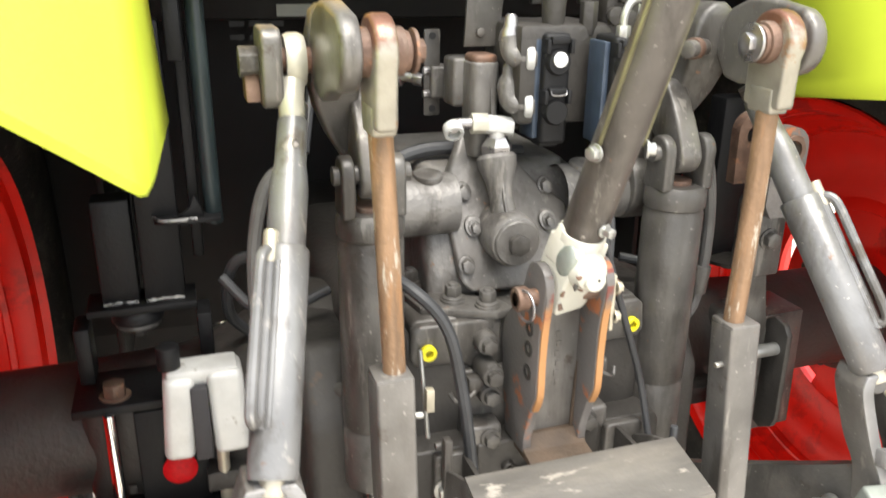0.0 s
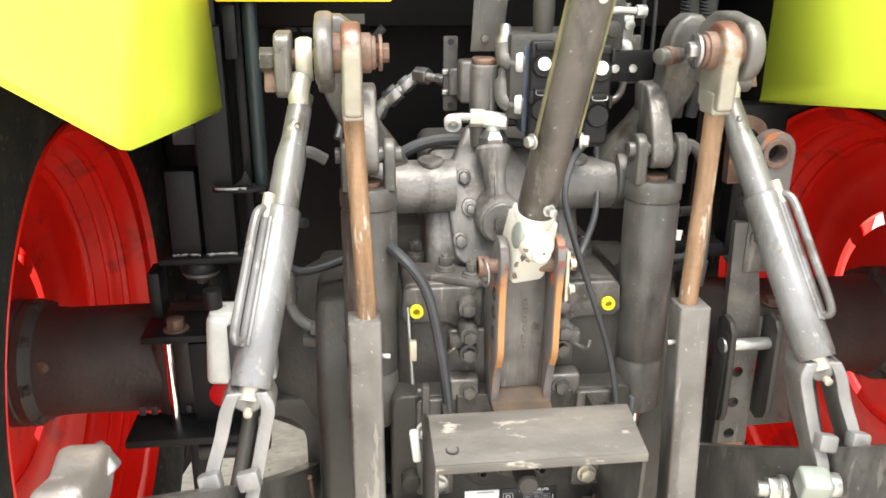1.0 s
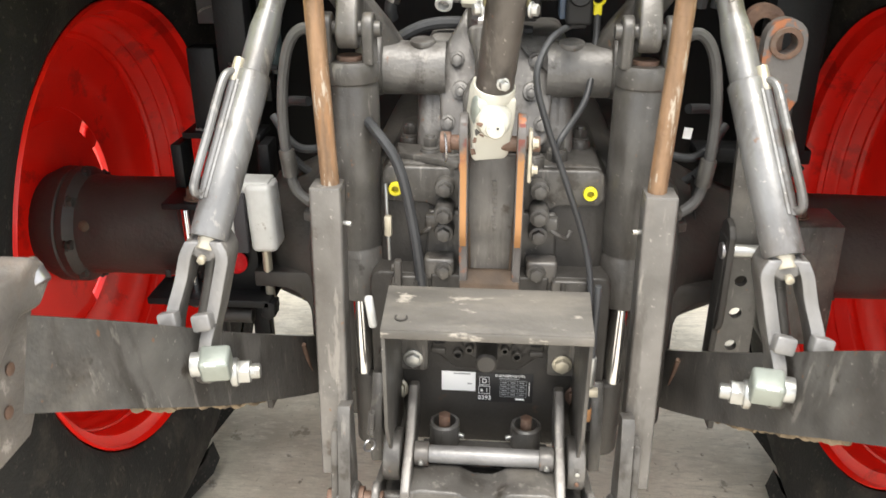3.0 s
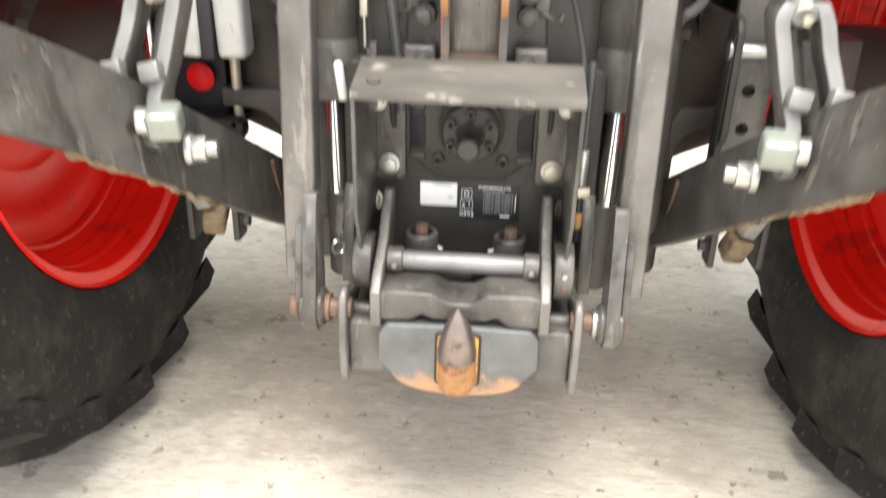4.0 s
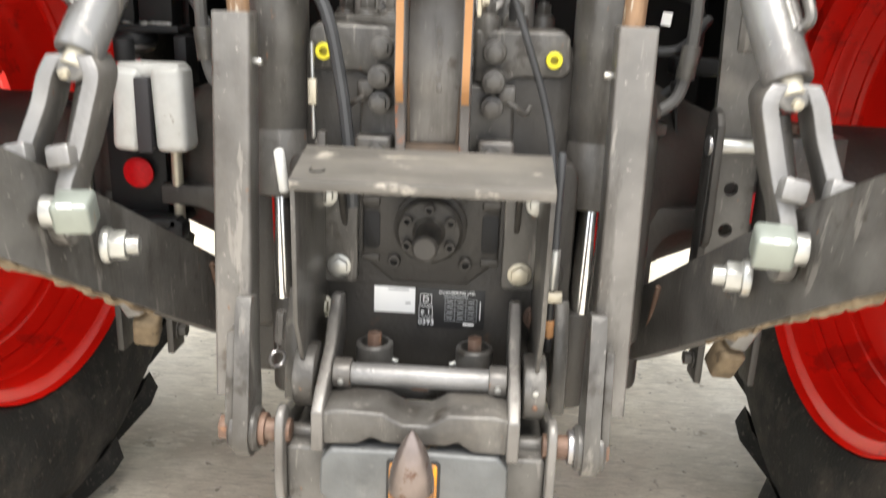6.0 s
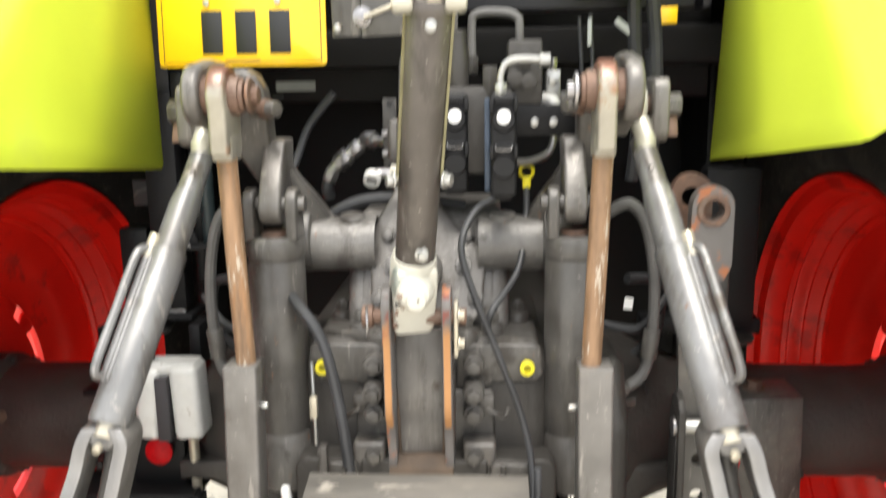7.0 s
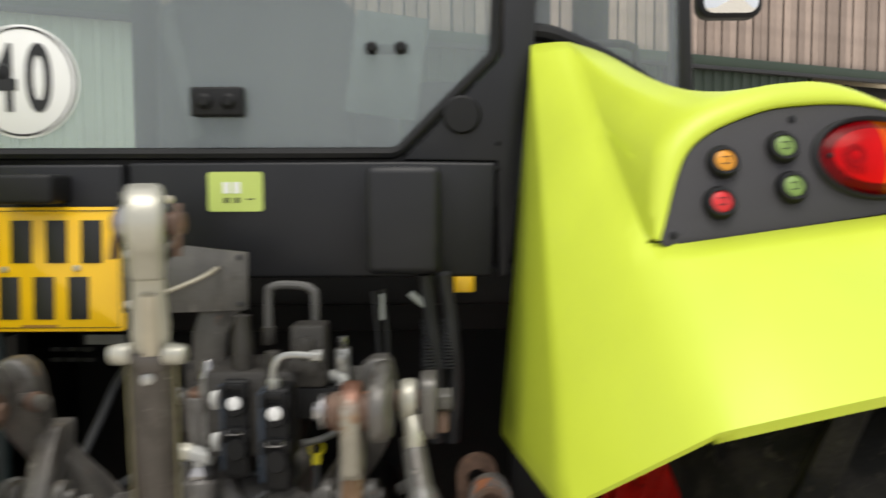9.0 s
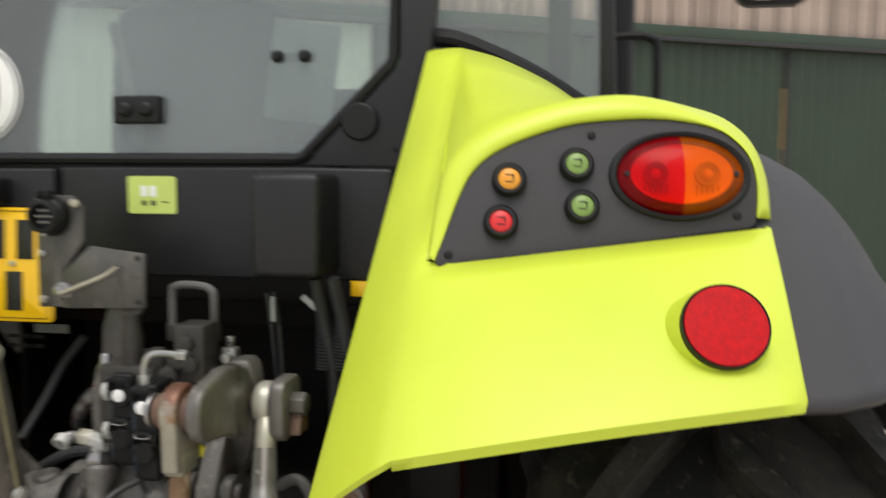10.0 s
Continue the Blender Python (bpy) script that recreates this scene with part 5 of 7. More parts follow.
for s, z in ((1, 0.632), (1, 0.612)):
    part("disc_dot", cyl(B(), (0.152, -0.2185, z), (0.152, -0.221, z), 0.004), ZINC if z > 0.62 else RUST_PIN, hitch)

# spring, hook ring and control rod beside the guard
pts = [(-0.1835 - 0.00006 * k + 0.0055 * math.cos(k * 0.9), -0.19 + 0.0055 * math.sin(k * 0.9), 0.716 - 0.00062 * k) for k in range(70)] + [(-0.189, -0.19, 0.668), (-0.189, -0.19, 0.660)]
sp = part("return_spring", sweep(B(), pts, 0.0013, 5, 0), GREY_LIGHT, hitch)
bm = lathe(B(), [(0.011 + 0.0022 * math.cos(a), 0.0022 * math.sin(a)) for a in [k * math.pi / 3 for k in range(6)]], (-0.190, -0.19, 0.648), (-0.154, -0.23, 0.648), 22, True)
part("spring_ring", bm, STEEL, sp)
part("spring_lever", box(B(), (-0.179, -0.19, 0.902), (0.013, 0.013, 0.056), (4, -6, 0), 0.005, 3), WHITE_PLASTIC, hitch, "pale coated spring lever")
cr = part("control_rod", cyl(B(), (0.171, -0.13, 0.66), (0.171, -0.13, 0.93), 0.0055), HOSE, hitch)
part("rod_sleeve", cyl(B(), (0.171, -0.13, 0.745), (0.171, -0.13, 0.80), 0.008), ZINC, cr)
part("rod_clamp", box(B(), (0.170, -0.135, 0.735), (0.030, 0.012, 0.014), bev=0.002), GALV, cr)
part("rod_rust", cyl(B(), (0.171, -0.13, 0.675), (0.171, -0.13, 0.70), 0.007), RUST_OR, cr)
part("rod_knob", cyl(B(), (0.171, -0.13, 0.655), (0.171, -0.13, 0.674), 0.0065), BLACK, cr)

# ---------------------------------------------------------------- top link
tl = thing("top_link", (0.0, -0.135, 1.188), "umber-grey telescopic top link with worn cream ends, standing upright", "top link")
p0, p1 = Vector((-0.005, -0.110, 1.186)), Vector((0.055, -0.298, 1.754))
d = (p1 - p0).normalized()
q = d.to_track_quat("Z", "Y").to_matrix().to_4x4()
yoke = [(-0.029, -0.054), (-0.024, -0.060), (0.022, -0.060), (0.028, -0.052), (0.029, 0.010), (0.027, 0.044), (-0.029, 0.044), (-0.030, 0.0)]
b2 = prism(B(), yoke, "y", -0.026, 0.026, 0.004, 3)
part("ball_end", add(B(), b2, Matrix.Translation(p0 + d * 0.005) @ q), CREAM, tl, "chipped cream-painted ball end, rust showing")
# crown round the foot of the tube, bare metal hollow at its side
part("ball_collar", lathe(B(), [(0.026, 0.0), (0.0300, 0.0), (0.0310, 0.006), (0.0296, 0.016), (0.0280, 0.017), (0.0278, 0.004)], p0 + d * 0.042, p1, 32, True), CREAM, tl)
horn = prism(B(), [(-0.031, 0.010), (-0.020, 0.0), (-0.018, 0.045), (-0.021, 0.058), (-0.026, 0.060), (-0.031, 0.042)], "y", -0.004, 0.020, 0.003, 3)
part("collar_horn", add(B(), horn, Matrix.Translation(p0 + d * 0.004) @ q), CREAM, tl)
hollow = ball(B(), (-0.0265, -0.012, 0.022), 1, (0.008, 0.016, 0.024))
part("bare_hollow", add(B(), hollow, Matrix.Translation(p0 + d * 0.005) @ q), ZINC_GREEN, tl, "bare grey metal hollow")
boss = lathe(B(), [(0, 0), (0.011, 0), (0.0205, 0.004), (0.0250, 0.012), (0.0265, 0.022), (0.0265, 0.030), (0, 0.030)], p0 + Vector((0.006, -0.052, 0.008)), p0 + Vector((0.004, 0.05, 0.012)), 36)
part("ball", boss, CREAM, tl, "round cream socket face, paint chipped to rust")
cap = p0 + Vector((0.009, -0.0515, 0.000))
part("ball_cap", lathe(B(), [(0, 0), (0.0125, 0.0005), (0.0145, 0.003), (0.0148, 0.006), (0, 0.006)], cap + Vector((0, -0.0035, 0)), cap + Vector((0, 1, 0.05)), 30), CREAM, tl)
part("cap_dot", cyl(B(), cap + Vector((0.003, -0.0032, 0.002)), cap + Vector((0.003, -0.0045, 0.002)), 0.0018, None, 14, 0), CAST, tl)
for k, (u, v, w, h, an) in enumerate(((-0.013, 0.006, 0.010, 0.007, 20), (-0.0165, -0.004, 0.006, 0.011, -30), (-0.009, -0.010, 0.009, 0.005, 35), (-0.020, -0.022, 0.007, 0.016, 8), (-0.022, -0.040, 0.006, 0.014, -5))):
    fl = box(B(), tuple(p0 + Vector((u, -0.0500 if k < 3 else -0.0262, v))), (w * 0.7, 0.004 if k < 3 else 0.003, h * 0.7), (0, an, 0), 0.0010)
    for vt in fl.verts:
        vt.co += Vector((noise.noise(vt.co * 190), 0, noise.noise(vt.co * 170 + Vector((3, 1, 0))))) * 0.004
    part("rust_chip", fl, RUST_PIN if k != 1 else CAST, tl)
part("tube", lathe(B(), [(0, 0), (0.0265, 0), (0.0275, 0.003), (0.0275, 0.022), (0.0268, 0.025), (0.0275, 0.028), (0.0275, 0.335), (0.026, 0.34), (0, 0.34)], p0 + d * 0.052, p1, 32), LINK_PAINT, tl, "worn umber-grey tube")
part("lower_nipple", bolt(B(), p0 + d * 0.068 + Vector((0.010, -0.026, 0)), (0.3, -1, -0.1), 0.007, 0.012), ZINC, tl)
c = p0 + d * 0.402
part("upper_nipple", cyl(B(), p0 + d * 0.372 + Vector((0.004, -0.026, 0)), p0 + d * 0.372 + Vector((0.005, -0.034, 0)), 0.007), ZINC, tl)
for e in (-1, 1):
    part("strap", sweep(B(), [c + Vector((e * 0.0285, -0.004, 0.0)), p0 + d * 0.18 + Vector((e * 0.0285, -0.010, 0.0))], 0, steps=0, flat=(0.0035, 0.0035)), OLIVE, tl, "thin yellow-passivated strap")
    part("strap_bolt", bolt(B(), p0 + d * 0.18 + Vector((e * 0.032, -0.012, -0.004)), (e, -0.4, 0), 0.008, 0.008), ZINC, tl)
    part("ferrule_ear", cyl(B(), c + Vector((e * 0.018, -0.012, 0.0)), c + Vector((e * 0.044, -0.012, -0.002)), 0.0135, 0.0115, 20, 0.005), CREAM_EYE, tl)
part("ferrule", lathe(B(), [(0.0, 0), (0.0278, 0), (0.0282, 0.004), (0.0282, 0.014), (0.024, 0.020), (0.0, 0.020)], p0 + d * 0.388, p1, 30), LINK_PAINT, tl)
neck = [(-0.018, 0.0), (-0.021, 0.03), (-0.017, 0.09), (-0.020, 0.13), (0.020, 0.13), (0.017, 0.09), (0.021, 0.03), (0.018, 0.0)]
b2 = prism(B(), neck, "y", -0.015, 0.015, 0.004, 3)
part("neck", add(B(), b2, Matrix.Translation(p0 + d * 0.402) @ q), CREAM_EYE, tl)
b2 = box(B(), (0, -0.017, 0.04), (0.018, 0.012, 0.105), bev=0.003)
part("neck_tongue", add(B(), b2, Matrix.Translation(p0 + d * 0.392) @ q), GALV, tl)
part("neck_bolt", cyl(B(), p0 + d * 0.50 + Vector((0, -0.014, 0)), p0 + d * 0.522 + Vector((0, -0.02, 0.0)), 0.006), ZINC, tl)
b3 = prism(B(), arc(0, 0.16, 0.044, -40, 220, 18) + [(-0.026, 0.10), (0.026, 0.10)], "x", -0.019, 0.019, 0.008, 4)
part("upper_eye", add(B(), b3, Matrix.Translation(p0 + d * 0.402) @ q), CREAM_EYE, tl, "cream upper eye worn to bright metal")
ec = p0 + d * 0.562
part("eye_pin", cyl(B(), ec + Vector((-0.034, 0, 0)), ec + Vector((0.042, 0, 0)), 0.0125), RUST_PIN, tl)
part("eye_ball", cyl(B(), ec + Vector((-0.026, 0, 0)), ec + Vector((0.026, 0, 0)), 0.022, None, 26, 0.004), STEEL, tl)
part("pin_clip", sweep(B(), [ec + Vector((0.036, 0.0, 0.02)), ec + Vector((0.039, -0.012, 0.0)), ec + Vector((0.036, -0.006, -0.035))], 0.004, 8), RUST_PIN, tl)
part("pin_tab", box(B(), tuple(ec + Vector((-0.036, 0.01, -0.015))), (0.006, 0.018, 0.05), (0, 10, 0), 0.002), RUST_PIN, tl)


# ---------------------------------------------------------------- fenders
def panel_y(x, z):
    return -0.206 + 0.178 * (x - 0.616) + 0.28 * (z - 1.68 - 0.123 * (x - 0.616))


LAMP_KEYS = [(0.619, 1.687), (0.628, 1.713), (0.643, 1.758), (0.659, 1.790), (0.684, 1.812), (0.719, 1.829), (0.765, 1.844), (0.806, 1.850), (0.857, 1.853), (0.903, 1.850),
             (0.942, 1.841), (0.967, 1.824), (0.982, 1.803), (0.988, 1.774), (0.987, 1.738)]
LAMP_ARC = [(p.x, p.z) for p in smooth_path([(x, 0, z) for x, z in LAMP_KEYS], 4)]
LAMP_OUT = [(0.627, 1.680), (0.621, 1.6825)] + LAMP_ARC + [(0.985, 1.730), (0.979, 1.726)]


def grid_faces(bm, rows):
    vs = [[bm.verts.new(p) for p in r] for r in rows]
    for a, b in zip(vs, vs[1:]):
        for i in range(len(a) - 1):
            bm.faces.new((a[i], a[i + 1], b[i + 1], b[i]))
    return vs


def mix(a, b, u):
    return Vector(a) * (1 - u) + Vector(b) * u


def fender(s):
    """Inner side, chamfer and rear face meet in soft creases; the lamp panel is let into the rear face under a hood."""
    I0, T0, C0, O0 = (0.457, 0.17, 1.345), (0.488, -0.310, 1.408), (0.615, -0.422, 1.525), (0.988, -0.364, 1.582)
    if s < 0:
        I0, T0, C0 = (0.474, 0.185, 1.342), (0.488, -0.362, 1.397), (0.615, -0.462, 1.515)
    F, G = (0.518, 0.287, 2.003), (0.580, 0.268, 2.004)
    bm = B()
    # inner side (from the cab edge to the tip line), chamfer (tip line to the ridge), both with a turned-in lower edge
    N = 24
    inner = [mix(I0, F, k / N) for k in range(N + 1)]
    edge = [mix(T0, F, k / N) for k in range(N + 1)]
    ridge = [mix(C0, G, k / N) for k in range(N + 1)]

    def blend(a, b, u, d=(0, 0, 0)):
        return [mix(p, q, u) + Vector(d) for p, q in zip(a, b)]
    rows = [inner, blend(inner, edge, 0.5), blend(inner, edge, 0.90), blend(inner, edge, 0.97, (0.001, 0.001, 0)), blend(edge, ridge, 0.03, (0.001, 0.001, 0)), blend(edge, ridge, 0.10),
            blend(edge, ridge, 0.35, (-0.003, -0.004, 0)), blend(edge, ridge, 0.67, (-0.004, -0.005, 0)), blend(edge, ridge, 0.84, (-0.003, -0.004, 0)), blend(edge, ridge, 1.0, (0.0015, 0.001, 0))]
    rows = [[r[0] + Vector((0.010, 0.016, 0.0)), r[0] + Vector((0.002, 0.004, -0.006))] + r for r in rows]
    grid_faces(bm, rows)
    # rear face: turned-in bottom edge, up to the foot of the lamp panel, side return
    cols = 16
    foot = 8 / N
    low = [mix(C0, O0, i / cols) + Vector((0.0015 * (1 - i / cols), 0.001 - 0.012 * math.sin(math.pi * i / cols), 0.006 * math.sin(math.pi * i / cols))) for i in range(cols + 1)]
    lip = [Vector((0.616, -0.2105, 1.6815)).lerp(Vector((0.999, -0.146, 1.727)), i / cols) for i in range(cols + 1)]
    lip[0] = mix(C0, G, foot) + Vector((0.0015, 0.001, 0))
    rows = []
    for u in [k / 8 for k in range(9)]:
        row = []
        for i, (a, b) in enumerate(zip(low, lip)):
            fade = min(1.0, i / 3) * min(1.0, (cols - i) / 3 + 0.35)
            row.append(mix(a, b, u) + Vector((0, -0.008, 0.006)) * math.sin(math.pi * u) * fade)
        e = row[-1]
        row += [e + Vector((0.004, 0.006, 0)), e + Vector((0.005, 0.07, 0.0))]
        rows.append(row)
    rows = [[p + Vector((0, 0.035, -0.012)) for p in rows[0]], [p + Vector((0, 0.005, -0.012)) for p in rows[0]]] + rows
    bm2 = B()
    grid_faces(bm2, rows)
    # hood: a rolled lip round the lamp panel, then a slightly hollow sweep up to the cab and the outer edge
    m = len(LAMP_ARC)
    keys = [mix(C0, G, foot + 0.005), mix(C0, G, 0.44), mix(C0, G, 0.58), mix(C0, G, 0.76), Vector(G), Vector((0.645, 0.288, 1.988)), Vector((0.725, 0.318, 1.952)), Vector((0.800, 0.345, 1.908)),
            Vector((0.880, 0.28, 1.892)), Vector((0.935, 0.20, 1.880)), Vector((0.980, 0.12, 1.864)), Vector((1.003, 0.05, 1.840)), Vector((1.013, -0.01, 1.809)), Vector((1.015, -0.06, 1.776)), Vector((1.009, -0.11, 1.735))]
    top = [p + Vector((0.0015, 0.001, 0)) for p in ridge[8:]] + smooth_path(keys[4:], 4)[1:]
    tang = []
    for i in range(m):
        a, b = LAMP_ARC[max(i - 1, 0)], LAMP_ARC[min(i + 1, m - 1)]
        d = Vector((b[0] - a[0], b[1] - a[1])).normalized()
        tang.append(Vector((-d.y, 0, d.x)))
    rows = []
    for out, dy in ((0.0, 0.014), (0.001, -0.002), (0.0025, -0.005), (0.006, -0.007), (0.013, -0.005), (0.022, 0.002), (0.032, 0.014)):
        row = []
        for i, (x, z) in enumerate(LAMP_ARC):
            e = min(1.0, max(0.0, (x - 0.82) / 0.16))
            w = 1.0 - 0.80 * e * e * (3 - 2 * e)
            w *= min(1.0, 0.3 + i / 14)
            dd = dy if dy > 0.01 else dy * (0.10 + 0.70 * min(1.0, i / 22)) * (0.5 + 0.5 * w)
            row.append(Vector((x, panel_y(x, z) + dd, z)) + tang[i] * out * w)
        rows.append(row)
    last = rows[-1]
    for u in (0.08, 0.18, 0.3, 0.45, 0.62, 0.8, 1.0):
        row = []
        for i in range(m):
            k = i / 4
            sag = -0.016 if 2 < k < 7.5 else (0.010 if k >= 8 else -0.004)
            row.append(mix(last[i], top[i], u) + Vector((0, 0, sag * math.sin(math.pi * u))) * (1 if 0 < i < m - 1 else 0))
        rows.append(row)
    bm3 = B()
    grid_faces(bm3, rows)
    for other in (bm2, bm3):
        me = bpy.data.meshes.new("tmp")
        other.to_mesh(me)
        other.free()
        bm.from_mesh(me)
        bpy.data.meshes.remove(me)
    bmesh.ops.remove_doubles(bm, verts=bm.verts, dist=0.0008)
    hub = Vector((0.80, 0.35, 1.40))
    bmesh.ops.recalc_face_normals(bm, faces=bm.faces)
    bm.normal_update()
    flip = [f for f in bm.faces if f.normal.dot(f.calc_center_median() - hub) < 0]
    bmesh.ops.reverse_faces(bm, faces=flip)
    for v in bm.verts:
        v.co.x *= s
    f = part("fender", bm, LIME, tractor, "lime green moulded rear fender", 55)
    md = f.modifiers.new("thickness", "SOLIDIFY")
    md.thickness, md.offset = 0.003, -1
    # lamp panel
    t = B()
    t.faces.new([t.verts.new((s * x, panel_y(x, z) - 0.002, z)) for x, z in LAMP_OUT])
    ext = bmesh.ops.extrude_face_region(t, geom=list(t.faces))
    bmesh.ops.translate(t, verts=[v for v in ext["geom"] if isinstance(v, bmesh.types.BMVert)], vec=(0, 0.02, 0))
    lp = part("lamp_panel", add(B(), t, None, 0.0015), GREY_PLASTIC, f, "dark grey lamp panel with control buttons")
    n = Vector((0.178 * s - 0.28 * 0.123 * s, -1, 0.28)).normalized()

    def on(x, z, off=0.0):
        return Vector((s * x, panel_y(x, z) - 0.002, z)) + n * off
    for x, z, mt in ((0.701, 1.780, BTN_ORANGE), (0.693, 1.731, BTN_RED), (0.779, 1.798, BTN_GREEN), (0.786, 1.749, BTN_GREEN)):
        b = part("button_bezel", lathe(B(), [(0, 0), (0.0205, 0), (0.0205, 0.006), (0.017, 0.011), (0.0135, 0.011), (0.0135, 0.006)], on(x, z), on(x, z, 1), 30), BLACK, lp)
        part("button_face", lathe(B(), [(0.0138, 0.005), (0.0138, 0.0085), (0.011, 0.0105), (0, 0.011)], on(x, z), on(x, z, 1), 30), mt, b)
        for dx, dz, w, h in ((0, 0.004, 0.010, 0.0012), (0, -0.004, 0.010, 0.0012), (0.0045, 0, 0.0012, 0.008)):
            part("symbol_bar", box(B(), tuple(on(x + dx, z + dz, 0.0112)), (w, 0.0006, h), bev=0), INK, b)
    for x, z in ((0.634, 1.694), (0.965, 1.740), (0.796, 1.834)):
        part("panel_screw", cyl(B(), on(x, z), on(x, z, 0.002), 0.005, None, 16), BLACK_STEEL, lp)
    # oval lamp in two colours
    cx, cz = 0.899, 1.786
    xa = Vector((s, 0.143 * 1, 0)).normalized()
    xa = (xa - n * xa.dot(n)).normalized()
    ya = n.cross(xa)
    base = on(cx, cz)

    def oval(u0, u1, scale, depth, name, mt):
        t = B()
        rings = []
        for j in range(7):
            rr = 1 - (j / 6) ** 1.6
            ring = []
            for k in range(41):
                a = u0 + (u1 - u0) * k / 40
                px, py = 0.0735 * scale * math.cos(a) * rr, 0.0478 * scale * math.sin(a) * rr
                hgt = depth * (1 - rr ** 2.4) + 0.004
                ring.append(t.verts.new(base + xa * px + ya * py + n * hgt))
            rings.append(ring)
        foot = [t.verts.new(v.co - n * 0.006) for v in rings[0]]
        for a, b in zip([foot] + rings, rings):
            for k in range(40):
                t.faces.new((a[k], a[k + 1], b[k + 1], b[k]))
        bmesh.ops.remove_doubles(t, verts=t.verts, dist=1e-5)
        return part(name, t, mt, lp, "", 50)
    rimob = part("lamp_rim", lathe(B(), [(0.0, -0.004), (1.07, -0.004), (1.10, 0.0), (1.03, 0.010), (0.98, 0.003), (0.0, 0.003)], (0, 0, 0), (0, 0, 1), 48), BLACK, lp)
    for v in rimob.data.vertices:
        v.co = base + xa * v.co.x * 0.0760 + ya * v.co.y * 0.0500 + n * v.co.z
    oval(math.pi * 0.5, math.pi * 1.5, 1, 0.020, "red_lens", LENS_RED)
    oval(-math.pi * 0.5, math.pi * 0.5, 0.995, 0.019, "amber_lens", LENS_AMBER)
    bowl = part("lamp_reflector", lathe(B(), [(0.0, 0.0), (0.5, 0.001), (0.9, 0.004), (0.99, 0.010)], (0, 0, 0), (0, 0, 1), 48), WHITE, lp)
    for v in bowl.data.vertices:
        v.co = base + xa * v.co.x * 0.060 + ya * v.co.y * 0.036 + n * (v.co.z * 0.6 + 0.0035)
    for e in (-1, 1):
        c0 = base + xa * e * 0.030 + n * 0.0045
        part("bulb_holder", lathe(B(), [(0, 0.001), (0.010, 0.001), (0.013, 0.006), (0.0145, 0.007), (0.0145, 0.0)], c0, c0 + n, 24), WHITE_PLASTIC, bowl)
        part("bulb", ball(B(), c0 + n * 0.006, 0.0055, (1, 1, 1), 14, 8), WHITE, bowl)
        for k in range(2, 7):
            part("lens_rib", box(B(), tuple(c0 + xa * (k - 4) * 0.0062 - ya * 0.019 + n * 0.001), (0.0016, 0.002, 0.014), bev=0.0004), WHITE_PLASTIC, bowl)
    for e in (-1, 1):
        part("lens_screw", cyl(B(), base + xa * e * 0.063 + n * 0.006, base + xa * e * 0.063 + n * 0.0120, 0.0036, None, 14), BLACK, lp)
    # round reflector on its boss
    rc = Vector((s * 0.922, -0.325, 1.641))
    rn = Vector((0.10 * s, -0.86, 0.46)).normalized()
    part("reflector_boss", lathe(B(), [(0.0, -0.06), (0.060, -0.090), (0.0525, -0.040), (0.0465, -0.008), (0.0425, 0.0), (0, 0)], rc, rc + rn, 40), LIME, f)
    rf = part("reflector_ring", lathe(B(), [(0.0, -0.002), (0.0422, -0.002), (0.0427, 0.004), (0.0415, 0.009), (0.0392, 0.007), (0, 0.006)], rc, rc + rn, 44), BLACK, f)
    part("reflector", lathe(B(), [(0.0402, 0.006), (0.0392, 0.009), (0, 0.0105)], rc, rc + rn, 44), REFLECT, rf, "round red reflector")
    # dark plastic widening strip outside the fender
    arcrows = []
    spine = smooth_path([(0.984, -0.352, 1.570), (0.984, -0.26, 1.635), (0.984, -0.15, 1.705), (0.984, 0.0, 1.780), (0.984, 0.16, 1.822), (0.984, 0.34, 1.832), (0.984, 0.55, 1.81), (0.984, 0.80, 1.72), (0.984, 1.0, 1.58)], 4)
    for k, p in enumerate(spine):
        t = k / (len(spine) - 1)
        row = []
        for w in (0.0, 0.04, 0.2, 0.4, 0.6, 0.75, 0.87, 0.95, 1.0, 1.0):
            drop = 0.125 * w ** 2.6 + (0.05 if len(row) == 9 else 0)
            row.append(Vector((s * (p.x + 0.190 * w), p.y + 0.16 * w ** 2.2 * max(0.0, 1 - 2.2 * t), p.z - drop * (0.25 + 0.75 * min(1, 3 * t)) + 0.055 * w ** 2 * max(0.0, 1 - 3 * t))))
        arcrows.append(row)
    bm = B()
    grid_faces(bm, arcrows)
    e = part("fender_extension", bm, GREY_PLASTIC, f, "dark grey plastic fender widening")
    md = e.modifiers.new("thickness", "SOLIDIFY")
    md.thickness, md.offset = 0.010, 0
    if s > 0:
        f.location = (0.012, -0.017, 0.003)
    return f


for s in (-1, 1):
    fender(s)

# inner wheel-arch liners that close the view behind the fenders
for s in (-1, 1):
    rows = []
    for k in range(15):
        a = radians(150 - 9 * k)
        rows.append([Vector((s * x, AX[0] + r * math.cos(a), AX[1] + r * math.sin(a))) for x, r in ((0.56, 0.90), (0.75, 0.92), (1.12, 0.92))])
    bm = B()
    grid_faces(bm, [r for r in rows if r[0].y > -0.15])
    li = part("arch_liner", bm, BLACK, tractor)
    md = li.modifiers.new("thickness", "SOLIDIFY")
    md.thickness = 0.008

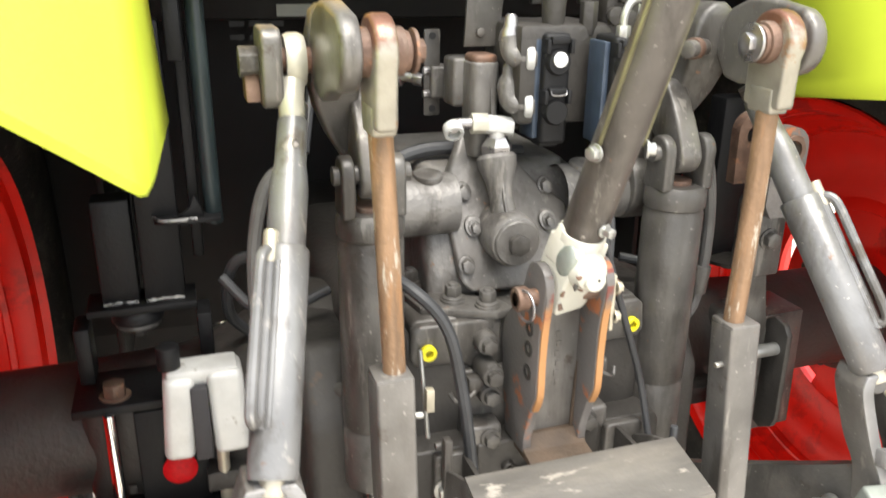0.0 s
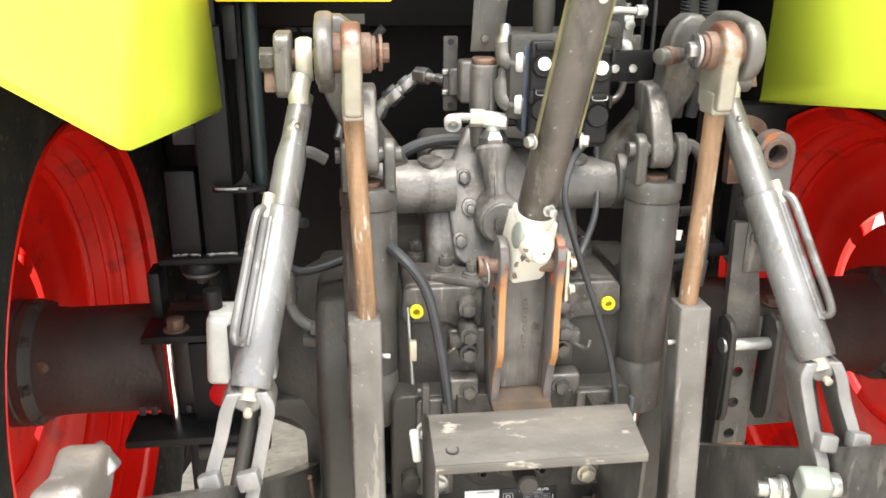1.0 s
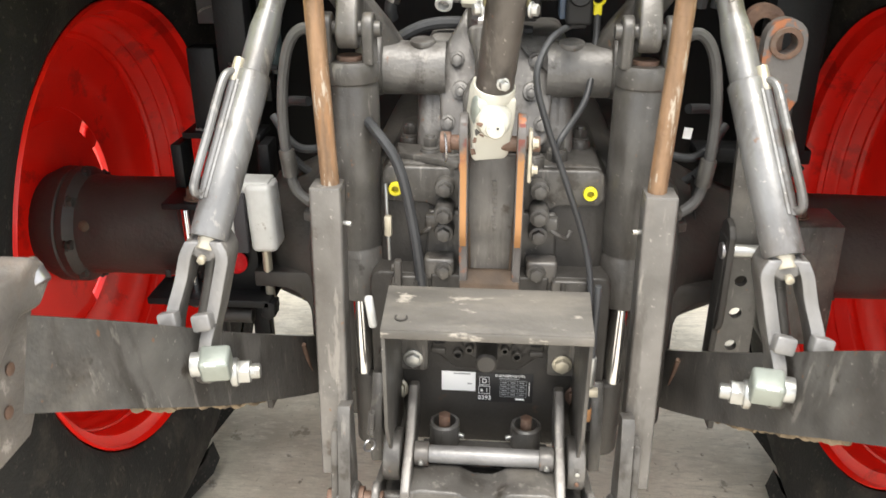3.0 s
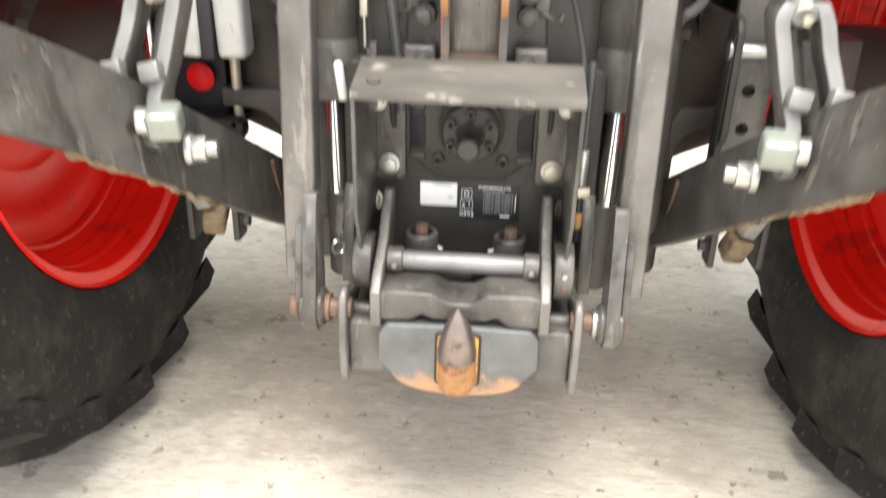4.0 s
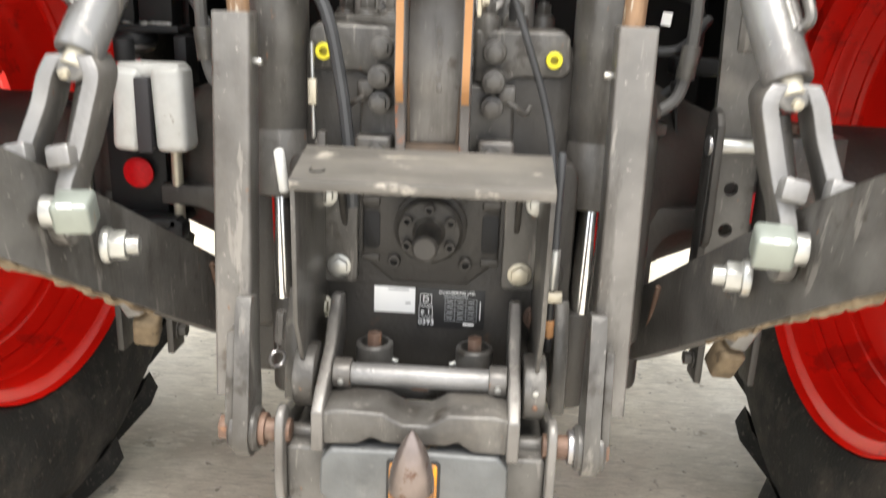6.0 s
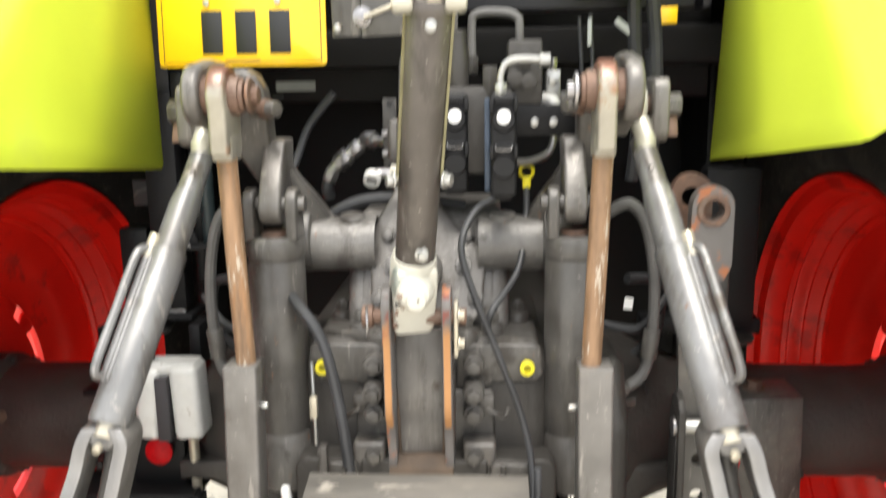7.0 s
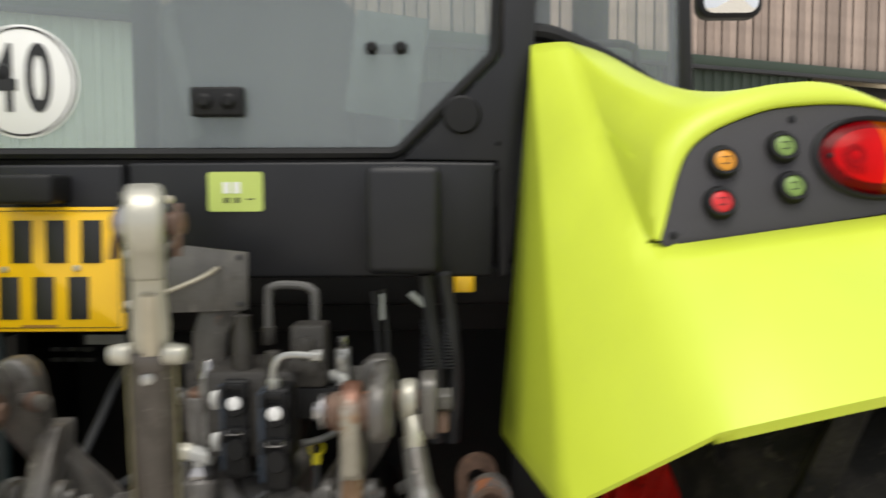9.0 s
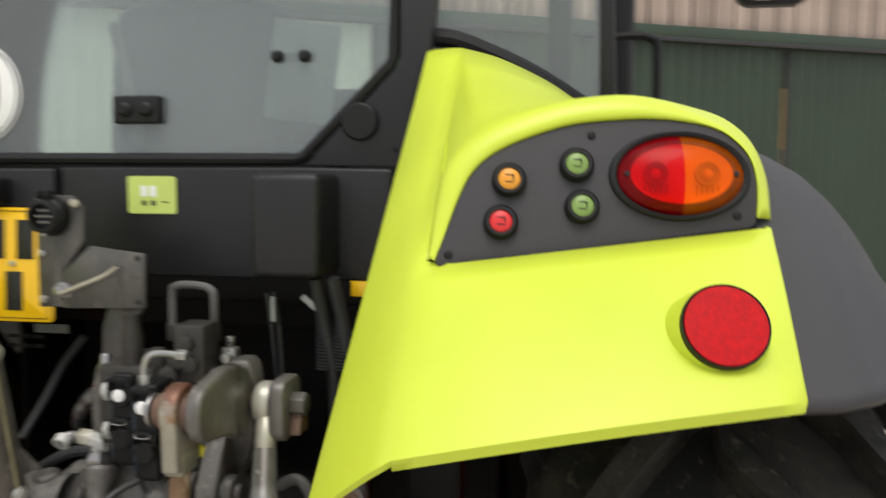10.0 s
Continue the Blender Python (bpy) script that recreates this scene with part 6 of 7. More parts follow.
# ---------------------------------------------------------------- cab
cab = part("cab_frame", prism(B(), [(-0.50, 2.40), (0.50, 2.40), (0.52, 2.48), (-0.52, 2.48)], "y", 0.29, 0.34, 0.004), BLACK_PANEL, tractor, "black cab frame round a large rear window")
part("rear_panel", prism(B(), [(-0.182, 1.597), (0.462, 1.597), (0.468, 1.800), (0.30, 1.803), (-0.182, 1.803)], "y", 0.262, 0.30, 0.006, 3), BLACK_PANEL, cab, "dull black lower rear panel")
part("plate_panel", prism(B(), [(-0.478, 1.60), (-0.188, 1.60), (-0.188, 1.800), (-0.482, 1.800)], "y", 0.250, 0.30, 0.006, 3), BLACK_PANEL, cab)
pil = [(0.305, 1.806), (0.470, 1.803), (0.475, 1.597), (0.490, 1.60), (0.535, 2.0), (0.56, 2.42), (0.487, 2.42), (0.480, 1.985)]
part("pillar", prism(B(), pil, "y", 0.268, 0.33, 0.004), BLACK_PANEL, cab)
part("pillar", prism(B(), [(-0.54, 2.42), (-0.512, 1.86), (-0.500, 1.806), (-0.482, 1.80), (-0.482, 1.30), (-0.50, 1.30), (-0.56, 2.0), (-0.60, 2.42)], "y", 0.268, 0.33, 0.004), BLACK_PANEL, cab)
part("oval_cover", lathe(B(), [(0, 0), (0.034, 0), (0.034, 0.006), (0.030, 0.010), (0, 0.011)], (0.408, 0.270, 1.884), (0.408, 0.0, 1.884), 32), BLACK, cab)
for z in (1.835, 1.79):
    part("pillar_screw", cyl(B(), (0.472, 0.268, z), (0.472, 0.265, z), 0.005), BLACK_STEEL, cab)
WIN = [(-0.500, 1.835), (-0.488, 1.820), (0.285, 1.818), (0.300, 1.824), (0.462, 1.985), (0.468, 2.0), (0.478, 2.40), (-0.530, 2.40)]
win = part("rear_window", prism(B(), WIN, "y", 0.285, 0.290, 0), GLASS, cab, "dusty grey rear window, seat dimly seen behind it")
win.visible_shadow = False
bm = B()
loop = [(x, 0.279, z) for x, z in WIN] + [(WIN[0][0], 0.279, WIN[0][1])]
part("window_seal", sweep(bm, loop, 0.011, 8, 0), BLACK, win)
part("window_sill", box(B(), (-0.09, 0.312, 1.802), (0.80, 0.020, 0.050), bev=0.003), BLACK_PANEL, cab)
# speed sign on the glass
sign = part("speed_sign", cyl(B(), (-0.374, 0.284, 1.948), (-0.374, 0.2815, 1.948), 0.1005, None, 64, 0.0003), WHITE, win, "round white sticker with a black 40")
part("sign_ring", tube(B(), (-0.374, 0.2817, 1.948), (-0.374, 0.2808, 1.948), 0.0965, 0.0925, 64), INK, sign)
for ch, dx in (("4", -0.0320), ("0", 0.0310)):
    letters(ch, 0.166, pose(-0.374 + dx, 0.2806, 1.948, 90) @ Matrix.Diagonal((0.59, 1, 1, 1)), INK, "numeral", sign, bold=0.0030)
# hinge block with two knobs, and the two studs
hb_ = part("window_latch", box(B(), (-0.024, 0.276, 1.910), (0.094, 0.022, 0.052), bev=0.005, seg=3), BLACK, win, "black plastic window latch")
for dx in (-0.021, 0.022):
    part("latch_knob", lathe(B(), [(0, 0), (0.008, 0), (0.014, 0.006), (0.014, 0.012)], (-0.024 + dx, 0.255, 1.910), (-0.024 + dx, 0.3, 1.910), 24), BLACK, hb_)
sb = part("stud_strip", box(B(), (0.275, 0.300, 2.004), (0.080, 0.006, 0.018), bev=0.002), surf("dull_strip", (0.11, 0.115, 0.12), 0.6, bump=0), win)
for x in (0.249, 0.301):
    part("stud", lathe(B(), [(0, 0), (0.006, 0), (0.010, 0.004), (0.0115, 0.010), (0.011, 0.02)], (x, 0.272, 2.004), (x, 0.4, 2.004), 24), BLACK, sb)
# quarter window above the fender
for s in (-1, 1):
    low = [(s * 0.505, 0.315, 2.035), (s * 0.56, 0.318, 2.034), (s * 0.62, 0.325, 2.014), (s * 0.71, 0.340, 1.972), (s * 0.80, 0.375, 1.918), (s * 0.84, 0.42, 1.90)]
    rows = [[Vector(p) for p in low], [Vector((p[0] * 0.99, p[1], 2.48)) for p in low]]
    bm = B()
    grid_faces(bm, rows)
    qw = part("quarter_window", bm, GLASS, cab)
    qw.visible_shadow = False
    part("quarter_seal", sweep(B(), low, 0.017, 10, 5), BLACK, qw, "thick black rubber seal")
    part("quarter_post", box(B(), (s * 0.835, 0.44, 2.19), (0.035, 0.06, 0.60), (0, -s * 2, 0), 0.008), BLACK_PANEL, cab)
# roof, floor and inside
part("cab_roof", box(B(), (0, 1.05, 2.80), (1.55, 1.70, 0.16), bev=0.05, seg=4), BLACK_PANEL, cab)
for s in (-1, 1):
    part("post", box(B(), (s * 0.70, 0.36, 2.58), (0.10, 0.10, 0.34), bev=0.01), BLACK_PANEL, cab)
    part("post", box(B(), (s * 0.72, 1.85, 2.05), (0.09, 0.09, 1.4), bev=0.01), BLACK_PANEL, cab)
    part("door_sill", box(B(), (s * 0.68, 1.1, 1.62), (0.10, 1.5, 0.42), bev=0.03), BLACK_PANEL, cab)
part("cab_floor", box(B(), (0, 1.22, 1.55), (1.3, 1.40, 0.08), bev=0.01), BLACK, cab)
# black sheet added to keep the gap behind the linkage as dark as shade
part("dark_gap_sheet", box(B(), (0, 0.97, 1.15), (1.54, 0.04, 0.94), bev=0.01), BLACK, cab)
# black board added so the space under the rear panel stays dark
part("dark_floor_screen", box(B(), (0, 0.62, 1.62), (1.16, 0.03, 0.36), bev=0.006), BLACK, cab)
part("engine_hood", box(B(), (0, 2.9, 1.45), (0.85, 1.9, 0.6), bev=0.08, seg=4), LIME, tractor)
part("dash", box(B(), (0, 1.55, 1.85), (0.45, 0.25, 0.45), bev=0.06, seg=4), CAB_GREY, cab)
st = part("seat", box(B(), (0.0, 0.74, 1.78), (0.46, 0.50, 0.16), bev=0.06, seg=4), SEAT, cab, "grey cloth driver's seat")
part("seat_back", box(B(), (0.0, 0.50, 1.97), (0.40, 0.13, 0.36), (-6, 0, 0), 0.06, 4), SEAT, st)
part("seat_shoulder", box(B(), (0.0, 0.53, 2.135), (0.27, 0.10, 0.09), (-6, 0, 0), 0.04, 4), SEAT, st)
part("seat_belt", box(B(), (-0.135, 0.425, 1.98), (0.028, 0.004, 0.26), (-6, -14, 0), 0.001), surf("belt_webbing", (0.30, 0.31, 0.31), 0.7, bump=0.1), st)
part("side_console", box(B(), (0.42, 0.85, 1.85), (0.26, 0.55, 0.28), bev=0.05, seg=4), CAB_GREY, cab)
part("work_card", box(B(), (0.27, 0.36, 1.985), (0.135, 0.004, 0.19), (0, 8, 0), 0.02), surf("pale_card", (0.40, 0.44, 0.44), 0.6, bump=0), cab)
# exhaust, hand rail, wing mirror
part("exhaust", cyl(B(), (0.915, 1.85, 1.3), (0.915, 1.85, 2.9), 0.068, None, 32, 0.01), BLACK_STEEL, tractor, "matt black exhaust stack")
part("hand_rail", sweep(B(), [(0.86, 1.70, 2.255), (0.97, 1.70, 2.262), (1.03, 1.70, 2.25), (1.05, 1.70, 2.19), (1.05, 1.70, 1.7)], 0.015, 10, 6), BLACK_STEEL, tractor)
mr = part("wing_mirror", prism(B(), round_rect(1.355, 2.41, 1.605, 2.735, 0.05), "y", 1.99, 2.06, 0.012, 3), BLACK, tractor, "black wing mirror showing something red")
part("mirror_glass", prism(B(), round_rect(1.375, 2.427, 1.585, 2.715, 0.04), "y", 1.984, 1.9895, 0.001), MIRROR, mr)
part("mirror_arm", sweep(B(), [(0.80, 2.1, 2.72), (1.1, 2.1, 2.74), (1.38, 2.06, 2.70), (1.42, 2.05, 2.6)], 0.014, 8), BLACK_STEEL, mr)

# cover box, stickers, plate
part("cover_box", box(B(), (0.310, 0.205, 1.703), (0.122, 0.125, 0.178), bev=0.014, seg=4), BLACK_PANEL, cab, "black moulded cover box")
st_ = part("green_sticker", prism(B(), round_rect(-0.041, 1.716, 0.056, 1.786, 0.006), "y", 0.2595, 0.2615, 0), STICKER_GREEN, cab, "pale green instruction sticker")
for dx in (-0.008, 0.010):
    part("symbol_bar", box(B(), (0.0 + dx, 0.259, 1.758), (0.012, 0.0006, 0.020), bev=0), WHITE, st_)
    part("symbol_dot", box(B(), (0.0 + dx, 0.259, 1.736), (0.009, 0.0006, 0.009), bev=0), INK, st_)
part("symbol_bar", box(B(), (0.034, 0.259, 1.738), (0.012, 0.0006, 0.002), bev=0), INK, st_)
tilt = -3
pm = pose(-0.3270, 0.226, 1.618, tilt, 0, 0)
pl = part("number_plate", add(B(), prism(B(), round_rect(-0.149, -0.108, 0.149, 0.108, 0.008), "y", -0.002, 0.002, 0.0005), pm), PLATE_YELLOW, cab, "yellow rear number plate, characters shown as bars")
for k in range(4):
    part("character_bar", add(B(), box(B(), (-0.091 + 0.061 * k, -0.003, 0.048), (0.036, 0.0012, 0.074), bev=0.0002), pm), INK, pl)
for k in range(3):
    part("character_bar", add(B(), box(B(), (-0.052 + 0.060 * k, -0.003, -0.050), (0.036, 0.0012, 0.074), bev=0.0002), pm), INK, pl)
for u, v, w, h in ((0, 0.1015, 0.28, 0.0012), (0, -0.1015, 0.28, 0.0012), (-0.1395, 0, 0.0012, 0.203), (0.1395, 0, 0.0012, 0.203)):
    part("plate_border", add(B(), box(B(), (u, -0.0028, v), (w, 0.0008, h), bev=0), pm), INK, pl)
part("print_bar", add(B(), box(B(), (0.0, -0.0028, -0.099), (0.062, 0.0008, 0.005), bev=0), pm), surf("brown_print", (0.30, 0.16, 0.02), 0.6, bump=0), pl)
for u, v in ((-0.060, 0.0), (0.066, 0.002)):
    part("plate_screw", add(B(), cyl(B(), (u, -0.002, v), (u, -0.007, v), 0.006), pm), ZINC, pl)
part("plate_lamp", box(B(), (-0.330, 0.215, 1.757), (0.106, 0.08, 0.050), bev=0.008, seg=3), BLACK, cab)
part("plate_post", box(B(), (-0.455, 0.24, 1.46), (0.022, 0.02, 0.09), bev=0.003), BLACK_STEEL, cab)
part("paper_tag", box(B(), (-0.262, 0.33, 1.475), (0.075, 0.002, 0.018), bev=0), surf("grey_tag", (0.16, 0.165, 0.155), 0.6, bump=0), cab)
for k in range(6):
    part("print_bar", box(B(), (-0.36 + 0.03 * (k % 3), 0.34, 1.455 - 0.02 * (k // 3)), (0.022, 0.001, 0.008), bev=0), BLACK_STEEL, cab)

# ---- socket bracket
sbk = part("socket_bracket", prism(B(), [(-0.102, 1.548), (0.055, 1.553), (0.057, 1.648), (0.02, 1.652), (-0.045, 1.660), (-0.102, 1.610)], "y", 0.118, 0.125, 0.001), GREY, tractor, "grey steel bracket with a trailer socket")
part("bracket_tab", prism(B(), [(-0.152, 1.548), (-0.104, 1.550), (-0.104, 1.612), (-0.062, 1.668), (-0.060, 1.728), (-0.080, 1.748), (-0.152, 1.748)], "y", 0.124, 0.130, 0.001), GREY, sbk)
part("leg_bolt", hexa(B(), (-0.026, 0.146, 1.449), (-0.026, 0.138, 1.449), 0.007), GREY, sbk)
part("bracket_leg", prism(B(), [(-0.030, 1.553), (0.040, 1.553), (0.012, 1.51), (0.005, 1.428), (-0.049, 1.428), (-0.045, 1.51)], "y", 0.146, 0.152, 0.001), GREY, sbk)
so = part("trailer_socket", lathe(B(), [(0, 0), (0.034, 0), (0.036, 0.004), (0.033, 0.022), (0.029, 0.026), (0.029, 0.034), (0.025, 0.036), (0.022, 0.036), (0.022, 0.022), (0, 0.022)], (-0.117, 0.124, 1.712), (-0.117, 0, 1.712), 36), BLACK, sbk, "round black trailer socket")
for k in range(7):
    a = 2 * math.pi * k / 6
    rr = 0 if k == 6 else 0.012
    part("socket_pin", cyl(B(), (-0.117 + rr * math.cos(a), 0.104, 1.712 + rr * math.sin(a)), (-0.117 + rr * math.cos(a), 0.094, 1.712 + rr * math.sin(a)), 0.003, None, 10), STEEL, so)
for e in (-1, 1):
    part("socket_ear", box(B(), (-0.117 + e * 0.008, 0.10, 1.750), (0.008, 0.02, 0.014), bev=0.002), BLACK, so)
part("socket_screw", cyl(B(), (-0.117, 0.100, 1.682), (-0.117, 0.092, 1.682), 0.005), STEEL, so)
part("cap_pin", cyl(B(), (-0.078, 0.124, 1.735), (-0.060, 0.10, 1.735), 0.007), GALV, so)
for x, z in ((-0.142, 1.645), (-0.142, 1.562)):
    part("rivet", cyl(B(), (x, 0.124, z), (x, 0.118, z), 0.0085, 0.006, 18), ZINC, sbk)
b2 = bolt(B(), (-0.100, 0.118, 1.579), (0, -1, 0), 0.012, 0.012)
part("bracket_nut", b2, STEEL, sbk)
# bracket holes are black discs, their inner shade put into the colour
for z in (1.640, 1.563):
    part("bracket_hole_shade", cyl(B(), (0.044, 0.1182, z), (0.044, 0.1165, z), 0.005), INK, sbk)
part("cable_lever", sweep(B(), [(-0.095, 0.10, 1.577), (-0.05, 0.102, 1.594), (-0.01, 0.105, 1.611), (0.012, 0.105, 1.625)], 0.0036, 8), GALV, sbk)

sbk.location = (-0.002, 0.026, 0.004)

# ---- remote valves
vb = part("valve_block", box(B(), (0.070, 0.15, 1.40), (0.145, 0.14, 0.14), bev=0.01, seg=2), CAST, tractor, "black hydraulic coupler block with white buttons")
part("valve_bar", box(B(), (0.155, 0.10, 1.415), (0.17, 0.02, 0.05), bev=0.003), BLACK_STEEL, vb)
for x in (0.175, 0.205):
    part("bar_bolt", cyl(B(), (x, 0.09, 1.412), (x, 0.084, 1.412), 0.007), ZINC, vb)
for x, y in ((0.050, 0.062), (0.125, 0.004)):
    c = part("coupler", box(B(), (x, y + 0.035, 1.381), (0.040, 0.06, 0.155), bev=0.006, seg=3), BLACK, vb, "black coupler body with hinged dust caps")
    part("coupler_side", box(B(), (x - 0.0245, y + 0.040, 1.381), (0.009, 0.045, 0.140), bev=0.002), BLUE_GREY, c, "blue-grey side plate")
    part("coupler_foot", box(B(), (x - 0.002, y + 0.03, 1.305), (0.030, 0.03, 0.014), bev=0.003), BLACK, c)
    for z in (1.420, 1.350):
        part("dust_cap", lathe(B(), [(0, 0), (0.016, 0), (0.0185, 0.004), (0.0195, 0.012), (0.0195, 0.02)], (x, y - 0.002, z), (x, y + 0.2, z), 30), BLACK, c)
        part("cap_hinge", box(B(), (x, y + 0.002, z + 0.030), (0.028, 0.010, 0.010), bev=0.002), BLACK, c)
        for e in (-1, 1):
            part("cap_lug", box(B(), (x + e * 0.018, y + 0.006, z + 0.022), (0.006, 0.02, 0.02), bev=0.002), BLACK, c)
    part("button", cyl(B(), (x, y - 0.001, 1.424), (x, y - 0.005, 1.424), 0.0105, None, 26, 0.0006), WHITE, c, "round white button")
    part("cap_wire", sweep(B(), [(x - 0.012, y - 0.004, 1.382), (x - 0.010, y - 0.006, 1.376), (x + 0.010, y - 0.006, 1.376), (x + 0.012, y - 0.004, 1.382)], 0.001, 6, 3), STEEL, c)
part("plug_stub", lathe(B(), [(0, 0), (0.014, 0), (0.017, 0.03), (0.0175, 0.06), (0.013, 0.085), (0.0135, 0.10), (0, 0.103)], (0.055, 0.10, 1.455), (0.055, 0.10, 2), 22), CAST, vb)
part("plug_nut", cyl(B(), (0.105, 0.09, 1.455), (0.105, 0.09, 1.50), 0.013, None, 6, 0.001), CAST, vb)
part("spool_block", box(B(), (0.160, 0.12, 1.49), (0.055, 0.06, 0.10), bev=0.006), CAST, vb)
for dx, dz in ((0.0, 0.02), (0.008, -0.015), (-0.014, -0.01)):
    part("spool_cap", cyl(B(), (0.158 + dx, 0.09, 1.49 + dz), (0.158 + dx, 0.078, 1.49 + dz), 0.013, None, 20, 0.002), CAST, vb)
# small steel pipes
part("pipe", sweep(B(), [(0.121, 0.02, 1.462), (0.121, 0.02, 1.485), (0.130, 0.02, 1.503), (0.150, 0.02, 1.508), (0.185, 0.02, 1.506)], 0.0055, 10), ZINC, vb, "bent zinc-plated pipe")
part("pipe_nut", hexa(B(), (0.121, 0.02, 1.455), (0.121, 0.02, 1.472), 0.010), ZINC, vb)
part("pipe_nut", hexa(B(), (0.178, 0.02, 1.506), (0.194, 0.02, 1.506), 0.010), ZINC, vb)
gv = part("shuttle_valve", box(B(), (0.208, 0.150, 1.462), (0.024, 0.024, 0.062), bev=0.003), ZINC, vb, "zinc-plated shuttle valve")
part("valve_stem", hexa(B(), (0.208, 0.150, 1.492), (0.208, 0.150, 1.512), 0.008), STEEL, gv)
part("valve_port", cyl(B(), (0.208, 0.140, 1.478), (0.208, 0.124, 1.478), 0.009), ZINC, gv)
part("pipe", sweep(B(), [(0.209, 0.140, 1.435), (0.209, 0.139, 1.385), (0.204, 0.136, 1.365), (0.190, 0.130, 1.353), (0.165, 0.115, 1.347), (0.145, 0.10, 1.348)], 0.0062, 10), ZINC, vb)
part("pipe_nut", hexa(B(), (0.209, 0.140, 1.394), (0.209, 0.140, 1.418), 0.0125), ZINC, vb)
part("pipe_elbow", sweep(B(), [(0.209, 0.140, 1.415), (0.209, 0.140, 1.438), (0.203, 0.142, 1.446), (0.190, 0.146, 1.446)], 0.0115, 12), WHITE_PLASTIC, vb, "pale pipe elbow")
part("pipe_stub", hexa(B(), (0.190, 0.142, 1.398), (0.178, 0.142, 1.396), 0.0085), STEEL, vb)
part("handle_loop", sweep(B(), [(0.075, 0.20, 1.50), (0.075, 0.20, 1.575), (0.082, 0.20, 1.588), (0.10, 0.20, 1.592), (0.135, 0.20, 1.590), (0.150, 0.20, 1.583), (0.155, 0.20, 1.57), (0.155, 0.20, 1.50)], 0.0075, 10, 5), HOSE_GREY, vb, "dark bent tube handle")
for x in (0.075, 0.155):
    part("handle_nut", hexa(B(), (x, 0.20, 1.49), (x, 0.20, 1.52), 0.012), CAST, vb)
# left fitting chain and elbow
f = part("hose_fitting", hexa(B(), (-0.084, 0.268, 1.371), (-0.097, 0.278, 1.373), 0.010), STEEL, vb, "zinc hydraulic fittings in a bent chain")
for a, b, r, hx in (((-0.097, 0.278, 1.373), (-0.112, 0.300, 1.374), 0.0075, 0), ((-0.110, 0.298, 1.374), (-0.131, 0.318, 1.374), 0.0165, 1), ((-0.130, 0.318, 1.372), (-0.146, 0.320, 1.360), 0.0115, 0),
                    ((-0.141, 0.320, 1.364), (-0.158, 0.320, 1.350), 0.0150, 1), ((-0.157, 0.320, 1.352), (-0.166, 0.320, 1.343), 0.0115, 0), ((-0.163, 0.320, 1.346), (-0.186, 0.322, 1.326), 0.0180, 1),
                    ((-0.184, 0.322, 1.328), (-0.200, 0.324, 1.312), 0.0125, 0), ((-0.196, 0.324, 1.316), (-0.205, 0.326, 1.296), 0.0150, 1)):
    part("fitting_segment", (hexa if hx else cyl)(B(), a, b, r), STEEL if hx else ZINC, f)
part("hose_stub", sweep(B(), [(-0.205, 0.326, 1.298), (-0.209, 0.328, 1.28), (-0.207, 0.335, 1.262)], 0.0125, 12), HOSE, f)
part("fitting_body", box(B(), (-0.062, 0.262, 1.370), (0.034, 0.040, 0.050), bev=0.005, seg=3), CAST_GREY, vb)
for dz in (-0.018, 0.018):
    part("fitting_screw", hexa(B(), (-0.079, 0.250, 1.370 + dz), (-0.090, 0.250, 1.370 + dz), 0.0065), STEEL, vb)
part("fitting_plate", prism(B(), round_rect(-0.088, 1.318, -0.062, 1.451, 0.004), "y", 0.250, 0.255, 0.001), GREY, vb, "grey steel tab plate with two holes")
# undrilled plate: black discs paint the shade of its two holes
for z in (1.441, 1.329):
    part("plate_hole_shade", cyl(B(), (-0.075, 0.2502, z), (-0.075, 0.2485, z), 0.0055, None, 20, 0), INK, vb)
# pale elbow on the neck
e = part("elbow", sweep(B(), [(-0.030, 0.100, 1.319), (-0.060, 0.101, 1.320), (-0.080, 0.104, 1.320), (-0.090, 0.101, 1.319), (-0.093, 0.092, 1.316)], 0.0085, 12), STEEL, lift, "pale elbow fitting with an open end")
part("elbow_nut", hexa(B(), (-0.063, 0.101, 1.320), (-0.038, 0.099, 1.319), 0.0155), CREAM_EYE, e)
part("elbow_body", hexa(B(), (-0.040, 0.099, 1.318), (-0.002, 0.085, 1.315), 0.0145), WHITE_PLASTIC, e)
part("elbow_seat", cyl(B(), (-0.024, 0.094, 1.296), (-0.024, 0.093, 1.318), 0.012), WHITE_PLASTIC, e)
part("elbow_base", lathe(B(), [(0, 0), (0.017, 0), (0.0235, 0.008), (0.0240, 0.020), (0.018, 0.028), (0.016, 0.032), (0, 0.032)], (-0.024, 0.094, 1.268), (-0.024, 0.093, 2), 6), STEEL, e)
part("elbow_mouth", tube(B(), (-0.0925, 0.098, 1.318), (-0.0935, 0.084, 1.309), 0.0145, 0.0095, 24, 0.0015), WHITE_PLASTIC, e)
e.location = (0.004, 0.015, 0.010)
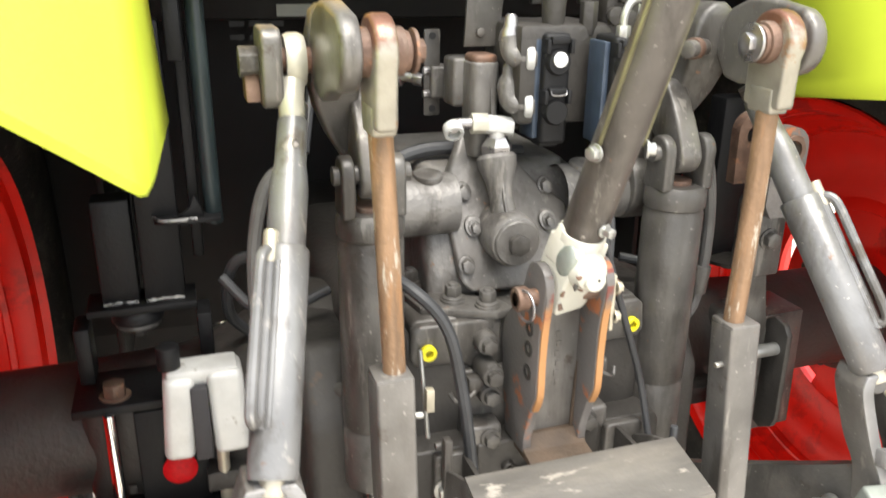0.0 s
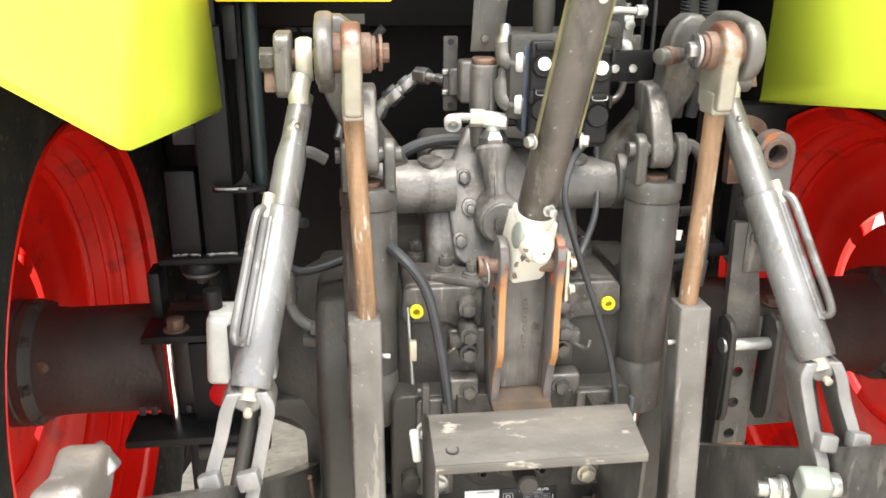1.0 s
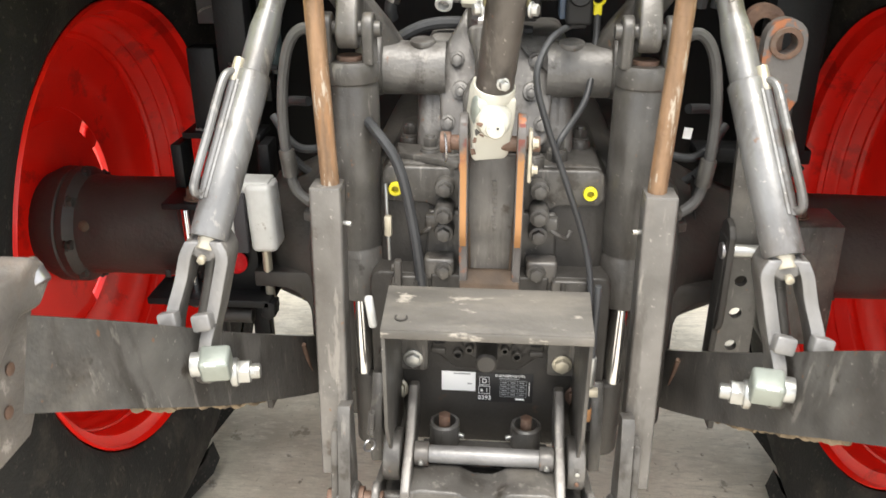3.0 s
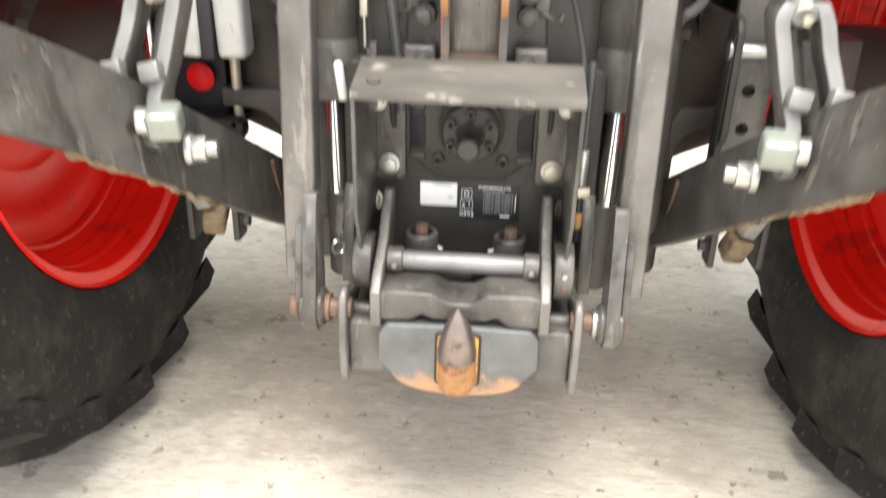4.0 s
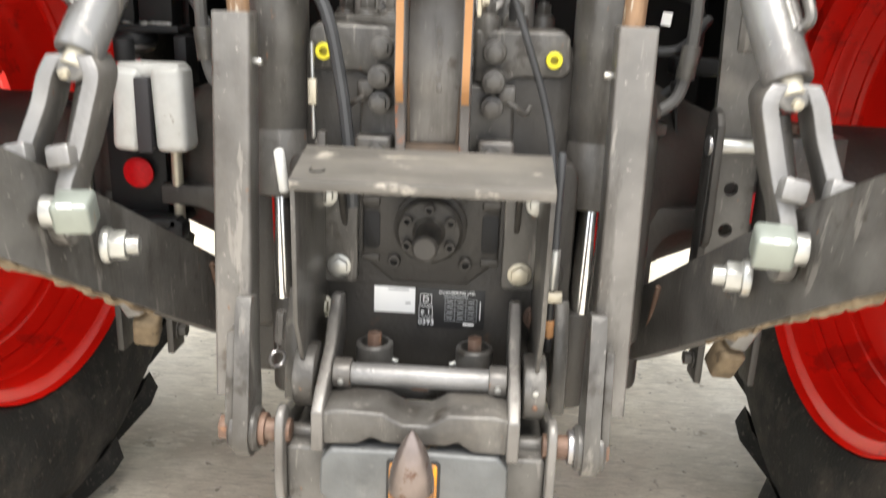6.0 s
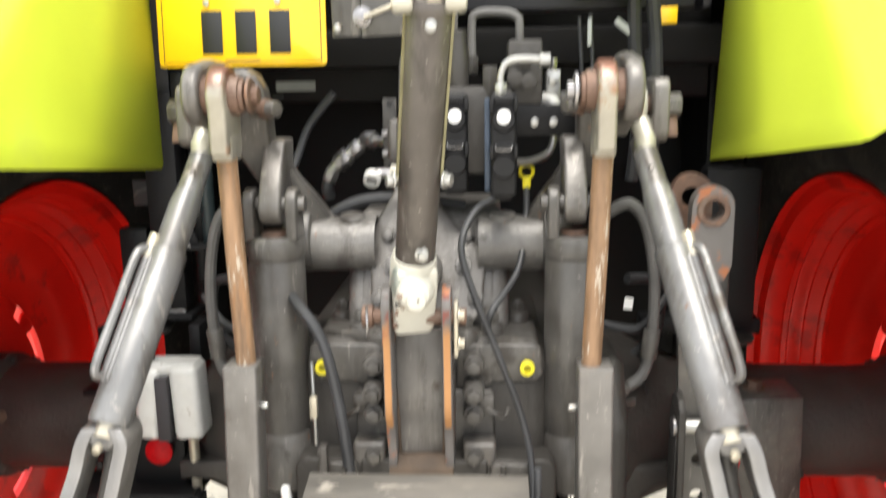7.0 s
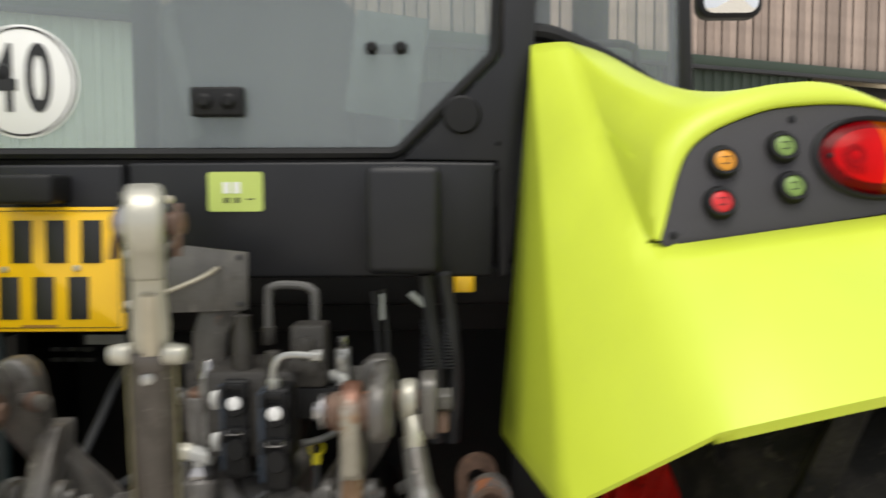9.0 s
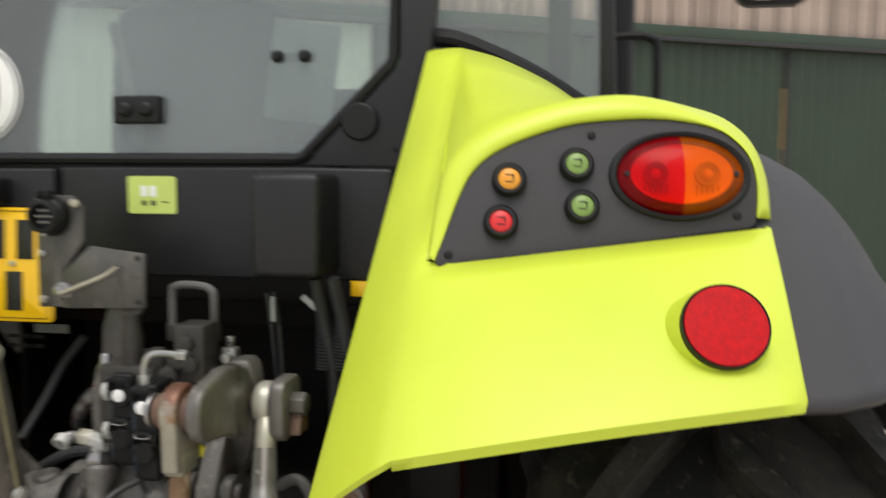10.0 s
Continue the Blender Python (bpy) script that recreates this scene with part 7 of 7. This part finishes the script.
# ports between the column and the coupler
for z, up in ((1.424, 1), (1.357, -1)):
    pr = part("port_fitting", sweep(B(), [(0.026, 0.092, z), (0.010, 0.096, z), (-0.002, 0.105, z + 0.006), (-0.004, 0.112, z + 0.026)], 0.0165, 16), CAST_GREY, vb, "cast coupler port with a pale seal")
    part("port_seal", cyl(B(), (0.023, 0.090, z), (0.011, 0.093, z), 0.0195, None, 26, 0.003), WHITE_PLASTIC, pr)
    part("port_cap", lathe(B(), [(0, 0), (0.017, 0), (0.015, 0.012), (0.010, 0.02), (0.009, 0.032), (0.006, 0.036), (0, 0.036)], (-0.004, 0.112, z + 0.022), (0.0, 0.113, 2), 22), STEEL if up > 0 else CAST_GREY, pr)
part("valve_plate", box(B(), (0.226, 0.165, 1.418), (0.034, 0.006, 0.082), bev=0.002), GREY, vb)
# yellow clip and cable
yc = part("yellow_clip", lathe(B(), [(0.011 + 0.003 * math.cos(a), 0.004 * math.sin(a)) for a in [k * math.pi / 4 for k in range(8)]], (0.165, 0.13, 1.330), (0.16, -0.4, 1.42), 24, True), YELLOW, vb, "yellow cable clip")
part("clip_base", box(B(), (0.165, 0.13, 1.311), (0.014, 0.012, 0.018), bev=0.003), YELLOW, yc)


def hose(pts, r, mt, name="hose", parent=None):
    return part(name, sweep(B(), pts, r, 10, 8), mt, parent or tractor)


hose([(0.165, 0.13, 1.306), (0.163, 0.11, 1.25), (0.148, 0.05, 1.18), (0.105, -0.02, 1.13), (0.10, 0.0, 1.09)], 0.0055, HOSE, "black_cable")
hose([(0.126, 0.04, 1.30), (0.110, 0.02, 1.300), (0.080, -0.025, 1.285), (0.062, -0.06, 1.24), (0.080, -0.065, 1.17), (0.118, -0.06, 1.07), (0.150, -0.06, 0.98), (0.166, -0.07, 0.90), (0.163, -0.12, 0.80)], 0.0052, HOSE, "black_cable")
hose([(-0.24, 0.06, 1.16), (-0.19, -0.03, 1.145), (-0.150, -0.055, 1.095), (-0.128, -0.06, 1.0), (-0.115, -0.065, 0.90), (-0.110, -0.07, 0.83)], 0.0088, HOSE, "black_hose")
hose([(-0.20, 0.19, 1.235), (-0.13, 0.19, 1.272), (-0.05, 0.19, 1.278), (0.06, 0.20, 1.262)], 0.011, HOSE, "black_hose")
hose([(-0.19, 0.33, 1.46), (-0.24, 0.33, 1.40), (-0.26, 0.30, 1.34), (-0.28, 0.25, 1.27)], 0.008, HOSE, "black_hose")
for s in (-1, 1):
    h = hose([(s * 0.300, 0.13, 1.26), (s * 0.335, 0.125, 1.275), (s * 0.362, 0.12, 1.24), (s * 0.378, 0.12, 1.15), (s * 0.378, 0.12, 1.05), (s * 0.366, 0.12, 0.985), (s * 0.338, 0.115, 0.960)], 0.0100, HOSE_GREY, "lift_hose")
    part("hose_sleeve", cyl(B(), (s * 0.378, 0.12, 1.06), (s * 0.373, 0.12, 1.01), 0.0145, None, 20, 0.002), GREY, h)
    part("hose_nut", hexa(B(), (s * 0.338, 0.115, 0.958), (s * 0.312, 0.11, 0.958), 0.0145), GREY, h)
    part("port_tube", cyl(B(), (s * 0.312, 0.11, 0.958), (s * 0.26, 0.05, 0.958), 0.012), GREY, h)
    part("port_nut", hexa(B(), (s * 0.35, 0.13, 0.930), (s * 0.30, 0.11, 0.932), 0.015), GREY, h)
    hose([(s * 0.34, 0.16, 1.14), (s * 0.40, 0.20, 1.12), (s * 0.41, 0.24, 1.02), (s * 0.35, 0.26, 0.95)], 0.009, HOSE, "black_hose")
    hose([(s * 0.26, 0.2, 1.06), (s * 0.36, 0.16, 1.05), (s * 0.42, 0.2, 1.10)], 0.008, HOSE, "black_hose")
    # small pipes by the mounting bolts
    part("bleed_pipe", sweep(B(), [(s * 0.090, -0.03, 0.985), (s * 0.110, -0.04, 0.975), (s * 0.125, -0.03, 0.965), (s * 0.132, -0.02, 0.975)], 0.0035, 8), GREY, brk)
    part("bleed_block", box(B(), (s * 0.098, -0.028, 0.990), (0.024, 0.02, 0.024), bev=0.004), GREY, brk)
# clevis and short rods beside the guard
ck_ = part("adjuster_rod", cyl(B(), (-0.170, -0.04, 0.92), (-0.176, -0.02, 1.05), 0.003), ZINC, guard)
part("adjuster_clevis", box(B(), (-0.170, -0.045, 0.985), (0.012, 0.012, 0.035), bev=0.002), GALV, ck_)
part("adjuster_pin", cyl(B(), (-0.165, -0.055, 0.915), (-0.150, -0.055, 0.915), 0.006), GREY, ck_)
part("adjuster_stand", box(B(), (-0.152, -0.07, 0.885), (0.012, 0.016, 0.10), bev=0.003), GREY, ck_)

# cables under the panel
for x, y, z0, z1 in ((0.272, 0.19, 1.585, 1.35), (0.255, 0.20, 1.58, 1.40)):
    hose([(x, y, z0), (x + 0.006, y + 0.01, 1.50), (x + 0.01, y + 0.02, z1)], 0.0035, HOSE, "wire")
part("wire_tag", box(B(), (0.271, 0.188, 1.555), (0.007, 0.007, 0.045), bev=0.002), surf("grey_wire_tag", (0.42, 0.44, 0.42), 0.5, bump=0), tractor)
part("wire_tag", box(B(), (0.330, 0.21, 1.565), (0.034, 0.006, 0.012), (0, 40, 0), 0.002), bpy.data.materials["grey_wire_tag"], tractor)
part("yellow_tab", box(B(), (0.411, 0.255, 1.585), (0.036, 0.003, 0.028), bev=0.001), PLATE_YELLOW, tractor, "small yellow tab")
for k in range(2):
    h = hose([(0.345 + 0.03 * k, 0.20, 1.61), (0.352 + 0.035 * k, 0.22, 1.53), (0.365 + 0.03 * k, 0.24, 1.42), (0.36 + 0.03 * k, 0.26, 1.30)], 0.012, HOSE, "conduit")
    for j in range(14):
        part("conduit_ring", cyl(B(), (0.349 + 0.034 * k, 0.228, 1.525 - 0.006 * j), (0.349 + 0.034 * k, 0.2285, 1.522 - 0.006 * j), 0.0135, None, 12, 0), HOSE, h)

# ---- black frames and brackets on the left of the axle
fr = part("side_frame", box(B(), (-0.503, 0.27, 1.262), (0.060, 0.05, 0.414), bev=0.004), BLACK_STEEL, tractor, "black steel cab support frame")
part("frame_plate", box(B(), (-0.567, 0.272, 1.137), (0.054, 0.05, 0.160), bev=0.004), BLACK_STEEL, fr)
part("frame_shelf", box(B(), (-0.537, 0.265, 1.049), (0.158, 0.075, 0.012), bev=0.002), BLACK_STEEL, fr)
for x, w in ((-0.567, 0.05), (-0.503, 0.056)):
    bm = sweep(B(), [(x - w / 2, 0.2435, 1.0575), (x, 0.2428, 1.0580), (x + w / 2, 0.2435, 1.0575)], 0.0028, 8, 8)
    for v in bm.verts:
        v.co += Vector((0, noise.noise(v.co * 160), noise.noise(v.co * 140))) * 0.002
    part("weld_bead", bm, BARE_WELD, fr, "bare grey weld bead")
part("frame_tube", cyl(B(), (-0.421, 0.255, 1.170), (-0.424, 0.255, 1.62), 0.013), surf("dark_green_tube", (0.02, 0.03, 0.032), 0.4), fr)
part("frame_rail", box(B(), (-0.448, 0.285, 1.36), (0.016, 0.03, 0.50), bev=0.003), BLACK_STEEL, fr)
part("frame_clip", prism(B(), [(-0.508, 0.243), (-0.506, 0.226), (-0.496, 0.220), (-0.452, 0.214), (-0.412, 0.222), (-0.410, 0.262), (-0.452, 0.262)], "z", 1.182, 1.188, 0.001), BLACK_STEEL, fr, "flat black welded clip plate with bare edges")
part("clip_fin", prism(B(), [(-0.475, 1.188), (-0.436, 1.188), (-0.441, 1.206), (-0.448, 1.221), (-0.455, 1.203)], "y", 0.232, 0.237, 0.001), BLACK_STEEL, fr)
bm = sweep(B(), [(-0.508, 0.2425, 1.1895), (-0.497, 0.2195, 1.1895), (-0.470, 0.216, 1.1895), (-0.446, 0.217, 1.190)], 0.0026, 8, 6)
part("weld_bead", bm, BARE_WELD, fr, "bare grey weld bead")
part("sensor_plate", box(B(), (-0.560, 0.30, 1.278), (0.044, 0.004, 0.048), bev=0.001), GREY_PLASTIC, fr)
part("sensor_rim", sweep(B(), [(-0.580, 0.297, 1.272), (-0.572, 0.297, 1.280), (-0.556, 0.297, 1.286), (-0.540, 0.297, 1.288)], 0.0018, 8, 5), GREY_LIGHT, fr)
for e in (-1, 1):
    part("arch_panel", box(B(), (e * 0.615, 1.30, 1.14), (0.014, 1.20, 0.96), bev=0.003), BLACK, cab)
part("mount_rubber", cyl(B(), (-0.547, 0.262, 1.022), (-0.547, 0.262, 1.044), 0.040, 0.036, 28, 0.006), BLACK, fr)
part("mount_cup", lathe(B(), [(0, 0), (0.009, 0), (0.011, 0.010), (0.030, 0.016), (0.034, 0.021), (0.033, 0.026), (0, 0.026)], (-0.547, 0.26, 0.996), (-0.547, 0.26, 2), 28), GREY, fr, "dull metal mount washer")
part("frame_post", box(B(), (-0.625, 0.24, 0.99), (0.022, 0.06, 0.09), bev=0.003), BLACK_STEEL, fr)
part("frame_post", box(B(), (-0.450, 0.24, 1.0), (0.022, 0.06, 0.08), bev=0.003), BLACK_STEEL, fr)
ab = part("axle_bracket", box(B(), (-0.545, 0.215, 0.926), (0.205, 0.12, 0.014), bev=0.003), BLACK_STEEL, tractor, "black axle clamp bracket with bright bolts")
b2 = bolt(B(), (-0.588, 0.187, 0.933), (0, 0, 1), 0.017, 0.020)
part("bracket_bolt", b2, RUST_PIN, ab, "rusty bolt head")
for x in (-0.597, -0.443):
    part("clamp_stud", cyl(B(), (x, 0.150, 0.735), (x, 0.150, 0.925), 0.0095), CHROME if x < -0.5 else GALV, ab)
    part("clamp_nut", hexa(B(), (x, 0.150, 0.715), (x, 0.150, 0.735), 0.016), CAST, ab)
part("clamp_plate", box(B(), (-0.560, 0.16, 0.740), (0.25, 0.10, 0.016), bev=0.003), BLACK_STEEL, ab)
part("hook_tab", prism(B(), [(-0.445, 0.748), (-0.425, 0.742), (-0.425, 0.715), (-0.44, 0.705), (-0.455, 0.715)], "y", 0.11, 0.14, 0.002), BLACK_STEEL, ab)
for x in (-0.565, -0.47):
    part("hanger", box(B(), (x, 0.17, 0.66), (0.035, 0.03, 0.15), bev=0.003), BLACK_STEEL, ab)
part("hanger_pin", cyl(B(), (-0.56, 0.14, 0.70), (-0.48, 0.14, 0.70), 0.016), CAST, ab)
part("backing", box(B(), (-0.515, 0.165, 0.83), (0.10, 0.012, 0.17), bev=0.003), BLACK_STEEL, ab)
bo = part("plastic_bottle", box(B(), (-0.505, 0.115, 0.912), (0.044, 0.062, 0.132), (0, 4, 0), 0.012, 4), WHITE_PLASTIC, tractor, "white two-part plastic bottle strapped to a bracket")
part("bottle_half", box(B(), (-0.436, 0.115, 0.914), (0.052, 0.062, 0.136), (0, -2, 0), 0.012, 4), WHITE_PLASTIC, bo)
part("bottle_bridge", box(B(), (-0.468, 0.118, 0.974), (0.10, 0.05, 0.024), bev=0.006), WHITE_PLASTIC, bo)
part("bottle_strap", box(B(), (-0.475, 0.095, 0.905), (0.024, 0.03, 0.118), bev=0.003), GREY_PLASTIC, bo)
part("bottle_cap", cyl(B(), (-0.512, 0.115, 0.985), (-0.512, 0.115, 1.02), 0.016), BLACK, bo)
bo.location = (0.006, 0.006, 0.017)
part("side_reflector", lathe(B(), [(0, 0), (0.0255, 0), (0.0255, 0.005), (0.018, 0.009), (0, 0.011)], (-0.507, 0.146, 0.818), (-0.507, 0, 0.818), 32), REFLECT, tractor, "round red reflector on a black bracket")
part("side_reflector", lathe(B(), [(0, 0), (0.0255, 0), (0.0255, 0.005), (0.018, 0.009), (0, 0.011)], (0.520, 0.150, 0.806), (0.520, 0, 0.806), 32), REFLECT, tractor, "round red reflector on a black bracket")

# ---- right side: ring plates, drilled bar, box
rb = part("ring_plate", prism(B(), arc(0.445, 1.283, 0.032, 0, 180, 10) + [(0.412, 1.19), (0.424, 1.168), (0.466, 1.168), (0.477, 1.19)], "y", 0.03, 0.055, holes=[(0.445, 1.278, 0.0165)]), RUSTY_PLATE, tractor, "grey drilled lug with a rusty eye")
part("ring_bush", tube(B(), (0.445, 0.026, 1.278), (0.445, 0.058, 1.278), 0.025, 0.0165, 28, 0.001), RUST_PIN, rb)
part("ring_back", prism(B(), arc(0.428, 1.295, 0.033, 0, 180, 10) + [(0.397, 1.21), (0.46, 1.21)], "y", 0.095, 0.115, holes=[(0.428, 1.29, 0.0165)]), RUST_PIN, rb, "rusty rear lug")
part("ring_stem", box(B(), (0.455, 0.085, 1.12), (0.056, 0.06, 0.13), bev=0.006), GREY, rb)
part("ring_nut", bolt(B(), (0.451, 0.055, 1.123), (0, -1, 0), 0.014, 0.012), GREY, rb)
db = part("drilled_bar", prism(B(), [(0.435, 0.635), (0.505, 0.632), (0.500, 0.90), (0.465, 1.10), (0.425, 1.10), (0.432, 0.90)], "y", 0.145, 0.16, holes=[(0.468, 0.805, 0.011), (0.468, 0.740, 0.011), (0.469, 0.672, 0.011)]), GREY, tractor, "drilled grey hitch ladder bar, rust at its foot")
part("bar_side", prism(B(), [(0.12, 0.62), (0.16, 0.62), (0.16, 0.90), (0.11, 0.90)], "x", 0.422, 0.434, 0.003), CAST, db)
part("bar_foot", box(B(), (0.468, 0.150, 0.640), (0.062, 0.022, 0.02), bev=0.004), RUST_OR, db)
part("bar_pin", cyl(B(), (0.432, 0.125, 0.873), (0.51, 0.125, 0.873), 0.0115), ZINC, db)
part("bar_pin_head", cyl(B(), (0.418, 0.125, 0.873), (0.434, 0.125, 0.873), 0.015), STEEL, db)
for x in (0.43, 0.516):
    part("pin_ear", prism(B(), [(0.10, 0.745), (0.108, 0.725), (0.135, 0.708), (0.16, 0.715), (0.16, 0.915), (0.14, 0.928), (0.115, 0.922), (0.103, 0.905)], "x", x - 0.006, x + 0.006, 0.003), CAST, db)
db.location = (-0.020, -0.086, 0.049)
part("axle_box", box(B(), (0.597, 0.205, 0.797), (0.120, 0.10, 0.252), (0, -2, 0), 0.004, 2), GREY, tractor, "grey painted box beside the axle")
part("box_bolt", bolt(B(), (0.58, 0.20, 0.925), (0, 0, 1), 0.014, 0.012), RUST_PIN, tractor)
part("side_frame", box(B(), (0.545, 0.29, 1.17), (0.10, 0.05, 0.30), bev=0.008), BLACK_STEEL, tractor)
part("side_frame", box(B(), (0.50, 0.30, 1.02), (0.22, 0.06, 0.03), bev=0.005), BLACK_STEEL, tractor)
part("mount_cup", lathe(B(), [(0, 0), (0.012, 0), (0.012, 0.012), (0.045, 0.014), (0.048, 0.022), (0, 0.03)], (0.545, 0.26, 0.985), (0.545, 0.26, 2), 28), CAST, tractor)
part("label_strip", box(B(), (0.385, 0.2, 0.93), (0.004, 0.03, 0.14), (0, -8, 0), 0.001), INK, tractor)
part("paper_tag", box(B(), (0.342, 0.150, 1.098), (0.015, 0.002, 0.020), (0, 6, 0), 0), WHITE, tractor)

# ---------------------------------------------------------------- farm shed behind
SM = pose(1.558, 9.932, 0, 0, 0, 26.6)
shed = thing("farm_shed", (1.558, 9.932, 0), "farm shed with weathered boards, green doors and a lit bay", "shed")


def sbox(name, c, s, mt, rot=(0, 0, 0), bev=0.01, parent=None, label=""):
    return part(name, add(B(), box(B(), c, s, rot, bev), SM), mt, parent or shed, label)


# ribbed green sheeting: two door leaves
for x0, x1 in ((-9.0, -3.5), (-3.5, 2.35), (2.40, 5.45)):
    t = B()
    x, rows = x0, []
    while x < x1:
        for dx, y in ((0, 0), (0.10, 0), (0.125, -0.03), (0.175, -0.03), (0.20, 0)):
            if x + dx <= x1:
                rows.append((x + dx, y))
        x += 0.20
    vs = [[t.verts.new((u, y, z)) for u, y in rows] for z in (0.02, 3.61)]
    for i in range(len(rows) - 1):
        t.faces.new((vs[0][i], vs[0][i + 1], vs[1][i + 1], vs[1][i]))
    t.transform(SM)
    if x0 < -5:
        part("wall_sheet", t, PALE_SHEET, shed, "pale grey-green ribbed wall cladding", 20)
    else:
        part("sheet_door", t, GREEN_SHEET, shed, "dark green ribbed sheet door", 20)
sbox("door_edge", (5.48, 0.0, 1.81), (0.05, 0.08, 3.60), GREEN_SHEET)
sbox("door_edge", (2.375, -0.02, 1.81), (0.05, 0.05, 3.60), DARK_ROOF)
sbox("header_beam", (6.5, -0.04, 3.70), (31, 0.16, 0.16), GREEN_SHEET)
sbox("header_track", (6.5, -0.10, 3.60), (31, 0.10, 0.06), DARK_ROOF)
board = link_mesh("board", add(B(), box(B(), (0, 0, 0), (0.145, 0.022, 2.6), bev=0.004), None), TIMBER)
random.seed(4)
for k in range(126):
    ob = new("board", board)
    ob.parent = shed
    ob.matrix_parent_inverse = WORLD_OF[shed].inverted()
    ob.matrix_basis = SM @ pose(-9.0 + 0.167 * k, -0.02 - 0.02 * (k % 2), 5.08, 0, random.uniform(-0.3, 0.3), 0)
sbox("gable_lining", (6.5, 0.10, 5.06), (31, 0.04, 2.6), DARK_ROOF)
part("roof", add(B(), prism(B(), [(-9, 7.9), (14.0, 4.35), (14.0, 4.55), (-9, 8.15)], "y", -0.35, 10.5, 0.01), SM), DARK_ROOF, shed, "dark profiled roof with a plain verge")
sbox("inner_roof", (14, 4.75, 4.45), (34, 9.3, 0.10), DARK_ROOF, (-2.0, 0, 0))
sbox("back_wall", (14, 9.35, 3.4), (40, 0.1, 1.7), YELLOW_BOARD, label="ochre boarded upper wall")
sbox("block_backing", (14, 9.36, 1.29), (40, 0.1, 2.56), surf("mortar", (0.30, 0.27, 0.22), 0.95, bump=0.2))
blk = link_mesh("block", box(B(), (0, 0, 0), (0.435, 0.06, 0.213), bev=0.006, seg=1), BLOCK)
for r in range(11):
    for k in range(24):
        ob = new("block", blk)
        ob.parent = shed
        ob.matrix_parent_inverse = WORLD_OF[shed].inverted()
        ob.matrix_basis = SM @ pose(16.0 + 0.447 * (k + 0.5 * (r % 2)), 9.28, 0.12 + 0.226 * r)
for x in (14.15, 20.5):
    sbox("column", (x, 4.0, 2.1), (0.20, 0.22, 4.2), STEELWORK, label="brown painted steel column")
    sbox("knee_brace", (x - 1.3, 4.0, 3.62), (2.9, 0.18, 0.30), DARK_ROOF, (0, 21, 0))
sbox("rafter", (15, 4.0, 4.12), (30, 0.2, 0.25), DARK_ROOF)
bl = part("bay_lamp", add(B(), lathe(B(), [(0, 0.12), (0.05, 0.12), (0.08, 0.06), (0.26, 0), (0.25, -0.01), (0, 0.02)], (16.25, 5.4, 4.20), (16.25, 5.4, 6), 24), SM), GREY_LIGHT, shed, "lit high-bay lamp")
part("bulb", add(B(), ball(B(), (16.25, 5.4, 4.18), 0.13, (1, 1, 0.7)), SM), LAMP, bl)
li = new("bay_light", bpy.data.lights.new("bay_light", "POINT"))
li.data.energy, li.data.color, li.data.shadow_soft_size = 700, (1.0, 0.82, 0.55), 0.2
li.location = SM @ Vector((16.25, 5.4, 3.9))

# wheeled bins and clutter in front of the bay
random.seed(11)


def bin_thing(x, y, w, h, turn, lid):
    at = SM @ Vector((x, y, 0))
    b = thing("waste_bin", at, "large black wheeled waste bin standing on the concrete", "bin", "bins by the shed")
    m = Matrix.Translation(at) @ pose(0, 0, 0, 0, 0, 26.6 + turn)
    t = B()
    rows = [[t.verts.new((sx * w / 2 * k, sy * 0.42 * k, z)) for sx, sy in ((-1, -1), (1, -1), (1, 1), (-1, 1))] for z, k in ((0.16, 0.86), (h - 0.14, 1.0))]
    for i in range(4):
        t.faces.new((rows[0][i], rows[0][(i + 1) % 4], rows[1][(i + 1) % 4], rows[1][i]))
    t.faces.new(list(reversed(rows[0])))
    t.faces.new(rows[1])
    part("body", add(B(), t, m, 0.03, 3), BIN, b)
    part("rim", add(B(), box(B(), (0, 0, h - 0.14), (w + 0.06, 0.92, 0.06), bev=0.012), m), BIN, b)
    part("lid", add(B(), box(B(), (0, 0, h - 0.05), (w + 0.02, 0.90, 0.10), (lid, 0, 0), 0.04, 3), m), BIN, b)
    for sx in (-1, 1):
        for sy in (-1, 1):
            part("wheel", add(B(), cyl(B(), (sx * w * 0.36 - 0.03, sy * 0.30, 0.085), (sx * w * 0.36 + 0.03, sy * 0.30, 0.085), 0.085), m), RUBBER, b)
    part("label", add(B(), box(B(), (-w * 0.28, -0.425, h * 0.70), (0.12, 0.006, 0.30), (-6, 0, 0), 0.001), m), WHITE, b)


bin_thing(10.05, 1.0, 1.2, 1.46, 0, 2)
bin_thing(11.5, 1.1, 1.2, 1.43, 4, -3)
bin_thing(12.95, 1.0, 1.2, 1.47, -3, 2)
solo("cardboard_box", add(B(), box(B(), (11.55, 1.2, 1.64), (0.9, 0.6, 0.35), (8, 6, 10), 0.02), SM), surf("cardboard", (0.40, 0.28, 0.16), 0.9), "open cardboard box lying on the bins", "cardboard box")
solo("blue_drum", add(B(), lathe(B(), [(0, 0), (0.28, 0), (0.29, 0.02), (0.285, 0.3), (0.295, 0.31), (0.285, 0.33), (0.285, 0.6), (0.29, 0.88), (0, 0.9)], (9.05, 1.3, 0), (9.05, 1.3, 1), 28), SM), surf("blue_plastic", (0.02, 0.05, 0.16), 0.5), "dark blue plastic drum on the concrete", "drum")
solo("red_crate", add(B(), box(B(), (8.95, 1.28, 1.0), (0.35, 0.3, 0.2), bev=0.02), SM), surf("red_plastic", (0.45, 0.05, 0.03), 0.5), "small orange-red crate on the drum", "crate")
